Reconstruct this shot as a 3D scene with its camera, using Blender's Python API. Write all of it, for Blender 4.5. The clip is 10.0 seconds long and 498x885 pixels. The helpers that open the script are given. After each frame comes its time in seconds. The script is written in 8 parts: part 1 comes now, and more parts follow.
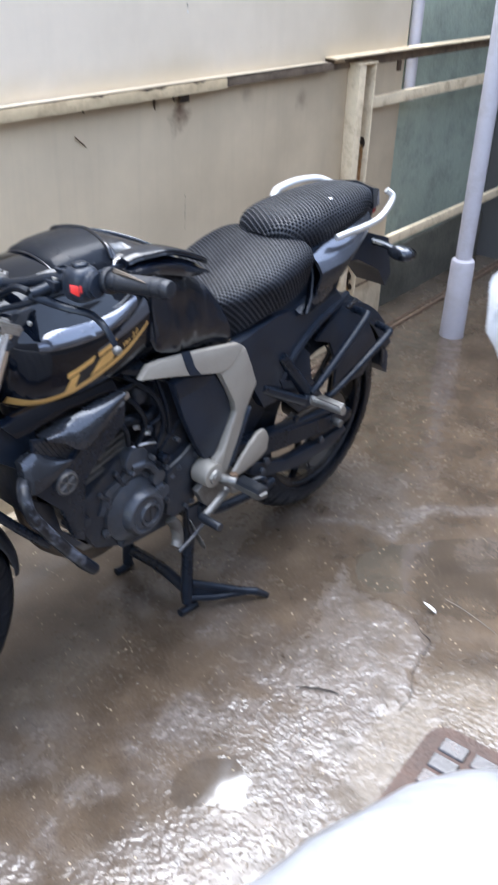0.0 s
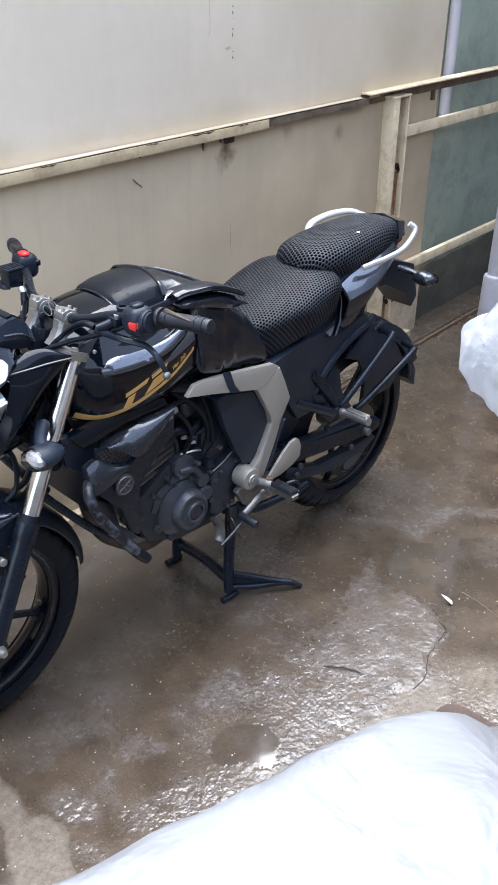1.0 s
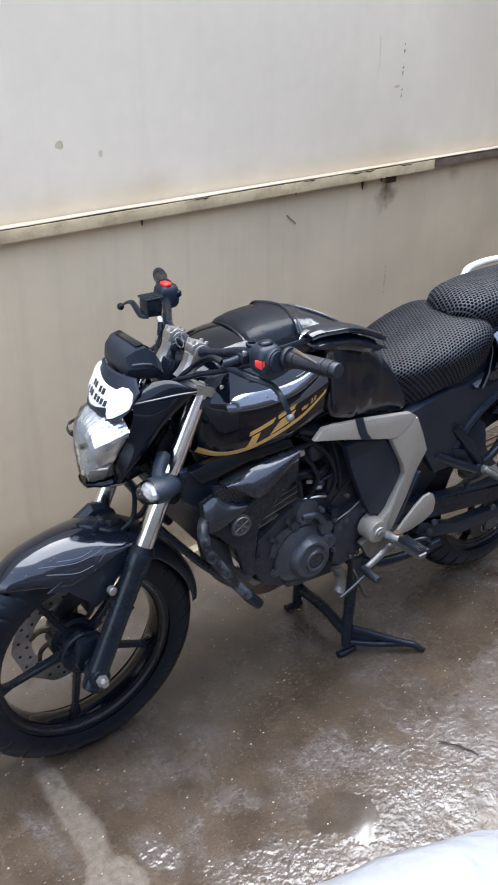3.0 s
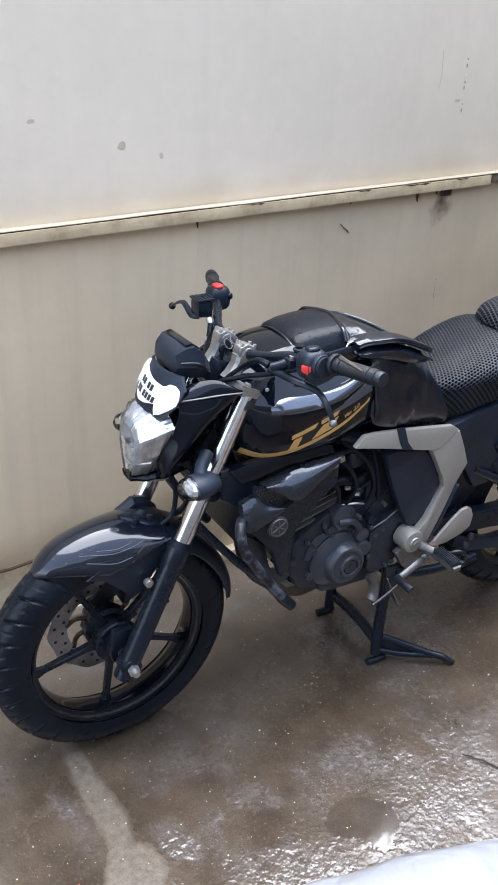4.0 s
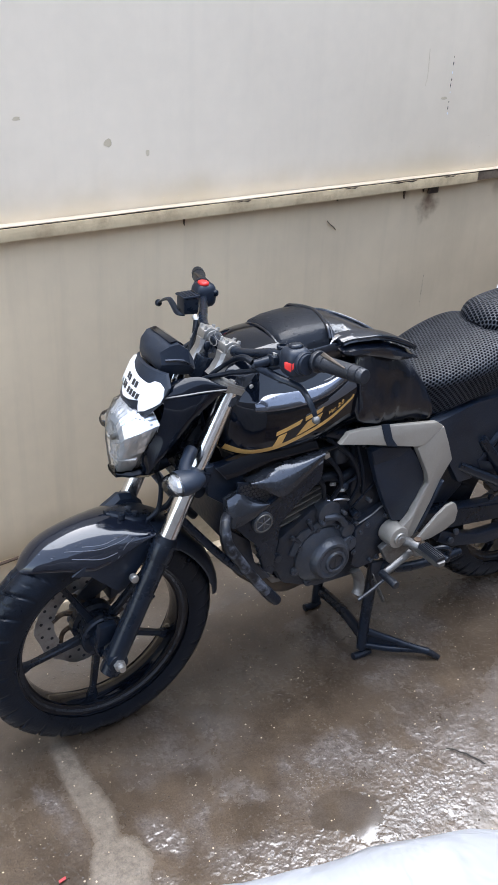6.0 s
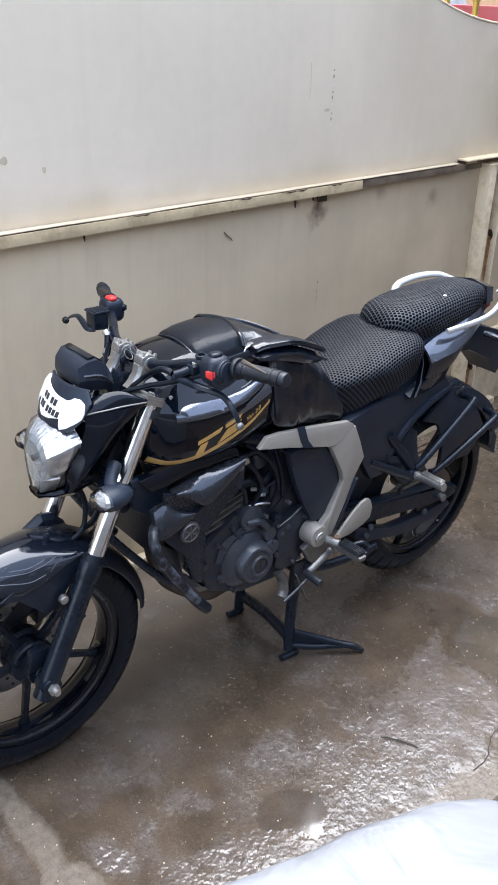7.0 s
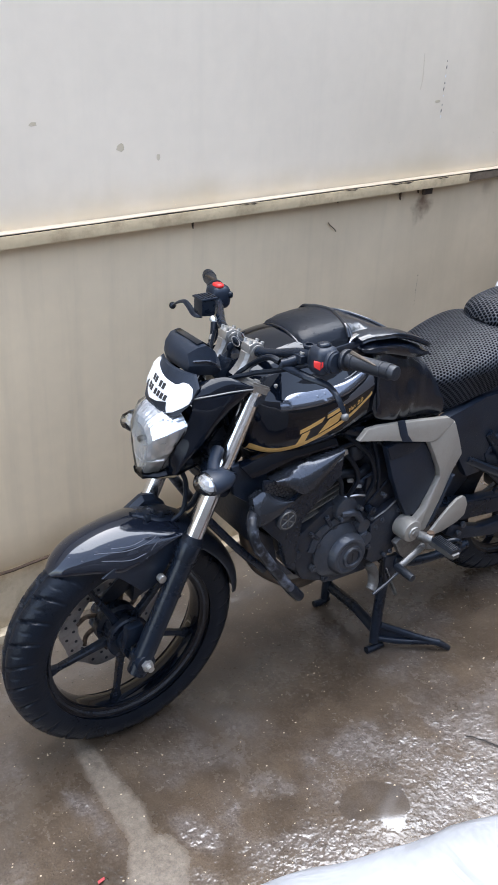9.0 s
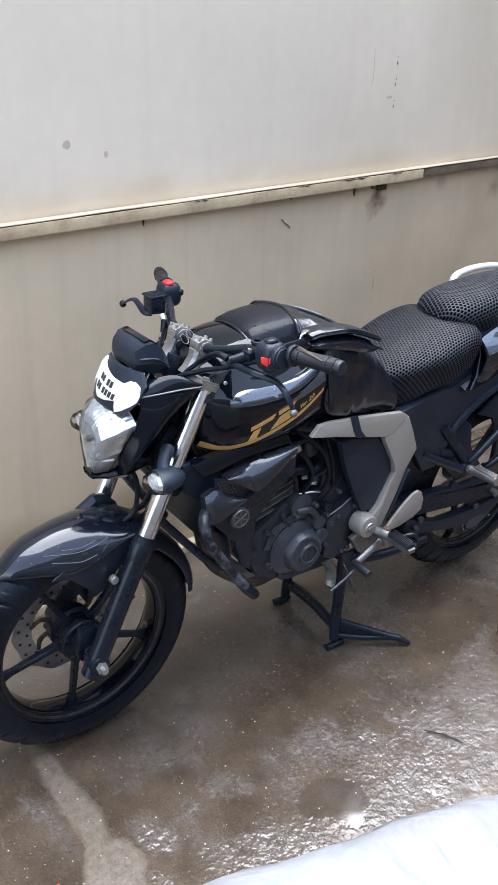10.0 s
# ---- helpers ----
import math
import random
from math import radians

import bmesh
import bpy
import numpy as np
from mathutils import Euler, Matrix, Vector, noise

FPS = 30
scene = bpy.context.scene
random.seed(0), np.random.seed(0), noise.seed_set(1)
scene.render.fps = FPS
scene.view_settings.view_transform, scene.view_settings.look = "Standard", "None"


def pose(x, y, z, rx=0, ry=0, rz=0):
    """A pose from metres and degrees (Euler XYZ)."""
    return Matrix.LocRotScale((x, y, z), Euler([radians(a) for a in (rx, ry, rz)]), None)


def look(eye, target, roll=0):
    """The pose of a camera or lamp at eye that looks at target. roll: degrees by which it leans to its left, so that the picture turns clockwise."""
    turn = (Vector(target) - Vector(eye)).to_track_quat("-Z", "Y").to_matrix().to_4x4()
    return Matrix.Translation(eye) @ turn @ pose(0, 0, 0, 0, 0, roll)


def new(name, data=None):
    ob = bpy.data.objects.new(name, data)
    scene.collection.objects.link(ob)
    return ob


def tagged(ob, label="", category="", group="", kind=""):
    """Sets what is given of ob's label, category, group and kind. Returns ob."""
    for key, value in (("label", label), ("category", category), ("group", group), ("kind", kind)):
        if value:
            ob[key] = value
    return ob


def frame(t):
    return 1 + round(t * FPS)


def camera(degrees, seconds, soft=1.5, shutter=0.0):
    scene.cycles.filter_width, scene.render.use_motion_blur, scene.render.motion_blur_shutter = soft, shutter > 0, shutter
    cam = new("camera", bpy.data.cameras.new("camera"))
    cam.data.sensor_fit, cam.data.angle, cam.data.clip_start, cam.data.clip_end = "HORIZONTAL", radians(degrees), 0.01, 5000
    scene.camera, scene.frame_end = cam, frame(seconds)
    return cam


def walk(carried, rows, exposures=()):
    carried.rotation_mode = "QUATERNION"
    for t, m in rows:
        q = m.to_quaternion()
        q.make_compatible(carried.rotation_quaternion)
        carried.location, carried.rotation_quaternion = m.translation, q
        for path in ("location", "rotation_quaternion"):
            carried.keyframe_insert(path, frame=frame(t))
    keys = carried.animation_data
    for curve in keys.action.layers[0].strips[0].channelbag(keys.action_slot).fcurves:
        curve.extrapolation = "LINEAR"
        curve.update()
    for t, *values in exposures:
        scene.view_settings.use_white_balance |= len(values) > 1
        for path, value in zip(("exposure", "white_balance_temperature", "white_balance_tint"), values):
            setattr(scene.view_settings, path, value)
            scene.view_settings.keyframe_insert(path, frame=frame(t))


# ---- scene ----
LENS = 31.9
cam = camera(LENS, 10.0, 1.0, 0.3)
PATH = [
    (0, (-0.123, 0.151, 1.502), (1.277, 1.169, 0.5), 2.3),
    (0.1, (-0.111, 0.112, 1.52), (1.273, 1.11, 0.476), 2.7),
    (0.2, (-0.119, 0.071, 1.557), (1.255, 1.062, 0.494), 2.9),
    (0.3, (-0.131, 0.037, 1.593), (1.233, 1.043, 0.53), 2.2),
    (0.4, (-0.149, 0.005, 1.627), (1.193, 1.05, 0.575), 1.6),
    (0.5, (-0.164, -0.006, 1.642), (1.168, 1.074, 0.613), 1.6),
    (1, (-0.277, -0.023, 1.661), (1.046, 1.09, 0.655), 0.6),
    (1.5, (-0.297, -0.019, 1.662), (1.002, 1.151, 0.691), 0.6),
    (2, (-0.204, -0.036, 1.668), (1.034, 1.277, 0.806), 1.1),
    (2.5, (-0.154, -0.025, 1.655), (1.048, 1.316, 0.786), 1.0),
    (3, (-0.171, -0.015, 1.641), (0.921, 1.374, 0.704), 0.1),
    (3.2, (-0.166, -0.02, 1.647), (0.893, 1.382, 0.691), -0.4),
    (4.5, (-0.206, -0.039, 1.651), (0.803, 1.425, 0.735), 2.9),
    (5, (-0.188, -0.046, 1.644), (0.813, 1.411, 0.708), 2.2),
    (6.3, (-0.181, -0.056, 1.66), (0.88, 1.36, 0.729), 2.1),
    (6.5, (-0.197, -0.046, 1.651), (0.935, 1.33, 0.743), 2.2),
    (7, (-0.256, -0.024, 1.655), (0.985, 1.259, 0.753), 2.0),
    (7.5, (-0.283, 0.005, 1.651), (0.96, 1.252, 0.703), 2.1),
    (8, (-0.306, 0.017, 1.656), (0.843, 1.356, 0.715), 2.1),
    (8.5, (-0.312, 0.021, 1.653), (0.772, 1.418, 0.717), 1.9),
    (9, (-0.312, 0.004, 1.658), (0.794, 1.388, 0.73), 2.2),
    (9.5, (-0.302, -0.012, 1.658), (0.847, 1.339, 0.734), 2.4),
    (10, (-0.266, -0.02, 1.649), (0.886, 1.327, 0.723), 2.1),
]
EXPOSURES = [(0.0, 2.85, 6250, 10), (0.5, 2.64, 6300, 10), (1.0, 2.59, 6350, 10), (1.5, 2.53, 6500, 10), (2.0, 2.53, 6750, 10), (2.5, 2.58, 6550, 10), (3.2, 2.57, 6370, 10), (10.0, 2.57, 6370, 10)]
walk(cam, [(t, look(eye, target, roll)) for t, eye, target, roll in PATH], EXPOSURES)

# ---- world, sun, exposure ----
SUN_EL, SUN_AZ = 70.0, 18.0
world = bpy.data.worlds.new("overcast_sky")
scene.world = world
world.use_nodes = True
wn, wl = world.node_tree.nodes, world.node_tree.links
wn.clear()
sky = wn.new("ShaderNodeTexSky")
sky.sky_type = "NISHITA"
sky.sun_disc = False
sky.sun_elevation, sky.sun_rotation = radians(SUN_EL), radians(SUN_AZ)
sky.dust_density, sky.air_density, sky.ozone_density = 1.2, 1.0, 1.0
grey = wn.new("ShaderNodeHueSaturation")
grey.inputs["Saturation"].default_value = 0.68
back = wn.new("ShaderNodeBackground")
back.inputs["Strength"].default_value = 0.15
wout = wn.new("ShaderNodeOutputWorld")
wl.new(sky.outputs[0], grey.inputs["Color"])
wl.new(grey.outputs[0], back.inputs[0])
wl.new(back.outputs[0], wout.inputs[0])
sun_data = bpy.data.lights.new("sun", "SUN")
sun_data.energy, sun_data.angle, sun_data.color = 1.5, radians(74), (0.958, 0.980, 1.0)
sun = new("sun", sun_data)
sun_way = Vector((math.sin(radians(SUN_AZ)) * math.cos(radians(SUN_EL)), math.cos(radians(SUN_AZ)) * math.cos(radians(SUN_EL)), math.sin(radians(SUN_EL))))
sun.matrix_world = look(sun_way * 8, (0, 0, 0))
scene.view_settings.exposure = 2.62


# ---- materials ----
def shader(name, colour, rough=0.5, metal=0.0, coat=0.0, vary=0.15, scale=6.0, fine=60.0, bump=0.1, bump_scale=None, spec=0.5, rough_vary=0.1, drops=0.0, dirt=None, dirt_amount=0.0, coords="Object", coat_ior=1.6):
    m = bpy.data.materials.new(name)
    m.use_nodes = True
    n, l = m.node_tree.nodes, m.node_tree.links
    b = n["Principled BSDF"]
    b.inputs["Metallic"].default_value = metal
    b.inputs["Specular IOR Level"].default_value = spec
    b.inputs["Coat Weight"].default_value = coat
    b.inputs["Coat Roughness"].default_value = 0.04
    b.inputs["Coat IOR"].default_value = coat_ior
    tc = n.new("ShaderNodeTexCoord")
    big = n.new("ShaderNodeTexNoise")
    big.inputs["Scale"].default_value, big.inputs["Detail"].default_value = scale, 5.0
    small = n.new("ShaderNodeTexNoise")
    small.inputs["Scale"].default_value, small.inputs["Detail"].default_value = fine, 3.0
    for k in (big, small):
        l.new(tc.outputs[coords], k.inputs["Vector"])
    mix = n.new("ShaderNodeMath")
    mix.operation = "MULTIPLY_ADD"
    l.new(small.outputs["Fac"], mix.inputs[0])
    mix.inputs[1].default_value = 0.4
    l.new(big.outputs["Fac"], mix.inputs[2])
    ramp = n.new("ShaderNodeValToRGB")
    c = Vector(colour)
    lo, hi = c * (1 - vary), c * (1 + vary)
    ramp.color_ramp.elements[0].position, ramp.color_ramp.elements[0].color = 0.45, (*lo, 1)
    ramp.color_ramp.elements[1].position, ramp.color_ramp.elements[1].color = 0.95, (*hi, 1)
    l.new(mix.outputs[0], ramp.inputs[0])
    col = ramp.outputs[0]
    if dirt is not None:
        dn = n.new("ShaderNodeTexNoise")
        dn.inputs["Scale"].default_value, dn.inputs["Detail"].default_value, dn.inputs["Roughness"].default_value = scale * 2.3, 8.0, 0.7
        l.new(tc.outputs[coords], dn.inputs["Vector"])
        dr = n.new("ShaderNodeMapRange")
        dr.inputs[1].default_value, dr.inputs[2].default_value, dr.inputs[4].default_value = 0.48, 0.72, dirt_amount
        l.new(dn.outputs["Fac"], dr.inputs[0])
        dm = n.new("ShaderNodeMix")
        dm.data_type = "RGBA"
        l.new(dr.outputs[0], dm.inputs[0])
        l.new(col, dm.inputs[6])
        dm.inputs[7].default_value = (*dirt, 1)
        col = dm.outputs[2]
    l.new(col, b.inputs["Base Color"])
    rr = n.new("ShaderNodeMapRange")
    rr.inputs[3].default_value, rr.inputs[4].default_value = max(0.02, rough - rough_vary), min(1.0, rough + rough_vary)
    l.new(mix.outputs[0], rr.inputs[0])
    l.new(rr.outputs[0], b.inputs["Roughness"])
    bn = n.new("ShaderNodeBump")
    bn.inputs["Strength"].default_value, bn.inputs["Distance"].default_value = bump, 0.004
    bt = n.new("ShaderNodeTexNoise")
    bt.inputs["Scale"].default_value, bt.inputs["Detail"].default_value = bump_scale or fine, 6.0
    l.new(tc.outputs[coords], bt.inputs["Vector"])
    l.new(bt.outputs["Fac"], bn.inputs["Height"])
    last = bn
    if drops:
        v = n.new("ShaderNodeTexVoronoi")
        v.inputs["Scale"].default_value = 95.0
        l.new(tc.outputs[coords], v.inputs["Vector"])
        vr = n.new("ShaderNodeMapRange")
        vr.interpolation_type = "SMOOTHSTEP"
        vr.inputs[1].default_value, vr.inputs[2].default_value, vr.inputs[3].default_value, vr.inputs[4].default_value = 0.12, 0.32, 1.0, 0.0
        l.new(v.outputs["Distance"], vr.inputs[0])
        gate = n.new("ShaderNodeMath")
        gate.operation = "GREATER_THAN"
        gate.inputs[1].default_value = 0.62
        sep = n.new("ShaderNodeSeparateColor")
        l.new(v.outputs["Color"], sep.inputs[0])
        l.new(sep.outputs[0], gate.inputs[0])
        mu = n.new("ShaderNodeMath")
        mu.operation = "MULTIPLY"
        l.new(vr.outputs[0], mu.inputs[0])
        l.new(gate.outputs[0], mu.inputs[1])
        b2 = n.new("ShaderNodeBump")
        b2.inputs["Strength"].default_value, b2.inputs["Distance"].default_value = drops, 0.002
        l.new(mu.outputs[0], b2.inputs["Height"])
        l.new(bn.outputs[0], b2.inputs["Normal"])
        last = b2
    l.new(last.outputs[0], b.inputs["Normal"])
    return m


GLOSS = shader("gloss_black_paint", (0.0022, 0.0034, 0.0064), 0.08, 0.0, 1.0, 0.4, 4, 40, 0.006, 12, spec=0.0, drops=0.3, rough_vary=0.03, coat_ior=1.46)
COWLPAINT = shader("black_cowl_paint", (0.0022, 0.0036, 0.0072), 0.12, 0.0, 0.45, 0.4, 4, 40, 0.006, 12, spec=0.1, drops=0.3, rough_vary=0.03, coat_ior=1.46)
SMOKE = shader("dark_metallic_paint", (0.030, 0.034, 0.043), 0.22, 0.6, 0.55, 0.3, 5, 60, 0.02, 15, spec=0.15, drops=0.5, dirt=(0.07, 0.068, 0.07), dirt_amount=0.2)
# pale metal that puts the sky's sheen into the colour of up-facing facets
TANKGREY = shader("sky_sheen_metallic_paint", (0.085, 0.095, 0.12), 0.2, 0.75, 1.0, 0.2, 5, 60, 0.02, 15, spec=0.15, drops=0.5)
PLASTIC = shader("black_plastic", (0.0110, 0.0165, 0.0275), 0.34, 0, 0, 0.3, 8, 120, 0.12, 400, spec=0.33, drops=0.15, dirt=(0.034, 0.034, 0.036), dirt_amount=0.3)
SATIN = shader("satin_black_metal", (0.0072, 0.0112, 0.0190), 0.24, 0.05, 0.0, 0.3, 10, 90, 0.08, 120, spec=0.3, drops=0.15, dirt=(0.034, 0.032, 0.032), dirt_amount=0.2)
RUBBER = shader("tyre_rubber", (0.0052, 0.0076, 0.0125), 0.26, 0, 0, 0.3, 12, 150, 0.2, 200, spec=0.20, dirt=(0.03, 0.03, 0.03), dirt_amount=0.12)
GRIP = shader("grip_rubber", (0.0095, 0.0120, 0.0175), 0.38, 0, 0, 0.2, 20, 200, 0.3, 300)
CHROME = shader("chrome_steel", (0.72, 0.73, 0.75), 0.12, 1.0, 0, 0.06, 6, 80, 0.03, 60, dirt=(0.2, 0.17, 0.14), dirt_amount=0.3)
ALU = shader("cast_aluminium", (0.40, 0.385, 0.36), 0.4, 0.8, 0, 0.15, 12, 140, 0.2, 160, dirt=(0.12, 0.1, 0.08), dirt_amount=0.5)
SILVER = shader("silver_grey_paint", (0.330, 0.305, 0.265), 0.36, 0.35, 0.2, 0.08, 5, 220, 0.05, 300, drops=0.12, dirt=(0.2, 0.17, 0.14), dirt_amount=0.25)
GRABSILVER = shader("grab_rail_silver", (0.56, 0.56, 0.55), 0.35, 0.3, 0.3, 0.05, 5, 100, 0.03, 100)
ENGINE = shader("engine_grey_metal", (0.044, 0.050, 0.062), 0.28, 0.25, 0, 0.3, 14, 90, 0.25, 110, dirt=(0.09, 0.078, 0.064), dirt_amount=0.5)
ENGDARK = shader("engine_black_metal", (0.023, 0.028, 0.039), 0.34, 0.3, 0, 0.3, 14, 90, 0.25, 110, dirt=(0.06, 0.048, 0.036), dirt_amount=0.5)
EXHAUST = shader("exhaust_steel", (0.10, 0.085, 0.07), 0.5, 0.7, 0, 0.3, 10, 60, 0.2, 90, dirt=(0.16, 0.1, 0.06), dirt_amount=0.7)
GOLD = shader("gold_decal", (0.62, 0.36, 0.11), 0.32, 0.25, 0.4, 0.06, 5, 90, 0.02, 60)
FINMUD = shader("muddy_fin_metal", (0.105, 0.098, 0.09), 0.5, 0.3, 0, 0.4, 18, 90, 0.5, 90, dirt=(0.15, 0.12, 0.09), dirt_amount=0.7)
FENDERPAINT = shader("fender_metallic_paint", (0.0075, 0.0100, 0.0175), 0.10, 0.2, 0.6, 0.25, 5, 60, 0.02, 15, spec=0.2, drops=0.35, rough_vary=0.04)
GREYDECAL = shader("grey_decal", (0.07, 0.073, 0.085), 0.28, 0.3, 0.5, 0.1, 5, 90, 0.02, 60)
LEATHER = shader("black_leatherette", (0.0034, 0.0054, 0.0105), 0.17, 0, 0.15, 0.3, 7, 60, 0.06, 140, drops=0.4, spec=0.6, rough_vary=0.08)
MESHCLOTH = shader("woven_black_cloth", (0.0065, 0.0082, 0.0120), 0.27, 0, 0.12, 0.3, 9, 160, 0.22, 420, drops=0.6, spec=0.13, rough_vary=0.1)
WHITE = shader("white_sticker", (0.8, 0.8, 0.8), 0.35, 0, 0, 0.04, 8, 60, 0.05, 60)
INK = shader("black_ink", (0.02, 0.02, 0.022), 0.4, 0, 0, 0.1)
RED = shader("red_switch_plastic", (0.75, 0.035, 0.03), 0.35, 0, 0, 0.05)
SCUFF = shader("scuffed_black_paint", (0.008, 0.009, 0.012), 0.3, 0.05, 0.0, 0.3, 10, 90, 0.15, 120, spec=0.35, dirt=(0.2, 0.22, 0.27), dirt_amount=0.85)
DULLALU = shader("dull_aluminium", (0.2, 0.195, 0.185), 0.45, 0.8, 0, 0.2, 16, 140, 0.2, 160, dirt=(0.07, 0.055, 0.042), dirt_amount=0.7)
DISCSTEEL = shader("worn_disc_steel", (0.40, 0.40, 0.40), 0.3, 0.9, 0, 0.15, 16, 140, 0.08, 160, dirt=(0.16, 0.12, 0.09), dirt_amount=0.5)
CRACK = shader("wet_crack_silt", (0.018, 0.013, 0.009), 0.5, 0, 0, 0.3, 30, 120, 0.3, 90)
DARKRUST = shader("dark_wet_rust", (0.035, 0.022, 0.014), 0.5, 0, 0, 0.6, 30, 140, 0.6, 90, dirt=(0.2, 0.12, 0.06), dirt_amount=0.5)
BARPAINT = shader("weathered_bar_paint", (0.62, 0.475, 0.285), 0.5, 0, 0, 0.14, 6, 60, 0.3, 50, dirt=(0.22, 0.13, 0.065), dirt_amount=0.6)
RUSTWEB = shader("rust_stained_paint", (0.16, 0.115, 0.075), 0.6, 0, 0, 0.3, 12, 80, 0.4, 60, dirt=(0.05, 0.032, 0.02), dirt_amount=0.85)
ORANGERUST = shader("orange_rust", (0.34, 0.17, 0.06), 0.8, 0, 0, 0.4, 30, 120, 0.4, 90, dirt=(0.55, 0.42, 0.26), dirt_amount=0.6)
RUST = shader("rust", (0.10, 0.062, 0.038), 0.85, 0, 0, 0.5, 25, 120, 0.6, 90)
BOLT = shader("steel_bolt", (0.5, 0.49, 0.47), 0.35, 0.9, 0, 0.1, 20, 100, 0.1, 100)
GOLDPAINT = shader("gold_metal_paint", (0.62, 0.42, 0.1), 0.35, 0.6, 0, 0.2, 20, 90, 0.1, 80)
IVORY = shader("cream_railing_paint", (0.70, 0.565, 0.375), 0.5, 0, 0, 0.1, 7, 60, 0.25, 50, dirt=(0.28, 0.17, 0.08), dirt_amount=0.7)
PVC = shader("grey_pvc_pipe", (0.44, 0.42, 0.45), 0.4, 0, 0, 0.06, 5, 50, 0.08, 30, dirt=(0.3, 0.27, 0.24), dirt_amount=0.5)
GREEN = shader("green_plaster", (0.305, 0.345, 0.275), 0.75, 0, 0, 0.14, 3, 30, 0.9, 55, dirt=(0.12, 0.14, 0.12), dirt_amount=0.55)
PEACH = shader("peach_plaster", (0.62, 0.36, 0.2), 0.8, 0, 0, 0.1, 3, 30, 0.3, 40)
REDPAINT = shader("red_paint", (0.4, 0.03, 0.035), 0.5, 0, 0, 0.15)
# kept dark so that the added surrounding walls give dark reflections
SURROUND = shader("dark_surround_plaster", (0.10, 0.095, 0.09), 0.8, 0, 0, 0.12, 2, 30, 0.4, 30)
PLINTH = shader("stained_cement", (0.56, 0.455, 0.31), 0.6, 0, 0, 0.2, 5, 60, 0.5, 45, dirt=(0.24, 0.16, 0.09), dirt_amount=0.6)
WETSTONE = shader("wet_stone", (0.15, 0.125, 0.105), 0.12, 0, 0.6, 0.4, 40, 300, 0.1, 300, spec=0.6)
DARKFOOT = shader("dark_foot_cement", (0.085, 0.080, 0.062), 0.6, 0, 0, 0.35, 5, 40, 0.7, 45, dirt=(0.03, 0.03, 0.024), dirt_amount=0.7)
RUSTIRON = shader("rusty_cast_iron", (0.060, 0.033, 0.023), 0.5, 0.1, 0.0, 0.35, 14, 90, 0.5, 90, dirt=(0.03, 0.02, 0.016), dirt_amount=0.7)
IRON = shader("cast_iron", (0.030, 0.022, 0.020), 0.22, 0.2, 0.5, 0.3, 12, 80, 0.4, 90, dirt=(0.12, 0.075, 0.05), dirt_amount=0.6)


def glass_like(name, tint, rough, transmission=1.0):
    m = bpy.data.materials.new(name)
    m.use_nodes = True
    b = m.node_tree.nodes["Principled BSDF"]
    b.inputs["Base Color"].default_value = (*tint, 1)
    b.inputs["Roughness"].default_value = rough
    b.inputs["Transmission Weight"].default_value = transmission
    b.inputs["IOR"].default_value = 1.45
    return m


def thin_glass(name):
    """Clear moulded plastic: straight through, with a gloss on top."""
    m = bpy.data.materials.new(name)
    m.use_nodes = True
    n, l = m.node_tree.nodes, m.node_tree.links
    fr = n.new("ShaderNodeFresnel")
    fr.inputs["IOR"].default_value = 1.5
    gl = n.new("ShaderNodeBsdfGlossy")
    gl.inputs["Roughness"].default_value = 0.03
    tp = n.new("ShaderNodeBsdfTransparent")
    tp.inputs[0].default_value = (0.95, 0.96, 0.97, 1)
    mx = n.new("ShaderNodeMixShader")
    l.new(fr.outputs[0], mx.inputs[0])
    l.new(tp.outputs[0], mx.inputs[1])
    l.new(gl.outputs[0], mx.inputs[2])
    l.new(mx.outputs[0], n["Material Output"].inputs[0])
    return m


LENSGLASS = thin_glass("clear_lens")
SIGNAL = thin_glass("clear_indicator_lens")
TAILRED = glass_like("red_tail_lens", (0.5, 0.02, 0.02), 0.1, 0.5)
REFLECTOR = shader("headlamp_reflector", (0.96, 0.96, 0.965), 0.14, 0.72, 0, 0.03, 20, 80, 0.04, 40, rough_vary=0.05)


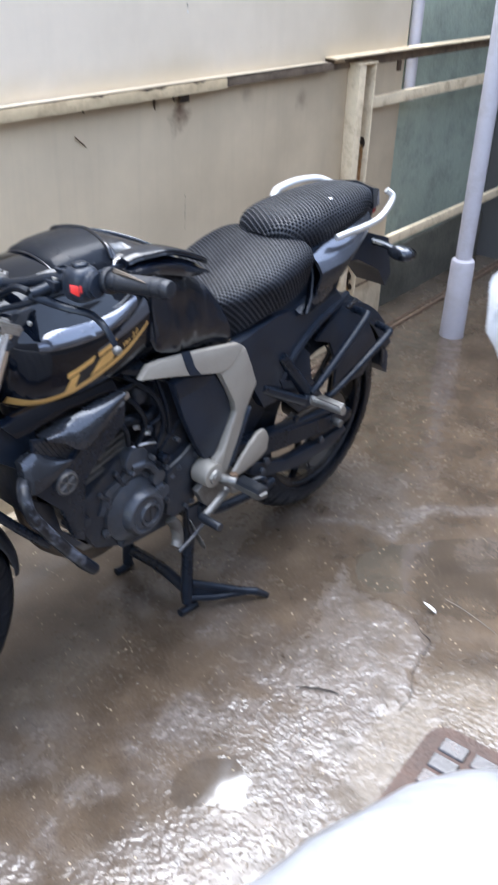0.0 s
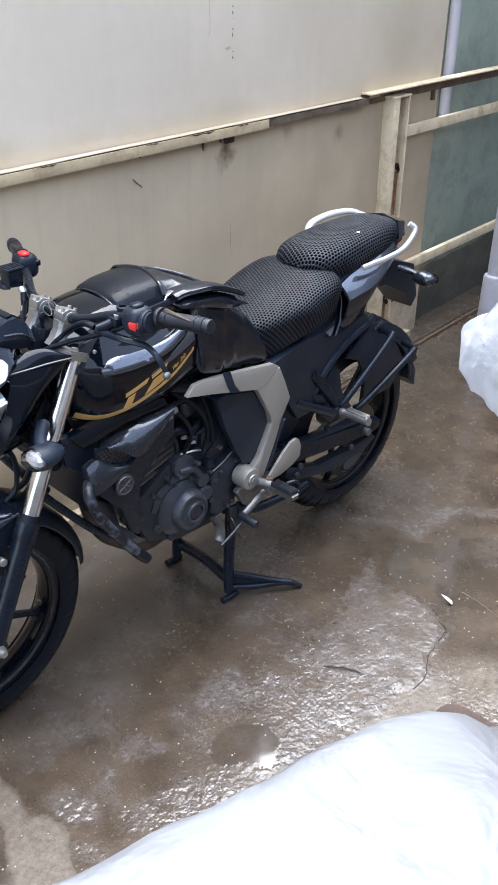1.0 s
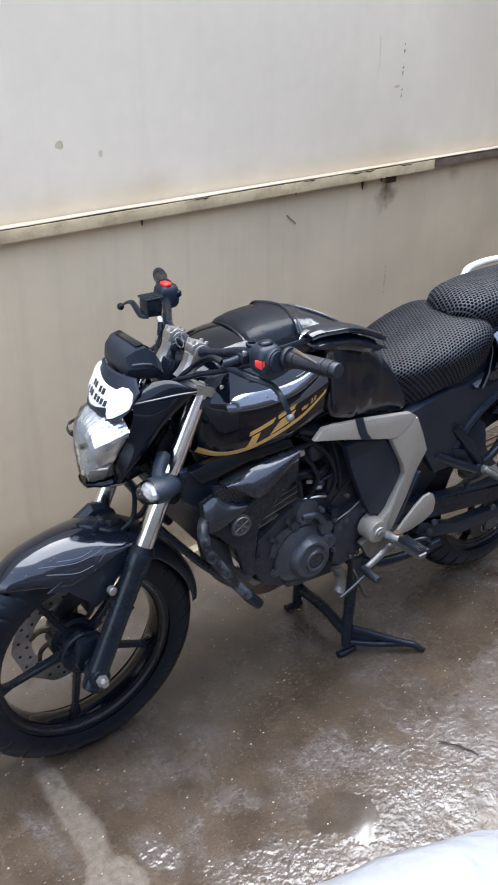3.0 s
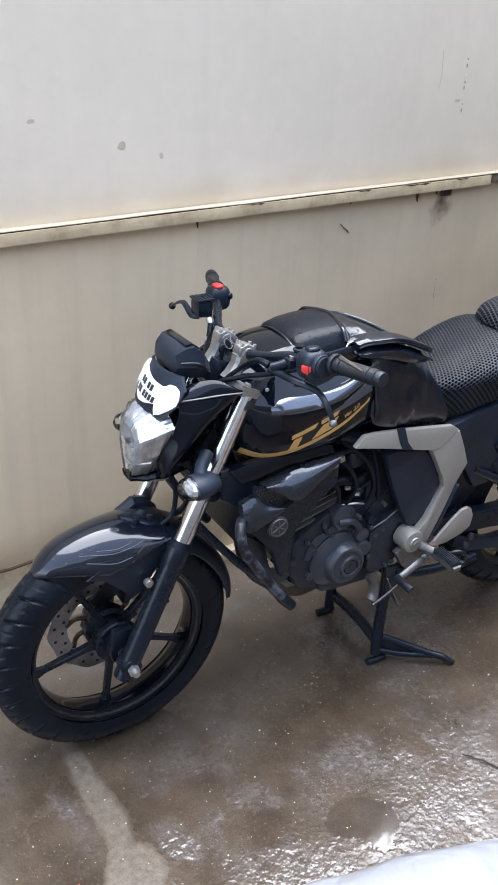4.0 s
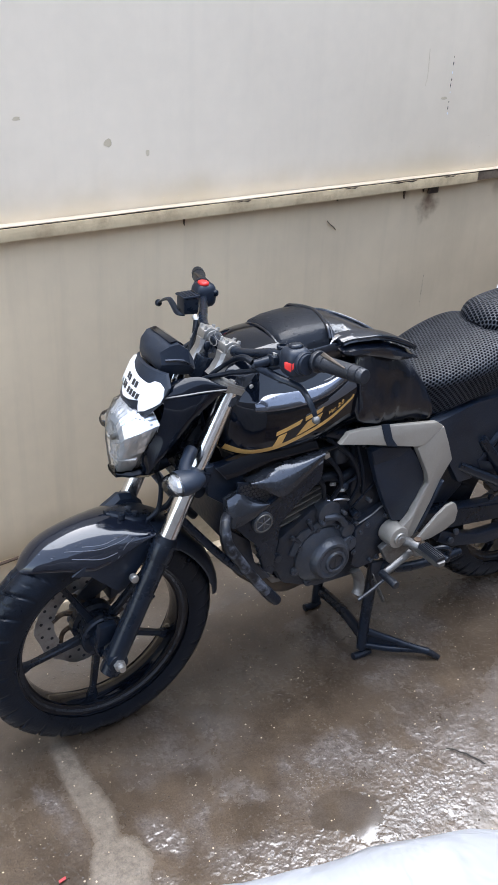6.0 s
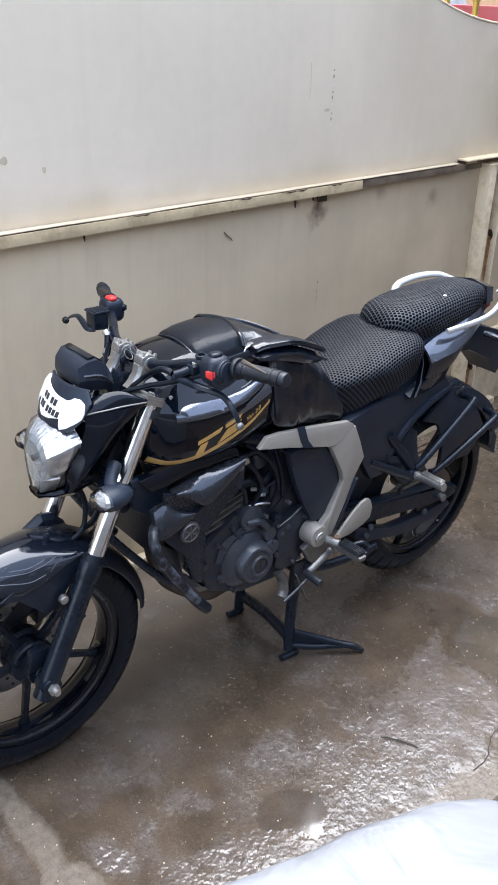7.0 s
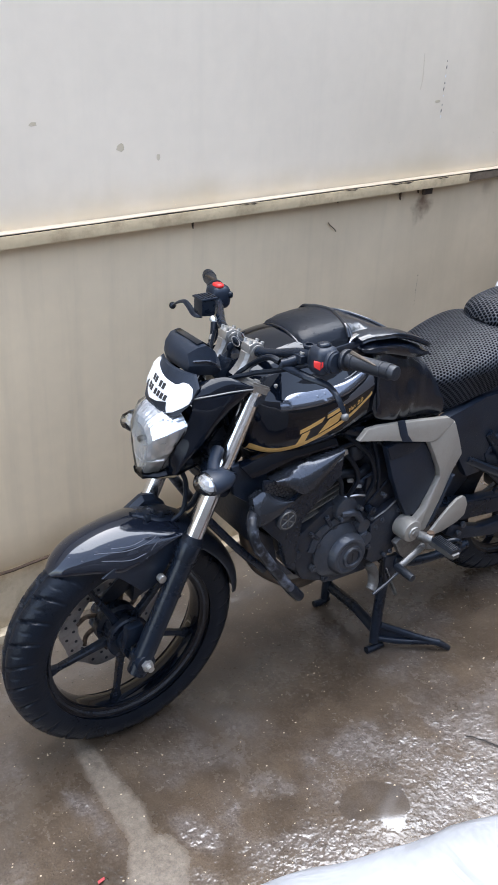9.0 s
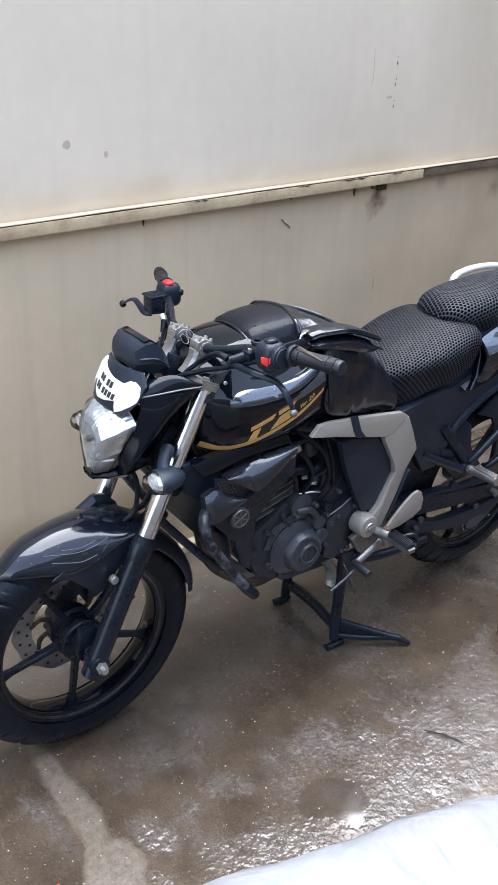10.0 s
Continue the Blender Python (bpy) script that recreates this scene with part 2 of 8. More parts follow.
def gate_paint(name, colour, stain_z, stain, streak, grime_shade, spot=None):
    """Old cream enamel on steel sheet: yellowed along its lower edge or streaked under its upper edge."""
    m = shader(name, colour, 0.42, 0, 0, 0.06, 1.6, 22, 0.06, 5.0, rough_vary=0.08, coords="Object")
    n, l = m.node_tree.nodes, m.node_tree.links
    b = n["Principled BSDF"]
    src = b.inputs["Base Color"].links[0].from_socket
    tc = n.new("ShaderNodeTexCoord")
    xyz = n.new("ShaderNodeSeparateXYZ")
    l.new(tc.outputs["Object"], xyz.inputs[0])
    wob = n.new("ShaderNodeTexNoise")
    wob.inputs["Scale"].default_value, wob.inputs["Detail"].default_value = 5.0, 6.0
    l.new(tc.outputs["Object"], wob.inputs["Vector"])
    add = n.new("ShaderNodeMath")
    add.operation = "MULTIPLY_ADD"
    l.new(wob.outputs["Fac"], add.inputs[0])
    add.inputs[1].default_value = -0.14
    l.new(xyz.outputs[2], add.inputs[2])
    edge = n.new("ShaderNodeMapRange")
    edge.interpolation_type = "SMOOTHSTEP"
    edge.inputs[1].default_value, edge.inputs[2].default_value = stain_z[0], stain_z[1]
    edge.inputs[3].default_value, edge.inputs[4].default_value = stain[3], 0.0
    l.new(add.outputs[0], edge.inputs[0])
    mx = n.new("ShaderNodeMix")
    mx.data_type = "RGBA"
    l.new(edge.outputs[0], mx.inputs[0])
    l.new(src, mx.inputs[6])
    mx.inputs[7].default_value = (*stain[:3], 1)
    mp = n.new("ShaderNodeMapping")
    mp.inputs["Scale"].default_value = (9.0, 1.0, 0.55)
    l.new(tc.outputs["Object"], mp.inputs[0])
    run = n.new("ShaderNodeTexNoise")
    run.inputs["Scale"].default_value, run.inputs["Detail"].default_value, run.inputs["Roughness"].default_value = 1.6, 7.0, 0.65
    l.new(mp.outputs[0], run.inputs["Vector"])
    rr = n.new("ShaderNodeMapRange")
    rr.inputs[1].default_value, rr.inputs[2].default_value, rr.inputs[4].default_value = 0.5, 0.8, streak[3]
    l.new(run.outputs["Fac"], rr.inputs[0])
    m2 = n.new("ShaderNodeMix")
    m2.data_type = "RGBA"
    l.new(rr.outputs[0], m2.inputs[0])
    l.new(mx.outputs[2], m2.inputs[6])
    m2.inputs[7].default_value = (*streak[:3], 1)
    # brown grime and painted-in shade that deepen towards the gate's right end
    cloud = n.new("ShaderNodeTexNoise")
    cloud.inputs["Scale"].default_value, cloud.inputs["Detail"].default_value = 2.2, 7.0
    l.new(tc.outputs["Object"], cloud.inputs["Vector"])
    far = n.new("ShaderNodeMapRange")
    far.inputs[1].default_value, far.inputs[2].default_value, far.inputs[4].default_value = grime_shade[4], grime_shade[5], grime_shade[3]
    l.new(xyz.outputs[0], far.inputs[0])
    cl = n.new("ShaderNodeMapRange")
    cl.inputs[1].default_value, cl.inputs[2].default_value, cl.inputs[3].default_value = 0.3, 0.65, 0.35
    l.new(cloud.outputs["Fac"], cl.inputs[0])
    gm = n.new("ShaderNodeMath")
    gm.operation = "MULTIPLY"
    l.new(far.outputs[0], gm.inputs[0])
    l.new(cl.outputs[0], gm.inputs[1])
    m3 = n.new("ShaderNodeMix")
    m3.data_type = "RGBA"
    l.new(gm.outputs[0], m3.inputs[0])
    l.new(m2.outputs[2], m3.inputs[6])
    m3.inputs[7].default_value = (*grime_shade[:3], 1)
    last = m3
    for sx, sz, sr, amount in spot or ():
        ds = n.new("ShaderNodeVectorMath")
        ds.operation = "DISTANCE"
        sc = n.new("ShaderNodeCombineXYZ")
        l.new(xyz.outputs[0], sc.inputs[0])
        l.new(xyz.outputs[2], sc.inputs[2])
        l.new(sc.outputs[0], ds.inputs[0])
        ds.inputs[1].default_value = (sx, 0, sz)
        wn2 = n.new("ShaderNodeTexNoise")
        wn2.inputs["Scale"].default_value, wn2.inputs["Detail"].default_value = 28.0, 5.0
        l.new(tc.outputs["Object"], wn2.inputs["Vector"])
        ad = n.new("ShaderNodeMath")
        ad.operation = "MULTIPLY_ADD"
        l.new(wn2.outputs["Fac"], ad.inputs[0])
        ad.inputs[1].default_value = sr * 1.2
        l.new(ds.outputs["Value"], ad.inputs[2])
        fo = n.new("ShaderNodeMapRange")
        fo.interpolation_type = "SMOOTHSTEP"
        fo.inputs[1].default_value, fo.inputs[2].default_value, fo.inputs[3].default_value, fo.inputs[4].default_value = sr * 0.5, sr * 1.5, amount, 0.0
        l.new(ad.outputs[0], fo.inputs[0])
        m4 = n.new("ShaderNodeMix")
        m4.data_type = "RGBA"
        l.new(fo.outputs[0], m4.inputs[0])
        l.new(last.outputs[2], m4.inputs[6])
        m4.inputs[7].default_value = (0.17, 0.10, 0.06, 1)
        last = m4
    l.new(last.outputs[2], b.inputs["Base Color"])
    return m


# last six numbers: grime and shade in one colour, stronger with x
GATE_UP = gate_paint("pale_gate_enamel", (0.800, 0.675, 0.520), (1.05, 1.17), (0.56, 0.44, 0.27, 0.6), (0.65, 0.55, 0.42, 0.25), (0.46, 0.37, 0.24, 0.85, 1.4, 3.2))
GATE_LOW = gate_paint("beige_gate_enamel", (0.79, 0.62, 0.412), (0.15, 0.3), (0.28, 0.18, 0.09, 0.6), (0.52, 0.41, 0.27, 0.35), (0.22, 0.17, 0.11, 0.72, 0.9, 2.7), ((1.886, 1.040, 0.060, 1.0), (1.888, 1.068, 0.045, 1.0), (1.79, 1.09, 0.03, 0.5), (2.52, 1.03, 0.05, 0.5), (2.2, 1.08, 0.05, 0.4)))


def net_material():
    """Padded honeycomb seat net: glossy raised threads over dark cells."""
    m = bpy.data.materials.new("honeycomb_seat_net")
    m.use_nodes = True
    n, l = m.node_tree.nodes, m.node_tree.links
    b = n["Principled BSDF"]
    at = n.new("ShaderNodeAttribute")
    at.attribute_name = "relief"
    tc = n.new("ShaderNodeTexCoord")
    wear = n.new("ShaderNodeTexNoise")
    wear.inputs["Scale"].default_value, wear.inputs["Detail"].default_value = 14.0, 4.0
    l.new(tc.outputs["Object"], wear.inputs["Vector"])
    thread = n.new("ShaderNodeValToRGB")
    thread.color_ramp.elements[0].position, thread.color_ramp.elements[0].color = 0.35, (0.0125, 0.0142, 0.0185, 1)
    thread.color_ramp.elements[1].position, thread.color_ramp.elements[1].color = 0.70, (0.024, 0.0270, 0.0345, 1)
    l.new(wear.outputs["Fac"], thread.inputs[0])
    mx = n.new("ShaderNodeMix")
    mx.data_type = "RGBA"
    l.new(at.outputs["Fac"], mx.inputs[0])
    mx.inputs[6].default_value = (0.0030, 0.0034, 0.0045, 1)
    l.new(thread.outputs[0], mx.inputs[7])
    l.new(mx.outputs[2], b.inputs["Base Color"])
    sp = n.new("ShaderNodeMath")
    sp.operation = "MULTIPLY"
    sp.inputs[1].default_value = 0.34
    l.new(at.outputs["Fac"], sp.inputs[0])
    l.new(sp.outputs[0], b.inputs["Specular IOR Level"])
    b.inputs["Roughness"].default_value = 0.36
    return m


NET = net_material()


def film_material(name, clear, scale=6.0, crease=0.8, tone=1.0):
    """Thin milky plastic sheet."""
    m = bpy.data.materials.new(name)
    m.use_nodes = True
    n, l = m.node_tree.nodes, m.node_tree.links
    b = n["Principled BSDF"]
    b.inputs["Base Color"].default_value = (0.35 * tone, 0.355 * tone, 0.37 * tone, 1)
    b.inputs["Roughness"].default_value = 0.3
    tr = n.new("ShaderNodeBsdfTranslucent")
    tr.inputs[0].default_value = (0.34 * tone, 0.35 * tone, 0.37 * tone, 1)
    tp = n.new("ShaderNodeBsdfTransparent")
    tc = n.new("ShaderNodeTexCoord")
    no = n.new("ShaderNodeTexNoise")
    no.inputs["Scale"].default_value, no.inputs["Detail"].default_value, no.inputs["Distortion"].default_value = scale, 3.0 + scale / 6, 0.5
    l.new(tc.outputs["Object"], no.inputs["Vector"])
    bp = n.new("ShaderNodeBump")
    bp.inputs["Strength"].default_value, bp.inputs["Distance"].default_value = crease, 0.045
    l.new(no.outputs["Fac"], bp.inputs["Height"])
    l.new(bp.outputs[0], b.inputs["Normal"])
    m1 = n.new("ShaderNodeMixShader")
    m1.inputs[0].default_value = 0.35
    l.new(b.outputs[0], m1.inputs[1])
    l.new(tr.outputs[0], m1.inputs[2])
    m2 = n.new("ShaderNodeMixShader")
    m2.inputs[0].default_value = clear
    l.new(m1.outputs[0], m2.inputs[1])
    l.new(tp.outputs[0], m2.inputs[2])
    out = n["Material Output"]
    l.new(m2.outputs[0], out.inputs[0])
    return m


FILM = film_material("milky_plastic_sheet", 0.12)
THINFILM = film_material("thin_clear_plastic", 0.30, 12.0, 0.75, 1.65)


def ground_material():
    """Wet cement yard: brown silt film, pale worn screed, standing water. The masks are stains with shapes of their own."""
    m = bpy.data.materials.new("wet_cement")
    m.use_nodes = True
    n, l = m.node_tree.nodes, m.node_tree.links
    b = n["Principled BSDF"]
    at = n.new("ShaderNodeAttribute")
    at.attribute_name = "stain"
    sp = n.new("ShaderNodeSeparateColor")
    l.new(at.outputs["Color"], sp.inputs[0])
    tc = n.new("ShaderNodeTexCoord")

    def noise_tex(scale, detail=6.0, rough=0.6):
        k = n.new("ShaderNodeTexNoise")
        k.inputs["Scale"].default_value, k.inputs["Detail"].default_value, k.inputs["Roughness"].default_value = scale, detail, rough
        l.new(tc.outputs["Object"], k.inputs["Vector"])
        return k.outputs["Fac"]

    def ramp(src, *stops):
        r = n.new("ShaderNodeValToRGB")
        while len(r.color_ramp.elements) < len(stops):
            r.color_ramp.elements.new(0.5)
        for e, (p, c) in zip(r.color_ramp.elements, stops):
            e.position, e.color = p, (*c, 1)
        l.new(src, r.inputs[0])
        return r.outputs[0]

    def mixed(fac, a, c):
        k = n.new("ShaderNodeMix")
        k.data_type = "RGBA"
        l.new(fac, k.inputs[0]); l.new(a, k.inputs[6]); l.new(c, k.inputs[7])
        return k.outputs[2]

    def math2(op, a, c):
        k = n.new("ShaderNodeMath")
        k.operation = op
        for i, v in enumerate((a, c)):
            if isinstance(v, float):
                k.inputs[i].default_value = v
            else:
                l.new(v, k.inputs[i])
        return k.outputs[0]

    mid, fine, grit = noise_tex(7.0), noise_tex(62.0, 8.0, 0.65), noise_tex(240.0, 3.0)
    silt = ramp(mid, (0.3, (0.044, 0.031, 0.0205)), (0.7, (0.104, 0.075, 0.050)))
    pale = ramp(fine, (0.3, (0.068, 0.053, 0.043)), (0.7, (0.150, 0.124, 0.105)))
    tan = ramp(fine, (0.3, (0.095, 0.076, 0.056)), (0.7, (0.195, 0.158, 0.120)))
    patchy = n.new("ShaderNodeMapRange")
    patchy.inputs[1].default_value, patchy.inputs[2].default_value, patchy.inputs[3].default_value = 0.38, 0.54, 0.22
    l.new(noise_tex(13.0, 8.0, 0.65), patchy.inputs[0])
    worn = math2("MULTIPLY", sp.outputs[0], patchy.outputs[0])
    col = mixed(math2("MULTIPLY", worn, 1.15), silt, pale)
    col = mixed(sp.outputs[2], col, tan)
    speck = ramp(grit, (0.35, (0.75, 0.75, 0.75)), (0.65, (1.2, 1.2, 1.2)))
    mul = n.new("ShaderNodeMix")
    mul.data_type, mul.blend_type = "RGBA", "MULTIPLY"
    mul.inputs[0].default_value = 0.7
    l.new(col, mul.inputs[6]); l.new(speck, mul.inputs[7])
    # soaked silt under standing water is darker
    soak = n.new("ShaderNodeMapRange")
    soak.inputs[1].default_value, soak.inputs[2].default_value, soak.inputs[4].default_value = 0.80, 0.92, 0.25
    l.new(sp.outputs[1], soak.inputs[0])
    deep = n.new("ShaderNodeMix")
    deep.data_type = "RGBA"
    deep.inputs[7].default_value = (0.030, 0.026, 0.020, 1)
    l.new(soak.outputs[0], deep.inputs[0])
    l.new(mul.outputs[2], deep.inputs[6])
    l.new(deep.outputs[2], b.inputs["Base Color"])
    rough = n.new("ShaderNodeMapRange")
    rough.inputs[1].default_value, rough.inputs[2].default_value = 0.0, 1.0
    rough.inputs[3].default_value, rough.inputs[4].default_value = 0.50, 0.10
    l.new(sp.outputs[1], rough.inputs[0])
    rvar = math2("MULTIPLY_ADD", math2("SUBTRACT", fine, 0.5), 0.35)
    k = rvar.node
    l.new(math2("MULTIPLY", math2("SUBTRACT", 1.0, sp.outputs[1]), 0.6), k.inputs[1])
    l.new(rough.outputs[0], k.inputs[2])
    cl = n.new("ShaderNodeClamp")
    cl.inputs[1].default_value, cl.inputs[2].default_value = 0.04, 0.9
    l.new(k.outputs[0], cl.inputs[0])
    l.new(cl.outputs[0], b.inputs["Roughness"])
    # rounded lumps of bared aggregate on the worn patches, a few grains that stand out of the silt
    lumps = math2("ADD", math2("MULTIPLY", noise_tex(84.0, 1.5, 0.45), 0.70), math2("MULTIPLY", noise_tex(38.0, 2.0, 0.5), 0.80))
    body = math2("ADD", math2("MULTIPLY", worn, 0.66), 0.14)
    h = math2("MULTIPLY", math2("SUBTRACT", lumps, 0.75), body)
    grain = math2("MAXIMUM", math2("SUBTRACT", noise_tex(165.0, 1.0, 0.4), 0.665), 0.0)
    h = math2("ADD", h, math2("MULTIPLY", grain, 2.6))
    h = math2("ADD", h, math2("MULTIPLY", math2("SUBTRACT", fine, 0.5), 0.05))
    fl = n.new("ShaderNodeMapRange")
    fl.inputs[1].default_value, fl.inputs[2].default_value, fl.inputs[3].default_value, fl.inputs[4].default_value = 0.84, 0.96, 1.0, 0.0
    l.new(sp.outputs[1], fl.inputs[0])
    flat = fl.outputs[0]
    bp = n.new("ShaderNodeBump")
    bp.inputs["Distance"].default_value = 0.006
    b.inputs["Coat Roughness"].default_value = 0.05
    b.inputs["Coat IOR"].default_value = 1.60
    film = n.new("ShaderNodeMapRange")
    film.inputs[1].default_value, film.inputs[2].default_value, film.inputs[3].default_value, film.inputs[4].default_value = 0.42, 0.58, 0.22, 1.0
    l.new(noise_tex(24.0, 3.0, 0.55), film.inputs[0])
    pond = n.new("ShaderNodeMapRange")
    pond.inputs[1].default_value, pond.inputs[2].default_value = 0.82, 0.90
    l.new(sp.outputs[1], pond.inputs[0])
    l.new(math2("MAXIMUM", math2("MULTIPLY", sp.outputs[1], film.outputs[0]), pond.outputs[0]), b.inputs["Coat Weight"])
    l.new(math2("MULTIPLY", h, flat), bp.inputs["Height"])
    l.new(math2("ADD", math2("MULTIPLY", worn, 0.1), 0.85), bp.inputs["Strength"])
    l.new(bp.outputs[0], b.inputs["Normal"])
    l.new(bp.outputs[0], b.inputs["Coat Normal"])
    return m


GROUND = ground_material()


# ---- mesh helpers ----
def smooth_path(pts, steps=6):
    """Catmull-Rom through the points."""
    p = [Vector(q) for q in pts]
    if len(p) < 3:
        return p
    p = [2 * p[0] - p[1]] + p + [2 * p[-1] - p[-2]]
    out = []
    for i in range(1, len(p) - 2):
        a, b, c, d = p[i - 1], p[i], p[i + 1], p[i + 2]
        for k in range(steps):
            t = k / steps
            out.append(0.5 * (2 * b + (c - a) * t + (2 * a - 5 * b + 4 * c - d) * t * t + (3 * b - a - 3 * c + d) * t ** 3))
    return out + [p[-2]]


def rings(bm, loops, closed_ring=True, caps=True, loop_back=False):
    """Skin a row of vertex loops with quads."""
    vs = [[bm.verts.new(q) for q in lp] for lp in loops]
    pairs = list(zip(vs, vs[1:])) + ([(vs[-1], vs[0])] if loop_back else [])
    n = len(vs[0])
    for a, b in pairs:
        for i in range(n if closed_ring else n - 1):
            j = (i + 1) % n
            bm.faces.new((a[i], a[j], b[j], b[i]))
    if caps and closed_ring and not loop_back:
        bm.faces.new(list(reversed(vs[0])))
        bm.faces.new(vs[-1])
    return vs


def tube(pts, r, seg=12, steps=6, smooth=True, flat=1.0, caps=True):
    """A round bar along the points; r is a radius or one for each end."""
    bm = bmesh.new()
    p = smooth_path(pts, steps) if smooth else [Vector(q) for q in pts]
    r0, r1 = (r, r) if isinstance(r, (int, float)) else r
    loops, up = [], None
    for i, q in enumerate(p):
        d = (p[min(i + 1, len(p) - 1)] - p[max(i - 1, 0)]).normalized()
        if up is None:
            up = d.orthogonal().normalized()
        up = (up - d * up.dot(d)).normalized()
        side = d.cross(up)
        rad = r0 + (r1 - r0) * i / max(1, len(p) - 1)
        loops.append([q + (math.cos(a) * up + math.sin(a) * side * flat) * rad for a in np.linspace(0, 2 * math.pi, seg, endpoint=False)])
    rings(bm, loops, caps=caps)
    bmesh.ops.recalc_face_normals(bm, faces=bm.faces)
    return bm


def lathe(profile, seg=48, centre=(0, 0, 0), closed=False, wave=None):
    """Turn (radius, y) pairs about the y axis."""
    bm = bmesh.new()
    loops = []
    for a in np.linspace(0, 2 * math.pi, seg, endpoint=False):
        loops.append([Vector((centre[0] + r * math.cos(a), centre[1] + y, centre[2] + r * math.sin(a))) if wave is None else Vector(wave(r, y, a)) + Vector(centre) for r, y in profile])
    rings(bm, loops, closed_ring=closed, caps=False, loop_back=True)
    if not closed:
        for e in (0, -1):
            if profile[e][0] > 1e-6:
                continue
        bmesh.ops.remove_doubles(bm, verts=bm.verts, dist=1e-6)
    bmesh.ops.recalc_face_normals(bm, faces=bm.faces)
    return bm


def prism(outline, y0, y1, bevel=0.004, slant=None, seg=2):
    """An (x, z) outline given thickness from y0 to y1; slant(x, z) shifts it sideways."""
    bm = bmesh.new()
    f = slant or (lambda x, z: 0.0)
    a = [bm.verts.new((x, y0 + f(x, z), z)) for x, z in outline]
    b = [bm.verts.new((x, y1 + f(x, z), z)) for x, z in outline]
    n = len(a)
    bm.faces.new(a)
    bm.faces.new(list(reversed(b)))
    for i in range(n):
        j = (i + 1) % n
        bm.faces.new((a[j], a[i], b[i], b[j]))
    bmesh.ops.recalc_face_normals(bm, faces=bm.faces)
    if bevel:
        bmesh.ops.bevel(bm, geom=list(bm.edges), offset=bevel, segments=seg, affect="EDGES", profile=0.6, clamp_overlap=True)
    return bm


def box(x0, x1, y0, y1, z0, z1, bevel=0.003):
    return prism([(x0, z0), (x1, z0), (x1, z1), (x0, z1)], y0, y1, bevel)


def cyl(p0, p1, r, r1=None, seg=24, bevel=0.0):
    bm = tube([p0, p1], (r, r1 if r1 is not None else r), seg, smooth=False)
    if bevel:
        es = [e for e in bm.edges if len(e.link_faces) == 2 and max(len(f.verts) for f in e.link_faces) > 4]
        bmesh.ops.bevel(bm, geom=es, offset=bevel, segments=2, affect="EDGES", profile=0.6, clamp_overlap=True)
    return bm


def loft(sections, caps=True, sub=0):
    bm = bmesh.new()
    rings(bm, [[Vector(q) for q in s] for s in sections], caps=caps)
    bmesh.ops.recalc_face_normals(bm, faces=bm.faces)
    if sub:
        bmesh.ops.subdivide_edges(bm, edges=list(bm.edges), cuts=sub, use_grid_fill=True, smooth=0.6)
    return bm


def blob(c, s, seg=20, squash=2.0):
    """A rounded lump with half-sizes s."""
    bm = bmesh.new()
    bmesh.ops.create_uvsphere(bm, u_segments=seg, v_segments=seg // 2, radius=1.0)
    for v in bm.verts:
        p = v.co
        k = (abs(p.x) ** squash + abs(p.y) ** squash + abs(p.z) ** squash) ** (-1 / squash)
        v.co = Vector((c[0] + p.x * k * s[0], c[1] + p.y * k * s[1], c[2] + p.z * k * s[2]))
    return bm


def joined(*bms):
    out = bms[0]
    for b in bms[1:]:
        me = bpy.data.meshes.new("tmp")
        b.to_mesh(me)
        b.free()
        out.from_mesh(me)
        bpy.data.meshes.remove(me)
    return out


def mesh_of(name, bm, material, sharp=0.6):
    for f in bm.faces:
        f.smooth = True
    for e in bm.edges:
        if len(e.link_faces) == 2 and e.calc_face_angle(0.0) > sharp:
            e.smooth = False
    me = bpy.data.meshes.new(name)
    bm.to_mesh(me)
    bm.free()
    me.materials.append(material)
    return me


def part(name, bm, material, parent, label="", sharp=0.6):
    ob = new(name, mesh_of(name, bm, material, sharp))
    ob.parent = parent
    if label:
        tagged(ob, label)
    return ob


def thing(name, m, label, category, kind="", group=""):
    ob = new(name)
    ob.empty_display_size = 0.1
    ob.matrix_world = m
    return tagged(ob, label, category, group, kind)


# ---- ground ----
def lattice(x, y, seed):
    """Smooth value noise in 0..1 on arrays."""
    rs = np.random.RandomState(seed)
    t = rs.rand(64, 64)
    xi, yi = np.floor(x).astype(int), np.floor(y).astype(int)
    u, v = x - xi, y - yi
    u, v = u * u * (3 - 2 * u), v * v * (3 - 2 * v)
    g = lambda i, j: t[(xi + i) % 64, (yi + j) % 64]
    return (g(0, 0) * (1 - u) + g(1, 0) * u) * (1 - v) + (g(0, 1) * (1 - u) + g(1, 1) * u) * v


def fbm(x, y, scale, seed, octaves=4):
    s, a, tot = 0.0, 1.0, 0.0
    for o in range(octaves):
        s, tot = s + a * lattice(x * scale * 2 ** o + 17 * o, y * scale * 2 ** o + 31 * o, seed + o), tot + a
        a *= 0.5
    return s / tot


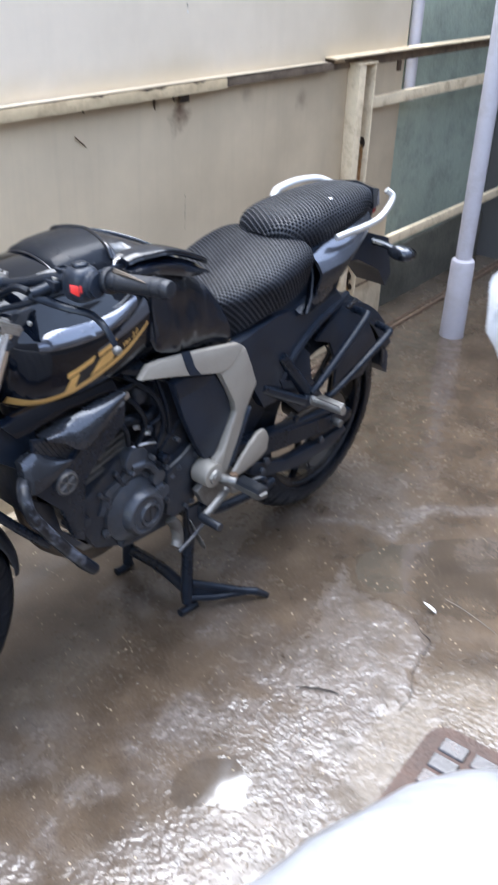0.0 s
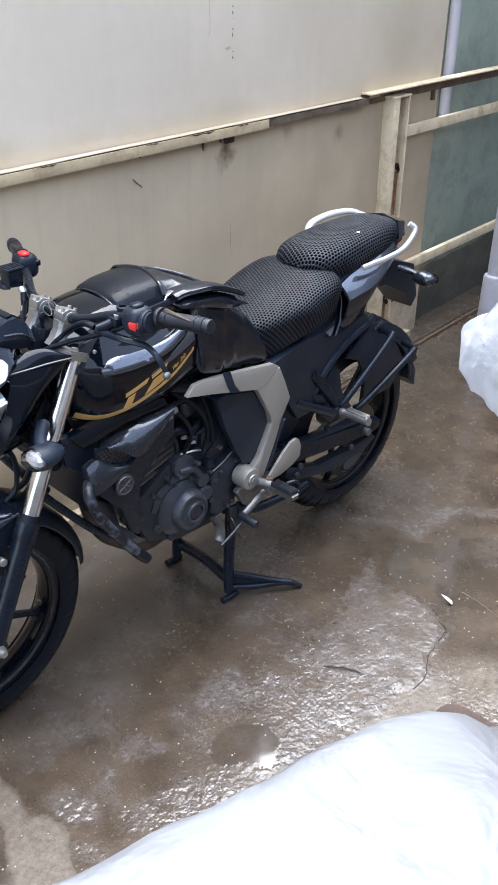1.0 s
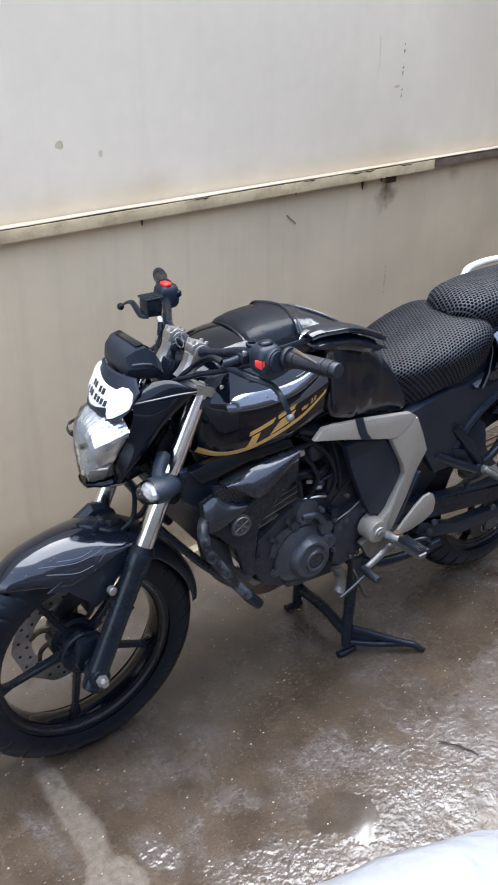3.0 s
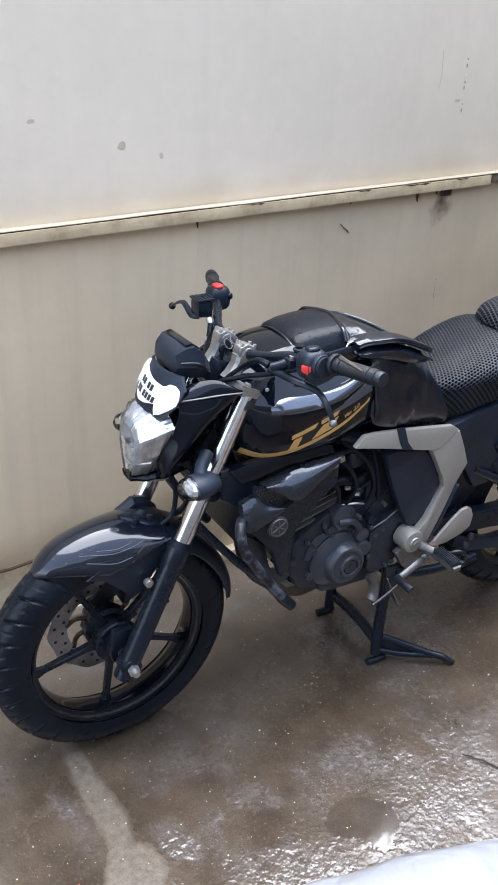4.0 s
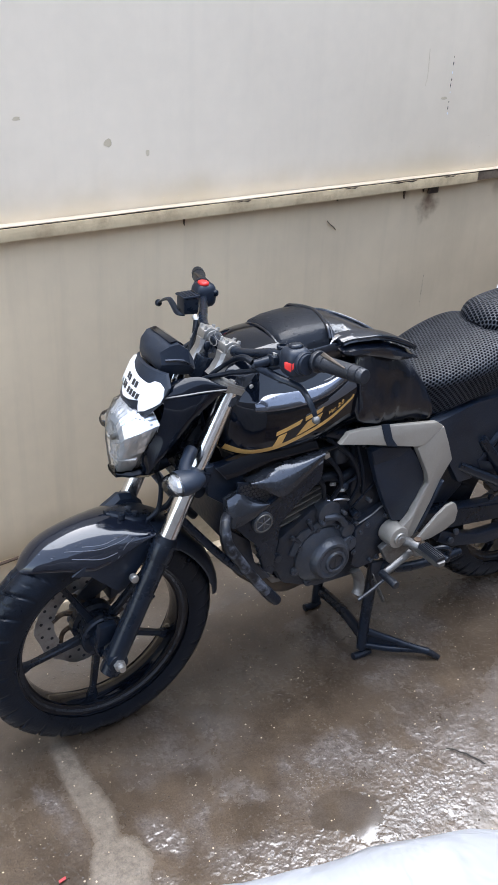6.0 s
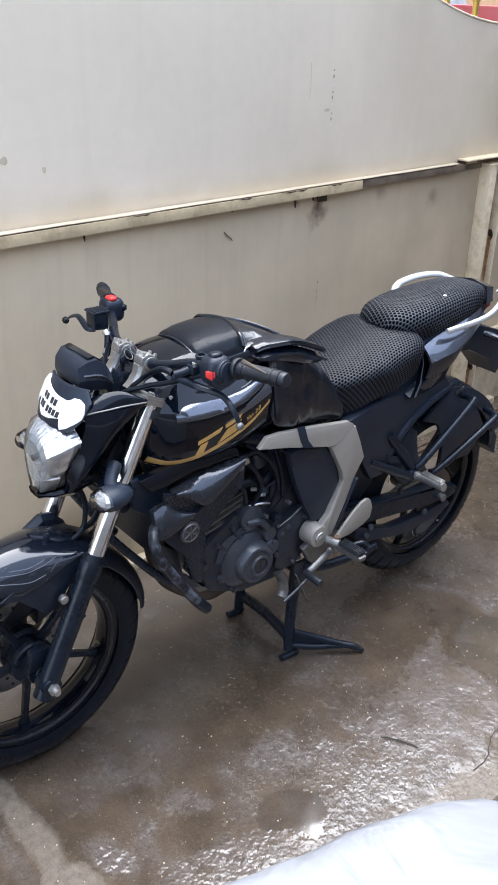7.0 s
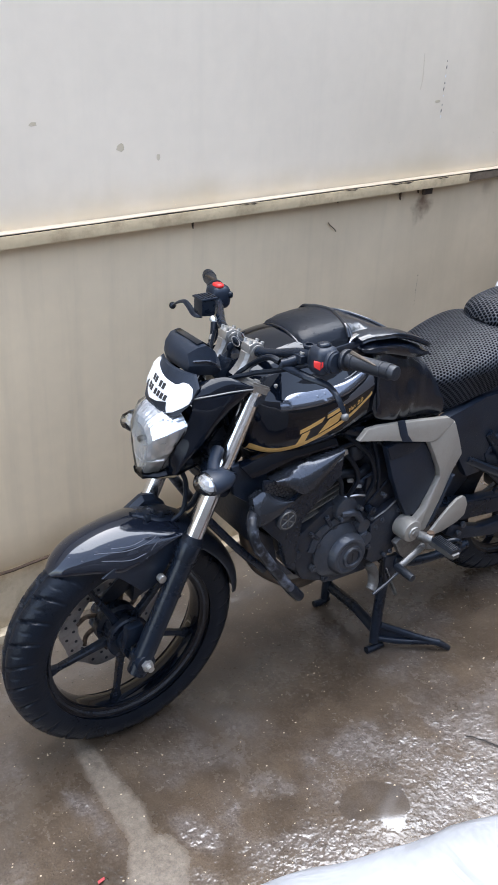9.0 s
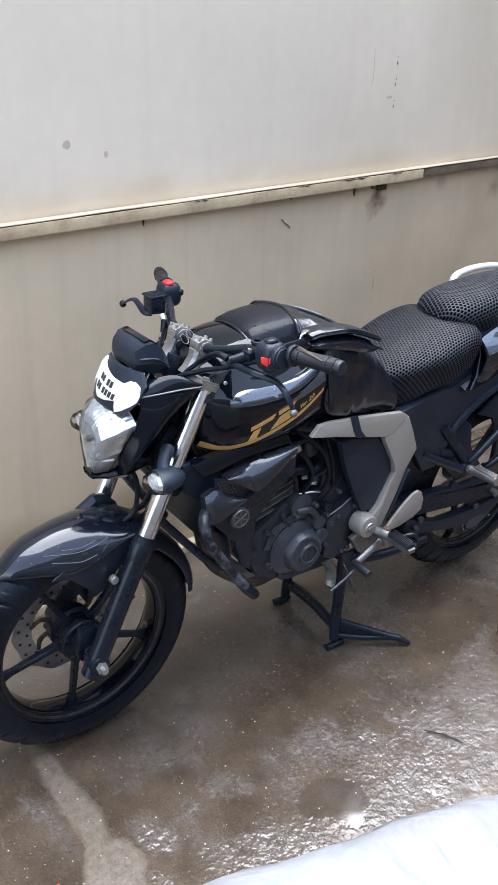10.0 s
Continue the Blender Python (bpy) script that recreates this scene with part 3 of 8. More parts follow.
def inside(x, y, poly):
    """Signed distance to a polygon, positive inside."""
    d = np.full(x.shape, 1e9)
    odd = np.zeros(x.shape, bool)
    for (ax, ay), (bx, by) in zip(poly, poly[1:] + poly[:1]):
        ex, ey = bx - ax, by - ay
        t = np.clip(((x - ax) * ex + (y - ay) * ey) / (ex * ex + ey * ey), 0, 1)
        d = np.minimum(d, np.hypot(x - ax - t * ex, y - ay - t * ey))
        cross = ((ay > y) != (by > y)) & (x < (bx - ax) * (y - ay) / (by - ay + 1e-12) + ax)
        odd ^= cross
    return np.where(odd, d, -d)


def step(d, soft):
    t = np.clip(d / soft * 0.5 + 0.5, 0, 1)
    return t * t * (3 - 2 * t)


SCREED_EDGE = [(1.60, 1.06), (1.524, 1.01), (1.524, 0.933), (1.545, 0.886), (1.524, 0.80), (1.494, 0.765), (1.476, 0.731), (1.416, 0.727), (1.352, 0.717), (1.285, 0.685), (1.228, 0.687), (1.188, 0.721)]


WORN_BAND = [(0.50, 1.07), (0.53, 0.96), (0.50, 0.91), (0.60, 0.80), (0.80, 0.70), (1.04, 0.62), (1.16, 0.66), (1.22, 0.75), (1.36, 0.74), (1.44, 0.83), (1.36, 0.93), (1.26, 1.02), (1.10, 1.09), (0.95, 1.13), (0.74, 1.11), (0.62, 1.15)]


def make_ground():
    gx = np.concatenate([[-60, -25, -10, -5, -3, -2, -1.4, -1.0, -0.7], np.arange(-0.5, 2.3, 0.0095), np.arange(2.3, 4.4, 0.03), [4.6, 5, 6, 8, 12, 25, 60]])
    gy = np.concatenate([[-60, -25, -10, -5, -3, -2, -1.2, -0.7, -0.3, 0.0, 0.15], np.arange(0.25, 1.62, 0.0095), np.arange(1.62, 2.1, 0.03), [2.3, 2.8, 3.5, 5, 8, 14, 25, 60]])
    X, Y = np.meshgrid(gx, gy, indexing="ij")
    wx = X + 0.09 * (fbm(X, Y, 6, 3) - 0.5) + 0.03 * (fbm(X, Y, 30, 4) - 0.5)
    wy = Y + 0.09 * (fbm(X, Y, 6, 8) - 0.5) + 0.03 * (fbm(X, Y, 30, 9) - 0.5)
    # worn pale screed with a broken edge, bare lumpy aggregate west of it
    jx, jy = X + 0.014 * (fbm(X, Y, 40, 4) - 0.5), Y + 0.014 * (fbm(X, Y, 40, 9) - 0.5)
    screed = inside(jx, jy, SCREED_EDGE + [(1.02, 0.62), (0.95, 0.70), (1.10, 0.86), (1.20, 1.02), (1.30, 0.995), (1.45, 1.03)])
    lens = inside(wx, wy, [(1.47, 0.985), (1.50, 0.94), (1.47, 0.885), (1.42, 0.914)])
    pale = step(screed, np.where((Y > 0.95) & (X < 1.42), 0.08, 0.018)) * (0.45 + 0.5 * fbm(X, Y, 9, 21) + 0.3 * step(0.035 - screed, 0.03) * step(X - 1.40, 0.06)) * (1 - 0.8 * step(lens, 0.02))
    band = inside(wx, wy, WORN_BAND)
    pale = np.maximum(pale, step(band, 0.06) * step(fbm(X, Y, 7, 21) - 0.40 + 0.25 * np.clip(band, 0, 0.3), 0.10))
    for poly in ([(0.25, 1.332), (0.289, 1.278), (0.29, 1.186), (0.282, 1.107), (0.249, 1.113), (0.262, 1.225), (0.239, 1.294)], [(0.419, 1.141), (0.473, 1.099), (0.467, 1.026), (0.436, 1.007), (0.402, 1.034), (0.385, 0.998), (0.40, 1.10)]):
        pale = np.maximum(pale, step(inside(jx, jy, poly) + 0.03 * (fbm(X, Y, 22, 61) - 0.45), 0.02))
    underfoot = inside(wx, wy, [(1.155, 1.224), (1.226, 1.184), (1.187, 1.115), (1.097, 1.144)])
    pale = np.maximum(pale, 0.55 * step(underfoot, 0.012))
    slab2 = inside(wx, wy, [(1.49, 0.55), (1.62, 0.50), (1.8, 0.3), (1.5, 0.2), (1.42, 0.42)])
    pale = np.maximum(pale, 0.9 * step(slab2, 0.012))
    ridge = inside(X + 0.02 * (fbm(X, Y, 30, 4) - 0.5), Y + 0.02 * (fbm(X, Y, 30, 9) - 0.5), [(1.716, 1.284), (1.793, 1.20), (1.859, 1.105), (1.956, 1.062), (2.04, 1.02), (2.10, 0.916), (2.2, 0.82), (2.12, 0.80), (2.055, 0.90), (1.985, 0.985), (1.905, 1.01), (1.793, 1.01), (1.80, 1.065), (1.80, 1.13), (1.765, 1.184), (1.72, 1.255)])
    pale = np.maximum(pale, step(ridge, 0.016) * (0.45 + 0.9 * fbm(X, Y, 18, 60)))
    near = inside(wx, wy, [(0.25, 1.55), (0.12, 1.6), (-0.3, 1.3), (-0.3, 0.9), (0.1, 1.2)])
    pale = np.maximum(pale, 0.7 * step(near, 0.04) * fbm(X, Y, 11, 70))
    pale = np.maximum(pale, 0.55 * step(fbm(X, Y, 3.2, 90) - 0.60, 0.06) * (Y < 1.5))
    # smooth tan cement strip and ochre silt by the iron cover
    strip = inside(X + 0.010 * (fbm(X, Y, 14, 5) - 0.5), Y, [(0.352, 1.50), (0.372, 1.399), (0.372, 1.285), (0.376, 1.199), (0.354, 1.12), (0.385, 1.101), (0.393, 1.041), (0.356, 0.985), (0.30, 0.86), (0.18, 0.90), (0.26, 1.061), (0.311, 1.149), (0.309, 1.251), (0.318, 1.364), (0.331, 1.432)])
    ochre = inside(wx, wy, [(1.42, 0.62), (1.3, 0.66), (1.26, 0.60), (1.26, 0.4), (1.45, 0.3), (1.5, 0.48)])
    apron = inside(wx, wy, [(1.18, 0.735), (1.26, 0.69), (1.31, 0.625), (1.26, 0.60), (1.08, 0.60), (0.98, 0.62), (1.03, 0.70)])
    tan = np.maximum(step(strip, 0.008) * 0.9, 0.75 * step(ochre, 0.05))
    tan = np.maximum(tan, 0.8 * step(apron, 0.03))
    tan = np.maximum(tan, 0.55 * step(Y - 1.62, 0.15) * fbm(X, Y, 5, 77))
    pale *= 1 - step(strip, 0.012)
    # standing water
    pool = np.maximum.reduce([0.02 - np.hypot((wx - 0.835) / 1.0, (wy - 0.852) / 0.55) * 0.24, 0.02 - np.hypot((wx - 1.60) / 0.5, (wy - 0.785) / 1.0) * 0.7, inside(jx, jy, [(1.669, 1.094), (1.80, 1.01), (1.91, 0.92), (2.02, 0.80), (1.98, 0.70), (1.78, 0.60), (1.65, 0.62), (1.585, 0.713), (1.562, 0.809), (1.58, 0.86), (1.536, 0.93), (1.556, 1.022)])])
    wet = 0.46 + 0.46 * fbm(X, Y, 8, 33) + 0.35 * (fbm(X, Y, 40, 34, 2) - 0.5)
    wet *= (1 - 0.7 * step(strip, 0.014)) * (1 - 0.45 * step(apron, 0.03))
    wet *= 1 - 0.85 * step(Y - 1.50, 0.30) * (X < 2.2)
    wet *= 1 - 0.5 * step(screed, 0.04) * step(X - 1.12, 0.15)
    wet = np.clip(wet, 0, 0.8)
    puddles = inside(X + 0.06 * (fbm(X, Y, 15, 4) - 0.5), Y + 0.06 * (fbm(X, Y, 15, 9) - 0.5), [(0.863, 0.962), (0.925, 0.905), (0.885, 0.846), (0.808, 0.796), (0.755, 0.848), (0.725, 0.903), (0.725, 0.943), (0.797, 0.972)])
    wet = np.maximum(wet, step(puddles + 0.004, 0.022))
    wet = np.maximum(wet, 0.93 * step(pool, 0.03))
    z = 0.006 * step(screed, 0.014) * step(0.96 - Y, 0.12) * step(X - 1.15, 0.2) * step(Y - 0.69, 0.06) + 0.0025 * step(slab2, 0.02) + 0.003 * step(strip, 0.01)
    z += 0.006 * (fbm(X, Y, 4, 11) - 0.5) + 0.0045 * (fbm(X, Y, 26, 13, 3) - 0.5) * (0.3 + pale) * (1 - wet ** 3)
    lev = step(puddles + 0.045, 0.045)
    z = z * (1 - lev) + 0.0005 * lev
    pale *= 1 - 0.7 * lev
    fade = (X > -0.5) & (X < 4.4) & (Y > 0.2) & (Y < 2.1)
    z = np.where(fade, z, 0.0)
    nx, ny = len(gx), len(gy)
    co = np.stack([X, Y, z], -1).reshape(-1, 3)
    i = np.arange(nx * ny).reshape(nx, ny)
    quads = np.stack([i[:-1, :-1], i[1:, :-1], i[1:, 1:], i[:-1, 1:]], -1).reshape(-1, 4)
    def height(px, py):
        return z[np.clip(np.searchsorted(gx, px), 0, nx - 1), np.clip(np.searchsorted(gy, py), 0, ny - 1)]
    me = bpy.data.meshes.new("ground")
    me.from_pydata(co.tolist(), [], quads.tolist())
    me.polygons.foreach_set("use_smooth", np.ones(len(quads), bool))
    at = me.color_attributes.new("stain", "FLOAT_COLOR", "POINT")
    cols = np.stack([np.clip(pale, 0, 1), np.clip(wet, 0, 1), np.clip(tan, 0, 1), np.ones_like(pale)], -1).reshape(-1, 4)
    at.data.foreach_set("color", cols.astype(np.float32).ravel())
    me.materials.append(GROUND)
    return tagged(new("ground", me), "wet brown cement yard with worn pale patches and puddles", "ground", kind="structure"), height


yard, GROUND_Z = make_ground()
# open cracks along the broken screed
def crack_line(pts, z, r):
    out = []
    for q in smooth_path([(x, y, z) for x, y in pts], 7):
        k = noise.noise(q * 60)
        out.append(q + Vector((0.004 * k, 0.004 * noise.noise(q * 55 + Vector((3, 1, 7))), 0.0006 * k)))
    bm = tube(out, r, 6, 1, smooth=False)
    for v in bm.verts:
        v.co += Vector((noise.noise(v.co * 90), noise.noise(v.co * 90 + Vector((4, 4, 4))), 0)) * 0.0012
    return bm


part("crack", crack_line(SCREED_EDGE[4:9], 0.003, 0.0015), CRACK, yard, "dark open crack in the cement")
part("crack", crack_line(SCREED_EDGE[8:11], 0.003, 0.0012), CRACK, yard, "dark open crack in the cement")
part("crack", crack_line([(1.182, 0.818), (1.175, 0.848), (1.156, 0.876), (1.138, 0.903)], 0.0082, 0.0016), CRACK, yard, "dark open crack in the cement")

# ---- gate ----
GATE_Y = 1.906


def gate_top(x):
    return 1.61 + 0.306 * max(0.0, 2.9 - x) ** 2 if x > 1.35 else 2.345


def gate_dent(x, z, off):
    return 0.006 * (noise.noise((x * 1.3, z * 1.7, off * 900)) + 0.5 * noise.noise((x * 3.1, z * 2.5, 5)))


def gate_face(x, z):
    off = 0.0 if z > 1.13 else 0.004
    return GATE_Y + off + gate_dent(x, z, off)


def make_gate():
    g = thing("steel_gate", pose(0, 0, 0), "old cream painted sheet-steel gate with a swooping top edge", "gate", kind="structure")
    rnd = random.Random(4)
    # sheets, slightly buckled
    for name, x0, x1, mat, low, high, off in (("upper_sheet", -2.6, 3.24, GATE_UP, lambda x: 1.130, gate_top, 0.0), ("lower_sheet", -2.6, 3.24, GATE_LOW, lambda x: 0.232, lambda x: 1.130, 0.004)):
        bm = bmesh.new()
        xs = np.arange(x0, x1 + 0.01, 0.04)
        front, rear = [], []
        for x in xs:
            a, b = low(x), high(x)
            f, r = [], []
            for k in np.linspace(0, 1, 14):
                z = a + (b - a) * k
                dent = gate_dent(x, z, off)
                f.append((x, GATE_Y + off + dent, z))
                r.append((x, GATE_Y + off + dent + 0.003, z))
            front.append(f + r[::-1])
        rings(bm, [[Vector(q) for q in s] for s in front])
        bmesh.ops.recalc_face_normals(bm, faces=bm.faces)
        part(name, bm, mat, g, "pale enamelled upper sheet" if off == 0 else "beige stained lower sheet, shade painted in towards its right end")
    # folded lip along the top edge
    part("top_edging", tube([(x, GATE_Y + 0.002, gate_top(x) + 0.001) for x in np.arange(1.36, 3.24, 0.06)], 0.004, 8, 1, smooth=False), GATE_UP, g)
    # angle bar across the joint: painted to x = 2.06, bare and rusty from there to the railing
    part("cross_bar", box(-2.6, 2.06, GATE_Y - 0.036, GATE_Y - 0.0337, 1.111, 1.1404, 0.001), BARPAINT, g, "cream painted steel angle bar, rust along its edge")
    # pale folded lip of the upper sheet, with a rust-black gap under it
    part("sheet_lip", tube([(x, GATE_Y - 0.031 + 0.0012 * noise.noise((x * 6, 3, 1)), 1.1438 + 0.0010 * noise.noise((x * 4, 1, 9))) for x in np.arange(-2.6, 2.62, 0.04)], 0.0019, 6, 1, smooth=False), GATE_UP, g, "pale folded lip of the upper sheet")
    part("lip_web", box(-2.6, 2.62, GATE_Y - 0.030, GATE_Y - 0.003, 1.1424, 1.1442, 0.0005), GATE_UP, g)
    part("bar_flange", box(-2.6, 2.06, GATE_Y - 0.0335, GATE_Y - 0.004, 1.1362, 1.1400, 0.001), DARKRUST, g, "dark rusty flange of the bar")
    part("rusty_bar", joined(box(2.062, 2.66, GATE_Y - 0.030, GATE_Y - 0.026, 1.114, 1.139, 0.0015), box(2.062, 2.66, GATE_Y - 0.0262, GATE_Y - 0.004, 1.135, 1.139, 0.001)), RUSTWEB, g, "bare rusted steel angle bar")
    for x in (1.12, 1.50, 1.68, 1.90):
        w = 0.04 + 0.08 * rnd.random()
        part("rust_scab", prism([(x, 1.1400), (x + w * 0.3, 1.1375 - 0.003 * rnd.random()), (x + w * 0.55, 1.1385), (x + w * 0.8, 1.1368 - 0.003 * rnd.random()), (x + w, 1.1400)], GATE_Y - 0.0366, GATE_Y - 0.0335, 0.0), DARKRUST, g, "scab of rust on the bar")
    # small hanger plate under the bar, with a wet stain below it
    part("hanger_plate", box(1.872, 1.912, GATE_Y - 0.014, GATE_Y - 0.004, 1.086, 1.1105, 0.002), DARKRUST, g, "small rusted hanger plate")
    # drain notches and drips under the bar
    for x, h in ((0.99, 0.028), (1.21, 0.012), (1.51, 0.016), (1.779, 0.036), (1.86, 0.022), (0.45, 0.015)):
        part("drip_mark", prism([(x - 0.004, 1.112), (x + 0.004, 1.112), (x + 0.002, 1.112 - h), (x - 0.001, 1.112 - h * 0.8)], GATE_Y - 0.0005, GATE_Y + 0.004, 0.0), RUST, g)
    # chipped paint and weld spots
    def chip(x, z, w, h, mat, n=9):
        pts = [(x + w * math.cos(a) * (0.7 + 0.5 * rnd.random()), z + h * math.sin(a) * (0.7 + 0.5 * rnd.random())) for a in np.linspace(0, 2 * math.pi, n, endpoint=False)]
        return prism(pts, gate_face(x, z) - 0.0009, gate_face(x, z) + 0.002, 0.0)
    for x, z, w, h, m in ((0.782, 1.304, 0.012, 0.010, PLINTH), (0.888, 1.274, 0.005, 0.009, PLINTH), (1.897, 1.364, 0.014, 0.005, PLINTH), (0.56, 1.37, 0.010, 0.005, PLINTH)):
        part("paint_chip", chip(x, z, w, h, m), m, g)
    for k in range(9):
        part("weld_spot", chip(1.917 + 0.003 * rnd.random(), 1.312 + 0.020 * k + 0.008 * rnd.random(), 0.0016, 0.002 + 0.006 * rnd.random() ** 2, RUST, 6), DARKRUST if k % 3 else WHITE, g)
        part("weld_spot", chip(1.910 + 0.002 * rnd.random(), 0.71 + 0.012 * k + 0.006 * rnd.random(), 0.001, 0.001 + 0.003 * rnd.random() ** 2, RUST, 6), ENGDARK, g)
    for k in range(34):
        part("paint_blister", chip(-0.2 + 2.6 * rnd.random(), 1.15 + 0.12 * rnd.random() ** 2, 0.0012, 0.0010, WHITE, 5), GATE_LOW, g)
    edge = [(x, GATE_Y - 0.006 + 0.003 * noise.noise((x * 9, 1, 2)), 0.232 + 0.003 * noise.noise((x * 13, 4, 2))) for x in np.arange(-2.6, 3.2, 0.05)]
    part("rusty_edge", tube(edge, 0.0045, 6, 1, smooth=False), RUST, g, "rusted bottom edge")
    part("scratch", tube([(1.815, gate_face(1.815, 1.5), 1.50), (1.818, gate_face(1.818, 1.43), 1.43), (1.812, gate_face(1.812, 1.4), 1.40)], 0.0008, 5), PLINTH, g)
    part("scratch", tube([(1.478, GATE_Y + 0.001, 1.042), (1.49, GATE_Y + 0.001, 1.031), (1.505, GATE_Y + 0.001, 1.020), (1.512, GATE_Y + 0.001, 1.012)], 0.0016, 5), RUST, g)
    # gilded spindles standing on the top edge
    for x in (1.60, 1.776, 1.952, 2.128, 2.305, 2.48, 2.655, 2.83, 3.0):
        z = gate_top(x)
        prof = [(0.0, -0.02), (0.011, -0.02), (0.011, 0.05), (0.017, 0.06), (0.017, 0.075), (0.010, 0.09), (0.016, 0.115), (0.010, 0.14), (0.010, 0.24), (0.016, 0.26), (0.010, 0.285), (0.010, 0.42), (0.0, 0.42)]
        bm = lathe(prof, 14)
        bm.transform(Matrix.Translation((x, GATE_Y + 0.015, z)) @ Matrix.Rotation(radians(90), 4, "X"))
        part("spindle", bm, GOLDPAINT, g, "gilded turned steel spindle")
    return g


make_gate()
wall_foot = tagged(new("wall_foot", mesh_of("wall_foot", box(-3.0, 3.3, 1.93, 2.03, -0.1, 0.235, 0.006), PLINTH)), "stained cement kerb under the gate", "kerb", kind="structure")
bm = joined(box(-3.0, 3.2, 1.895, 1.93, -0.02, 0.03, 0.004))
tagged(new("gate_sill", mesh_of("gate_sill", bm, PLINTH)), "low cement sill below the gate", "sill", kind="structure")

# dark raised band with an uneven top at the foot of the green wall
bm = bmesh.new()
loops = []
for x in np.arange(3.302, 6.0, 0.05):
    top = 0.27 + 0.05 * noise.noise((x * 2.3, 0, 5)) + 0.02 * noise.noise((x * 9, 2, 5))
    loops.append([Vector((x, 1.982, -0.05)), Vector((x, 1.982, top - 0.012)), Vector((x, 1.988, top)), Vector((x, 2.004, top)), Vector((x, 2.004, -0.05))])
rings(bm, loops)
bmesh.ops.recalc_face_normals(bm, faces=bm.faces)
tagged(new("plinth", mesh_of("plinth", bm, DARKFOOT)), "dark raised band along the foot of the green wall", "plinth", kind="structure")
# green wall beyond the gate, with its rain pipe
tagged(new("wall_green", mesh_of("wall_green", box(3.30, 6.0, 2.0, 2.2, -0.1, 5.0, 0.01), GREEN)), "rough green plastered wall with damp stains", "wall", kind="structure")
bm = joined(cyl((3.43, 1.975, 0.93), (3.43, 1.975, 3.4), 0.024, seg=20))
tagged(new("rain_pipe", mesh_of("rain_pipe", bm, PVC)), "grey plastic rain pipe running down the wall", "pipe")


def make_railing():
    r = thing("railing", pose(2.88, 1.86, 0), "cream painted steel railing with rust stains", "railing")
    # channel post, open towards the yard
    post = joined(box(-0.065, -0.058, 0.0, 0.06, 0.0, 1.12, 0.0015), box(-0.058, 0.055, 0.052, 0.06, 0.0, 1.12, 0.0015), box(0.047, 0.055, 0.0, 0.052, 0.0, 1.12, 0.0015), box(-0.058, -0.02, 0.0, 0.007, 0.0, 1.12, 0.0015))
    part("post", post, IVORY, r, "cream channel post with rust holes")
    part("post_cap", box(-0.07, 0.06, -0.003, 0.064, 1.12, 1.127, 0.002), IVORY, r)
    part("top_rail", box(-0.235, 3.6, -0.004, 0.05, 1.15, 1.156, 0.002), IVORY, r, "cream steel angle top rail")
    part("rail_web", box(-0.235, 3.6, 0.044, 0.05, 1.108, 1.1498, 0.002), RUSTWEB, r, "rust-stained web of the angle rail")
    for z in (0.955, 0.36):
        part("rail", box(0.057, 3.6, 0.022, 0.045, z, z + 0.042, 0.003), IVORY, r, "flat cream steel rail")
    part("post", box(3.5, 3.6, 0.0, 0.06, 0.0, 1.12, 0.002), IVORY, r)
    rnd = random.Random(9)
    flange = Matrix.Translation((0.0466, 0.028, 0)) @ Matrix.Rotation(radians(90), 4, "Z")
    for x, z, w, h in ((0.002, 0.845, 0.012, 0.016), (-0.004, 0.832, 0.008, 0.022), (0.004, 0.30, 0.014, 0.02), (-0.006, 0.255, 0.010, 0.018), (0.006, 0.27, 0.006, 0.03)):
        pts = [(x + w * math.cos(a) * (0.6 + 0.6 * rnd.random()), z + h * math.sin(a) * (0.6 + 0.6 * rnd.random())) for a in np.linspace(0, 2 * math.pi, 12, endpoint=False)]
        bm = prism(pts, -0.0008, 0.0012, 0.0)
        bm.transform(flange)
        part("rust_patch", bm, DARKRUST, r, "crusted rust hole")
    for x, z0, z1, w in ((0.0, 0.56, 0.83, 0.012), (0.006, 0.66, 0.82, 0.005), (0.003, 0.10, 0.26, 0.012), (-0.006, 0.40, 0.60, 0.004)):
        pts = [(x - w * 0.5, z1), (x - w * 0.4, z1 * 0.5 + z0 * 0.5), (x - w * 0.2, z1 * 0.2 + z0 * 0.8), (x, z0), (x + w * 0.2, z1 * 0.4 + z0 * 0.6), (x + w * 0.5, z1)]
        bm = prism(pts, -0.0003, 0.0012, 0.0)
        bm.transform(flange)
        part("rust_run", bm, ORANGERUST, r, "orange rust run")
    part("bracket", box(0.30, 0.32, 0.04, 0.07, 1.07, 1.108, 0.002), RUST, r)
    return r


make_railing()
# sliding-gate track on the ground
tagged(new("gate_track", mesh_of("gate_track", joined(box(2.2, 6.5, 1.80, 1.812, -0.01, 0.014, 0.002), box(2.2, 6.5, 1.835, 1.841, -0.01, 0.008, 0.002)), RUST)), "rusty steel gate track set in the ground", "track", kind="structure")


def make_pole():
    p = thing("pipe_pole", pose(3.33, 1.57, 0), "tall pale grey plastic pipe pole with a wide socket", "pole")
    part("socket", joined(cyl((0, 0, -0.01), (0, 0, 0.335), 0.054, 0.050, seg=28, bevel=0.004), lathe_z([(0.0, 0.335), (0.05, 0.335), (0.047, 0.345), (0.036, 0.352), (0.0, 0.352)])), PVC, p, "wider pipe socket at the foot")
    part("pipe", cyl((0, 0, 0.34), (0.01, 0.0, 3.4), 0.035, seg=24), PVC, p)
    return p


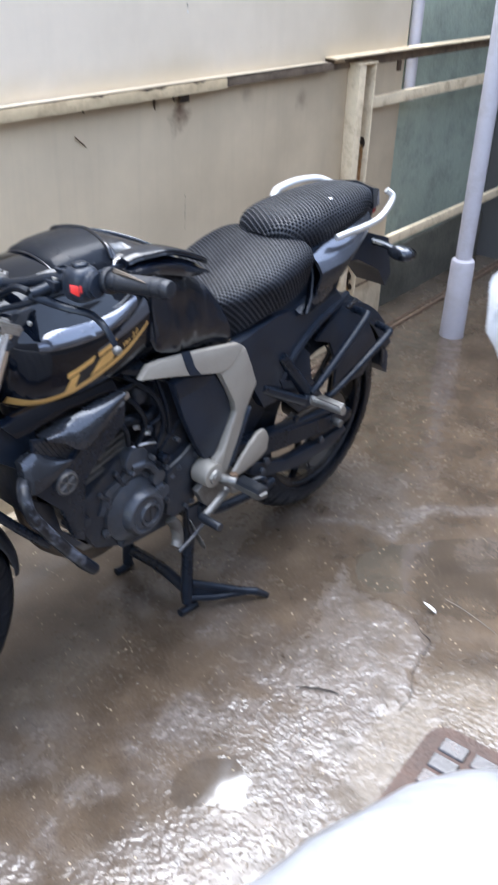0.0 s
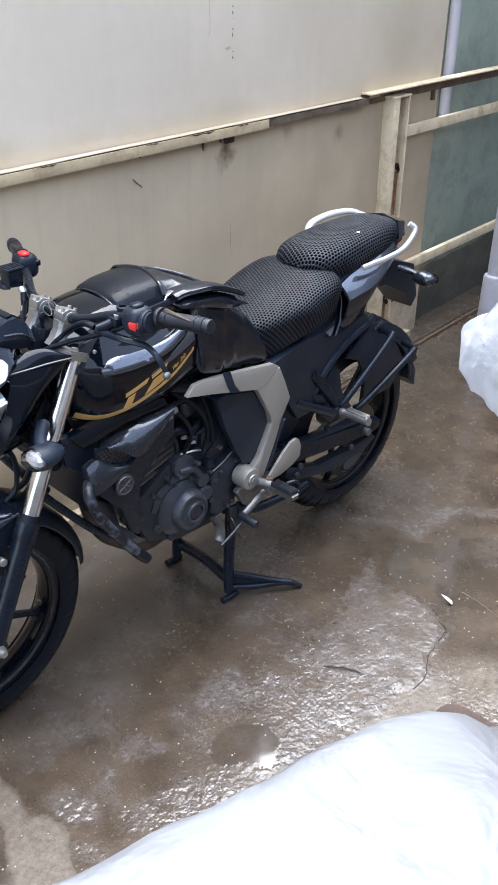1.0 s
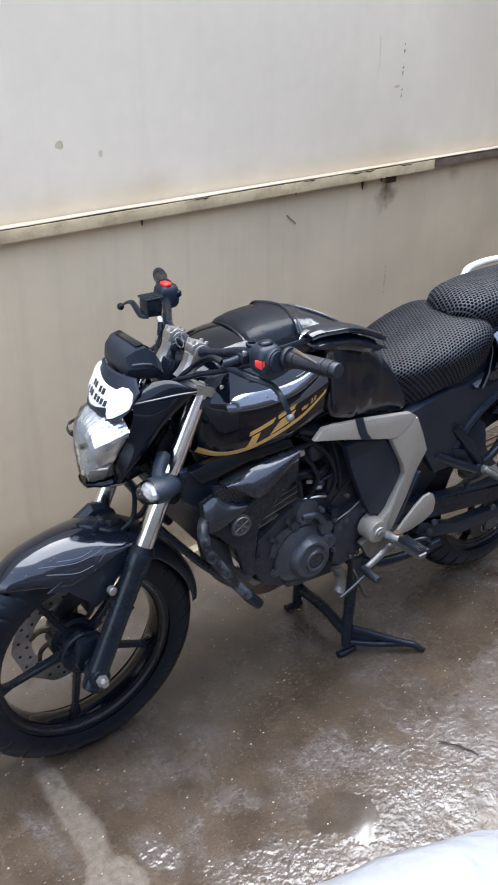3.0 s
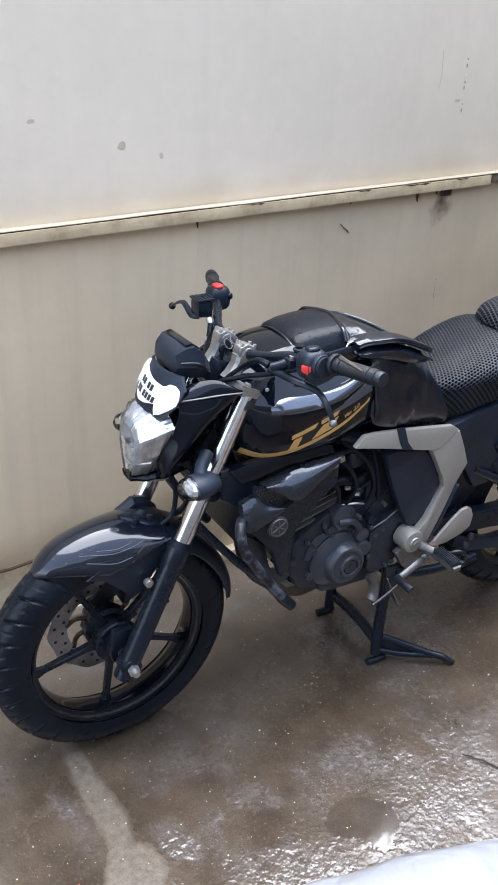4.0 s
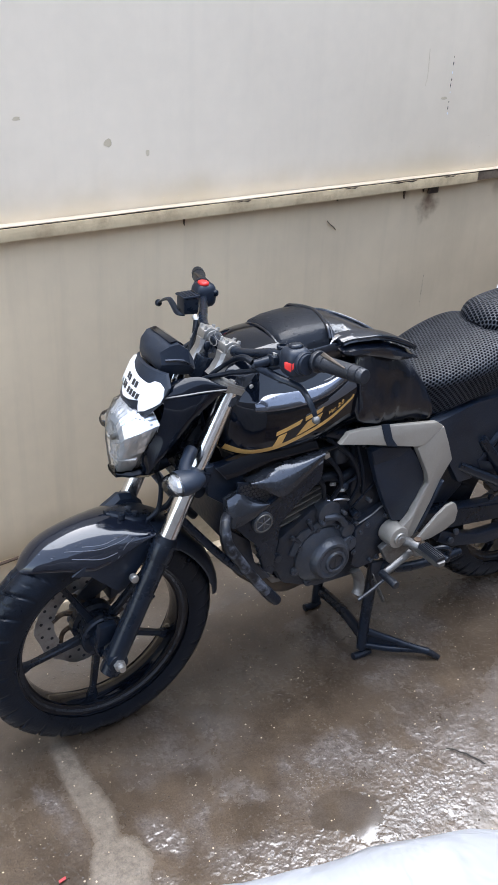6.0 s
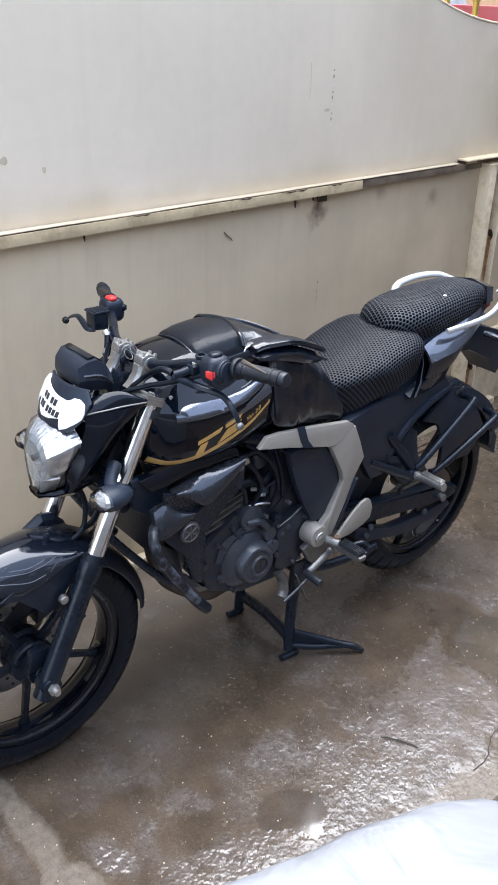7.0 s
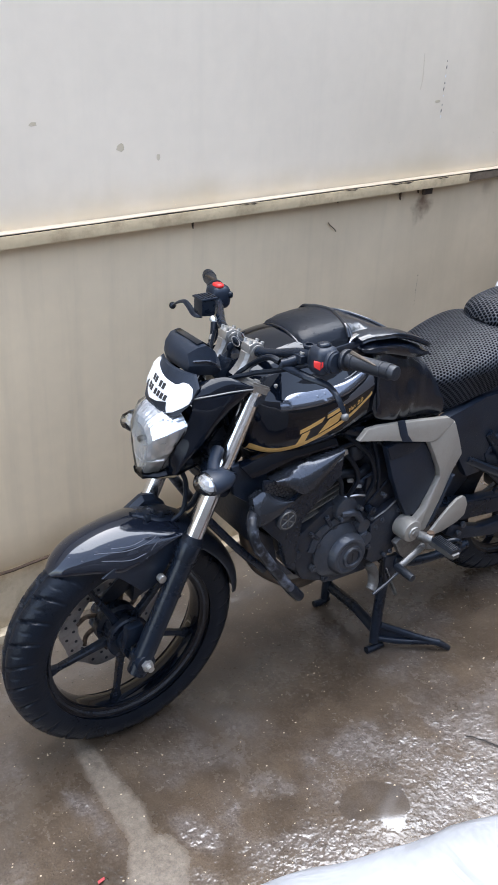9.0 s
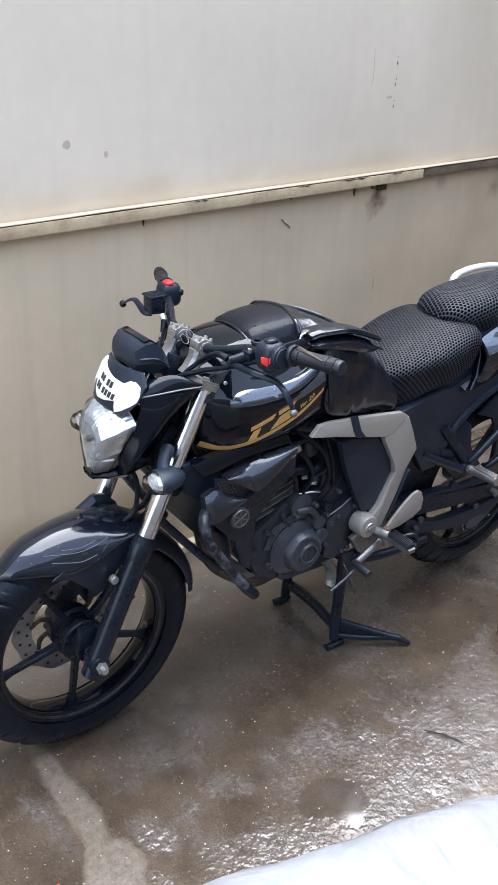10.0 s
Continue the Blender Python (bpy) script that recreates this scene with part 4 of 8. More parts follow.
def lathe_z(prof, seg=28):
    bm = lathe(prof, seg)
    bm.transform(Matrix.Rotation(radians(90), 4, "X"))
    bmesh.ops.recalc_face_normals(bm, faces=bm.faces)
    return bm


make_pole()


def make_cover():
    c = thing("iron_cover", pose(1.252, 0.602, 0.0), "rusty cast-iron drain cover set in the yard", "drain cover", kind="")
    def rounded(x0, x1, y0, y1, r, z):
        out = []
        for cx, cy, a0 in ((x1 - r, y1 - r, 0), (x0 + r, y1 - r, 90), (x0 + r, y0 + r, 180), (x1 - r, y0 + r, 270)):
            out += [Vector((cx + r * math.cos(radians(a0 + k)), cy + r * math.sin(radians(a0 + k)), z)) for k in range(0, 91, 18)]
        return out
    part("frame", loft([rounded(-0.42, 0, -0.42, 0, 0.05, z) if i in (0, 3) else rounded(-0.42 + 0.001, -0.001, -0.421, -0.001, 0.05, z) for i, z in enumerate((-0.01, 0.006, 0.010, 0.0105))]), RUSTIRON, c)
    part("rim", loft([rounded(-0.40, -0.02, -0.40, -0.02, 0.04, z) for z in (0.006, 0.014, 0.015)]), RUSTIRON, c)
    for i in range(7):
        for j in range(5):
            x, y = -0.385 + 0.051 * i, -0.385 + 0.072 * j
            part("stud_plate", prism([(x, 0.012), (x + 0.042, 0.012), (x + 0.042, 0.0195), (x, 0.0195)], y, y + 0.06, 0.003, seg=1), IRON, c)
    return c


make_cover()


def make_covered_bike():
    """A second machine in the yard, wholly under a milky plastic sheet."""
    d, n = Vector((0.94, -0.34, 0)), Vector((0.34, 0.94, 0))
    c = thing("covered_motorcycle", pose(0.02, 0.47, 0), "motorcycle wholly wrapped in a milky white plastic sheet", "motorcycle")
    # seat end: a drape whose far shoulder is the ridge
    bm = bmesh.new()
    loops = []
    ss = np.linspace(-1.0, 0.86, 63)
    for s in ss:
        top = 0.004 * math.sin(9 * s) + float(np.interp(s, (-1.0, 0.05, 0.42, 0.50, 0.56, 0.62, 0.69, 0.78, 0.86), (0.802, 0.808, 0.824, 0.808, 0.768, 0.708, 0.665, 0.70, 0.93)))
        bend = 0.0
        lp = []
        for k in np.linspace(0, 1, 34):
            # from the far hem over the ridge to the near hem
            if k < 0.3:
                u = k / 0.3
                w, z = 0.05 - 0.05 * u ** 2, 0.06 + (top - 0.10) * u
            elif k < 0.4:
                u = (k - 0.3) / 0.1
                w, z = -0.06 * u ** 1.3, top - 0.04 + 0.04 * math.sin(u * math.pi / 2)
            else:
                u = (k - 0.4) / 0.6
                w = -0.06 - 0.44 * math.sin(min(1, u * 1.4) * math.pi / 2)
                z = top - 0.02 * u - (top - 0.08) * max(0, (u - 0.35) / 0.65) ** 1.5
            f = 0.016 * noise.noise((s * 5, w * 7, z * 3)) + 0.008 * noise.noise((s * 14 + 5 * z, w * 13, 2))
            g = 0.010 * noise.noise((s * 8, 3 + z * 2, w * 4))
            lp.append(d * s + n * (w + 0.035 + bend + f * (1 if k < 0.4 else 0.3)) + Vector((0, 0, z + g * (0.3 if 0.25 < k < 0.42 else 1))))
        loops.append(lp)
    inner = [[q + Vector((0, 0, -0.0015)) for q in lp] for lp in loops]
    rings(bm, [a + b[::-1] for a, b in zip(loops, inner)])
    bmesh.ops.recalc_face_normals(bm, faces=bm.faces)
    part("seat_drape", bm, FILM, c, "smooth white plastic over the seat", sharp=1.2)
    # handlebar end: a bag-like fold that hangs to a loose hem
    bm = bmesh.new()
    loops = []
    prof = ((0.318, 1.145, 1.165, 0.010), (0.31, 1.09, 1.18, 0.03), (0.295, 1.06, 1.195, 0.05), (0.27, 1.04, 1.235, 0.07), (0.245, 1.022, 1.27, 0.085), (0.20, 1.0, 1.30, 0.10), (0.10, 0.98, 1.32, 0.11), (-0.1, 0.9, 1.34, 0.12), (-0.35, 0.9, 1.32, 0.12), (-0.5, 0.95, 1.2, 0.05))
    pp = smooth_path([(a, b, e) for a, b, e, _ in prof], 8)
    th = smooth_path([(a, t, 0) for a, _, _, t in prof], 8)
    for q, t in zip(pp, th):
        w, z0, z1 = q
        lp = []
        for a in np.linspace(0, 2 * math.pi, 96, endpoint=False):
            ca, sa = math.cos(a), math.sin(a)
            zz = (z0 + z1) / 2 + (z1 - z0) / 2 * math.copysign(abs(sa) ** 0.8, sa)
            ds = t.y * math.copysign(abs(ca) ** 0.7, ca)
            wr = 0.014 * noise.noise((w * 26, zz * 6, ca * 2)) + 0.010 * (abs(noise.noise((w * 34 + zz * 6, zz * 7, ca))) ** 0.6 - 0.5)
            lp.append(d * (0.760 + t.y + ds + wr) + n * (w + wr * 0.5) + Vector((0, 0, zz + wr * 0.6)))
        loops.append(lp)
    rings(bm, loops)
    bmesh.ops.recalc_face_normals(bm, faces=bm.faces)
    part("handlebar_drape", bm, THINFILM, c, "crumpled clear plastic over the handlebar", sharp=1.2)
    bm = bmesh.new()
    loops = []
    for w in np.linspace(0.24, -0.45, 40):
        lp = []
        for k in np.linspace(0, 1, 16):
            z = 1.06 - (0.205 + 0.02 * math.sin(w * 23)) * k - 0.012 * math.sin(w * 40)
            fl = 0.02 * k * math.sin(w * 55 + 2 * k) + 0.012 * noise.noise((w * 20, z * 6, 1))
            lp.append(d * (0.80 + fl + 0.03 * k) + n * (w + 0.016 * k * (1 if w > 0.1 else 0)) + Vector((0, 0, z)))
        loops.append(lp + [q + d * 0.0015 for q in lp[::-1]])
    rings(bm, loops)
    bmesh.ops.recalc_face_normals(bm, faces=bm.faces)
    part("loose_hem", bm, THINFILM, c, "thin loose plastic flap with a ragged hem", sharp=1.2)
    part("mirror", joined(blob(d * 0.80 + n * 0.19 + Vector((0, 0, 1.36)), (0.02, 0.05, 0.035)), cyl(d * 0.82 + n * 0.16 + Vector((0, 0, 1.2)), d * 0.80 + n * 0.19 + Vector((0, 0, 1.34)), 0.006)), PLASTIC, c, "black mirror poking out of the sheet")
    part("stand_leg", cyl(d * -0.2 + n * -0.2, d * -0.2 + n * -0.2 + Vector((0, 0, 0.5)), 0.02), SATIN, c)
    part("fork", cyl(d * 0.9 + n * -0.15, d * 0.84 + n * -0.12 + Vector((0, 0, 1.15)), 0.03), SATIN, c)
    return c


make_covered_bike()

# unseen wall behind the camera for dark reflections, and the street beyond the gate
tagged(new("wall_behind_camera", mesh_of("wall_behind_camera", box(-7.0, 6.0, -2.3, -2.0, -0.1, 3.0, 0.01), SURROUND)), "unseen dark wall behind the camera, added for dark reflections", "wall", kind="structure")
# unseen wall, added to keep sky light off the gate's right end
tagged(new("side_shade_wall", mesh_of("side_shade_wall", box(4.5, 4.8, -2.0, 2.0, -0.1, 3.4, 0.01), SURROUND)), "unseen dark wall added to shade the right side", "wall", kind="structure")
tagged(new("wall_street", mesh_of("wall_street", box(-8.0, 14.0, 9.0, 9.2, -0.1, 2.6, 0.01), SURROUND)), "plain pale wall across the street", "wall", kind="structure")


# ---- the motorcycle ----
# x runs from the nose (-) to the tail (+), y to its right, z up; on the centre stand
FRONT, REAR = Vector((-0.652, 0, 0.283)), Vector((0.665, 0, 0.320))
RAKE = Vector((math.sin(radians(25)), 0, math.cos(radians(25))))
HEAD = Vector((-0.375, 0, 0.86))
STEER = Matrix.Translation(HEAD) @ Matrix.Rotation(radians(2.0), 4, RAKE) @ Matrix.Translation(-HEAD)
BARS = Matrix.Translation((0.040, 0.0, -0.020)) @ Matrix.Rotation(radians(-0.8), 4, "X") @ Matrix.Translation((-0.345, 0, 0)) @ Matrix.Rotation(radians(-6.0), 4, "Z") @ Matrix.Translation((0.345, 0, 0))
bike = thing("motorcycle", pose(1.125, 1.400, 0, 0, 0, -3.9), "black naked motorcycle with gold tank stripe on its centre stand", "motorcycle")


def steered(bm):
    bm.transform(STEER)
    return bm


def barred(bm):
    bm.transform(BARS)
    return bm


def make_tyre(r, w, groove):
    """A tyre with slanting tread cuts."""
    prof = []
    rim = r - 0.078
    for k in np.linspace(-1, 1, 33):
        a = k * 1.95
        y = w / 2 * math.sin(max(-math.pi / 2, min(math.pi / 2, a))) * (1 if abs(a) < math.pi / 2 else 1 - 0.25 * (abs(a) - math.pi / 2))
        rr = r - 0.55 * w * (1 - math.cos(min(abs(a), math.pi / 2))) ** 1.15 if abs(a) < math.pi / 2 else r - 0.55 * w - (abs(a) - math.pi / 2) * 0.085
        prof.append((max(rr, rim), y))

    def cut(rad, y, ang):
        u = abs(y) / (w / 2)
        ph = (ang * groove / (2 * math.pi) + 0.55 * u ** 1.3 * (1 if y > 0 else 1.0) + (0.5 if y > 0 else 0.0)) % 1.0
        d = 0.0
        if u > 0.12 and rad > r - 0.055:
            d = 0.006 * max(0, 1 - (abs(ph - 0.5) / 0.08) ** 4)
            if 0.5 < u < 0.8:
                d = max(d, 0.003 * max(0, 1 - (abs((ph + 0.5) % 1.0 - 0.5) / 0.05) ** 4))
        if u < 0.06:
            d = 0.003
        rad -= d
        return (rad * math.cos(ang), y, rad * math.sin(ang))

    return lathe(prof, 720, wave=cut)


def spoke(r0, r1, w0, w1, t, angle, lean=0.0):
    """A cast spoke from hub to rim, ribbed on both faces."""
    secs = []
    for k in np.linspace(0, 1, 7):
        rad = r0 + (r1 - r0) * k
        w = w0 + (w1 - w0) * k + (0.008 * max(0, k - 0.85) / 0.15 if k > 0.85 else 0) + (0.006 * (0.2 - k) / 0.2 if k < 0.2 else 0)
        th = t * (1 - 0.25 * k)
        secs.append([(rad, y + lean * k, s) for y, s in ((-th, -w * 0.6), (-th * 0.7, -w), (th * 0.7, -w), (th, -w * 0.6), (th, w * 0.6), (th * 0.7, w), (-th * 0.7, w), (-th, w * 0.6))])
    bm = loft(secs)
    bm.transform(Matrix.Rotation(-radians(angle), 4, "Y"))
    return bm


def wheel(name, centre, r, w, groove, phase, steer, disc_side):
    m = (STEER if steer else Matrix()) @ Matrix.Translation(centre)

    def put(bm):
        bm.transform(m)
        return bm

    rim_r = r - 0.082
    base = part(name, put(lathe([(0.0, -0.055), (0.03, -0.055), (0.034, -0.05), (0.036, -0.02), (0.042, 0.0), (0.036, 0.02), (0.034, 0.05), (0.03, 0.055), (0.0, 0.055)], 36)), SATIN, bike, "black cast alloy wheel")
    part("tyre", put(make_tyre(r, w, groove)), RUBBER, base, "wet black rubber tyre with curved tread cuts")
    h = w * 0.42
    rim = lathe([(rim_r + 0.006, -h), (rim_r + 0.008, -h + 0.004), (rim_r - 0.004, -h + 0.008), (rim_r - 0.010, -h + 0.013), (rim_r - 0.0145, -h + 0.0135), (rim_r - 0.0145, -h + 0.020), (rim_r - 0.0175, -h + 0.0205), (rim_r - 0.0178, -h * 0.45), (rim_r - 0.019, -0.010), (rim_r - 0.019, 0.010), (rim_r - 0.014, h * 0.45), (rim_r - 0.010, h - 0.016), (rim_r - 0.004, h - 0.008), (rim_r + 0.008, h - 0.004), (rim_r + 0.006, h)], 96)
    part("rim", put(rim), GLOSS, base, "glossy black rim")
    part("rim_line", put(lathe([(rim_r - 0.008, -h + 0.010), (rim_r - 0.003, -h + 0.0065), (rim_r - 0.0025, -h + 0.0075), (rim_r - 0.0075, -h + 0.011)], 96, closed=True)), SMOKE, base)
    for k in range(5):
        part("spoke", put(spoke(0.03, rim_r - 0.014, 0.0085, 0.0065, 0.0105, phase + 72 * k)), SATIN, base)
    if disc_side:
        part("hub_flange", put(lathe([(0.034, -0.030), (0.050, -0.030), (0.054, -0.026), (0.054, -0.014), (0.047, -0.008), (0.047, 0.020), (0.056, 0.026), (0.056, 0.048), (0.034, 0.050)], 40)), SATIN, base)
        for k in range(5):
            a = radians(phase + 36 + 72 * k)
            c = Vector((0.046 * math.cos(a), 0, 0.046 * math.sin(a)))
            part("hub_pocket", put(cyl(c + Vector((0, -0.0315, 0)), c + Vector((0, -0.026, 0)), 0.006, seg=6)), ENGDARK, base)
        part("hub_seal", put(lathe([(0.012, -0.070), (0.017, -0.070), (0.018, -0.066), (0.015, -0.063), (0.019, -0.059), (0.022, -0.055), (0.012, -0.055)], 28, closed=True)), DULLALU, base, "steel spacer ring on the axle")
        y = disc_side * 0.062
        bm = bmesh.new()
        n = 90
        ri = 0.088
        loops = []
        for a in np.linspace(0, 2 * math.pi, n, endpoint=False):
            ro = 0.134 + 0.003 * math.cos(a * 10)
            loops.append([(rad * math.cos(a), yy, rad * math.sin(a)) for rad, yy in ((ri, y - 0.0022), (ro, y - 0.0022), (ro, y + 0.0022), (ri, y + 0.0022))])
        rings(bm, [[Vector(q) for q in lp] for lp in loops], loop_back=True)
        bmesh.ops.recalc_face_normals(bm, faces=bm.faces)
        disc = part("brake_disc", put(bm), DISCSTEEL, base, "drilled steel brake disc")
        for k in range(8):
            a = radians(36 + 45 * k + phase)
            part("disc_arm", put(tube([(0.036 * math.cos(a), y * 0.9, 0.036 * math.sin(a)), (0.07 * math.cos(a + 0.2), y, 0.07 * math.sin(a + 0.2)), (0.092 * math.cos(a + 0.45), y, 0.092 * math.sin(a + 0.45))], 0.006, 8, 4)), DARKRUST, disc, "rust-stained disc arm")
        for k in range(20):
            for rad in (0.100, 0.120):
                a = 2 * math.pi * (k + (0.5 if rad > 0.11 else 0)) / 20
                p = Vector((rad * math.cos(a), y, rad * math.sin(a)))
                part("drill_hole", put(cyl(p - Vector((0, 0.0026, 0)), p + Vector((0, 0.0026, 0)), 0.0042, seg=8)), ENGDARK, disc)
    return base


AXLE = FRONT + RAKE * 0.011
wheel("front_wheel", AXLE, 0.294, 0.104, 30, -26, True, 1)
wheel("rear_wheel", REAR, 0.302, 0.140, 30, 50, False, 0)

# --- fork ---
fork_axis = [FRONT + RAKE * k for k in (0.0, 0.31, 0.66)]
for side in (-1, 1):
    off = Vector((0, 0.098 * side, 0))
    a, b, c = [q + off for q in fork_axis]
    leg = joined(tube([a - RAKE * 0.035, a + RAKE * 0.05, b - RAKE * 0.02, b + RAKE * 0.004], 0.024, 18, 4), cyl(b - RAKE * 0.045, b, 0.0275, seg=20, bevel=0.003))
    boss = joined(cyl(a + Vector((0, -0.022, 0)), a + Vector((0, 0.022, 0)), 0.024, seg=20, bevel=0.004))
    for s in (0.15, 0.23):
        boss = joined(boss, cyl(a + RAKE * s + Vector((0.012, 0, 0.004)), a + RAKE * s + Vector((0.034, 0, 0.014)), 0.011, seg=12))
    low = part("fork_slider", steered(joined(leg, boss)), SATIN, bike, "black painted fork slider")
    part("axle_nut", steered(joined(cyl(a + Vector((0, side * 0.02, 0)), a + Vector((0, side * 0.032, 0)), 0.014, seg=6), cyl(a + Vector((0, side * 0.03, 0)), a + Vector((0, side * 0.043, 0)), 0.008, seg=12))), BOLT, low, "steel axle nut")
    part("fender_bolt", steered(cyl(a + RAKE * 0.215 + Vector((-0.036, side * -0.012, 0.010)), a + RAKE * 0.215 + Vector((-0.036, side * 0.004, 0.010)), 0.010, seg=10, bevel=0.003)), BOLT, low)
    part("dust_seal", steered(cyl(b - RAKE * 0.002, b + RAKE * 0.014, 0.0275, 0.0215, seg=20)), RUBBER, low)
    part("fork_tube", steered(cyl(b, c + RAKE * 0.02, 0.0205, seg=24)), CHROME, bike, "shiny chrome fork tube")
    part("fork_cap", steered(joined(cyl(c + RAKE * 0.02, c + RAKE * 0.030, 0.021, seg=24, bevel=0.002), cyl(c + RAKE * 0.03, c + RAKE * 0.038, 0.012, seg=6))), ALU, bike)

top_mid = fork_axis[2] + Vector((0.036, 0, 0))


def clamp_plate(at, th, reach):
    bm = bmesh.new()
    outline = []
    for x, y in ((-0.03, -0.13), (0.02, -0.135), (0.035, -0.10), (0.05, -0.04), (0.055, 0.0), (0.05, 0.04), (0.035, 0.10), (0.02, 0.135), (-0.03, 0.13), (-0.032, 0.07), (-0.012, 0.05), (-0.012, -0.05), (-0.032, -0.07)):
        outline.append(Vector((x, y * reach, 0)))
    lo = [bm.verts.new(q) for q in outline]
    hi = [bm.verts.new(q + Vector((0, 0, th))) for q in outline]
    n = len(lo)
    bm.faces.new(list(reversed(lo)))
    bm.faces.new(hi)
    for i in range(n):
        j = (i + 1) % n
        bm.faces.new((lo[i], lo[j], hi[j], hi[i]))
    bmesh.ops.bevel(bm, geom=list(bm.edges), offset=0.004, segments=2, affect="EDGES", clamp_overlap=True)
    bm.transform(Matrix.Translation(at) @ Matrix.Rotation(radians(25), 4, "Y"))
    return bm


part("triple_clamp", steered(joined(clamp_plate(fork_axis[2] + RAKE * 0.012, 0.022, 0.90), cyl(top_mid - RAKE * 0.02, top_mid + RAKE * 0.045, 0.018, seg=20, bevel=0.003))), ALU, bike, "cast aluminium top clamp")
part("lower_clamp", steered(joined(clamp_plate(fork_axis[2] - RAKE * 0.20, 0.034, 0.98), cyl(top_mid - RAKE * 0.2, top_mid, 0.03, seg=20))), SATIN, bike)
for side in (-1, 1):
    y = side * 0.046
    body = loft([[Vector((x + a * r, y + b * w, z)) for a, b in ((-1, -0.6), (-0.6, -1), (0.6, -1), (1, -0.6), (1, 0.6), (0.6, 1), (-0.6, 1), (-1, 0.6))] for x, z, r, w in ((-0.366, 0.918, 0.024, 0.020), (-0.362, 0.928, 0.018, 0.016), (-0.350, 0.948, 0.016, 0.0155), (-0.340, 0.964, 0.022, 0.0165))])
    cap = prism([(-0.360, 0.962), (-0.318, 0.948), (-0.312, 0.962), (-0.320, 0.978), (-0.340, 0.987), (-0.356, 0.982)], y - 0.0165, y + 0.0165, 0.005)
    rz = part("bar_riser", joined(body, cap), ALU, bike, "cast aluminium handlebar riser")
    part("clamp_ring", joined(cyl((-0.336, y - 0.0185, 0.963), (-0.336, y + 0.0185, 0.963), 0.0165, seg=24, bevel=0.002)), ALU, rz)
    for dx, dz in ((-0.351, 0.985), (-0.322, 0.977)):
        for dy in (-0.010, 0.010):
            part("riser_bolt", cyl((dx, y + dy, dz - 0.005), (dx + 0.003, y + dy, dz + 0.005), 0.0042, seg=8), BOLT, rz)
part("ignition_lock", joined(cyl((-0.392, 0, 0.89), (-0.372, 0, 0.938), 0.019, seg=20, bevel=0.003)), SATIN, bike)
kp = Vector((-0.350, -0.004, 0.975))
for dx, dz, r_ in ((0.010, 0.004, 0.008), (-0.004, -0.004, 0.008)):
    ring_pts = [kp + Vector((dx + r_ * math.cos(a), 0.010 * math.sin(a), dz + r_ * math.sin(a))) for a in np.linspace(0, 2 * math.pi, 18)]
    part("key_ring", tube(ring_pts, 0.0008, 6, 1, smooth=False), DULLALU, bike, "steel key ring")
part("key", joined(box(kp.x - 0.024, kp.x - 0.016, kp.y - 0.002, kp.y + 0.002, kp.z - 0.042, kp.z - 0.018, 0.001), blob(kp + Vector((-0.018, 0, -0.014)), (0.009, 0.005, 0.012), 12)), SATIN, bike, "black-headed ignition key")

# --- handlebar, grips, levers ---
BAR = smooth_path([(-0.195, 0.36, 0.988), (-0.228, 0.285, 0.989), (-0.248, 0.240, 0.982), (-0.280, 0.18, 0.968), (-0.311, 0.12, 0.963), (-0.327, 0.06, 0.962), (-0.334, 0.0, 0.962), (-0.335, -0.06, 0.964), (-0.327, -0.12, 0.978), (-0.313, -0.17, 0.995), (-0.300, -0.22, 1.005), (-0.279, -0.285, 1.014), (-0.262, -0.36, 1.022)], 6)
part("handlebar", tube(BAR, 0.0112, 14, 1, smooth=False), SATIN, bike, "black tubular handlebar")


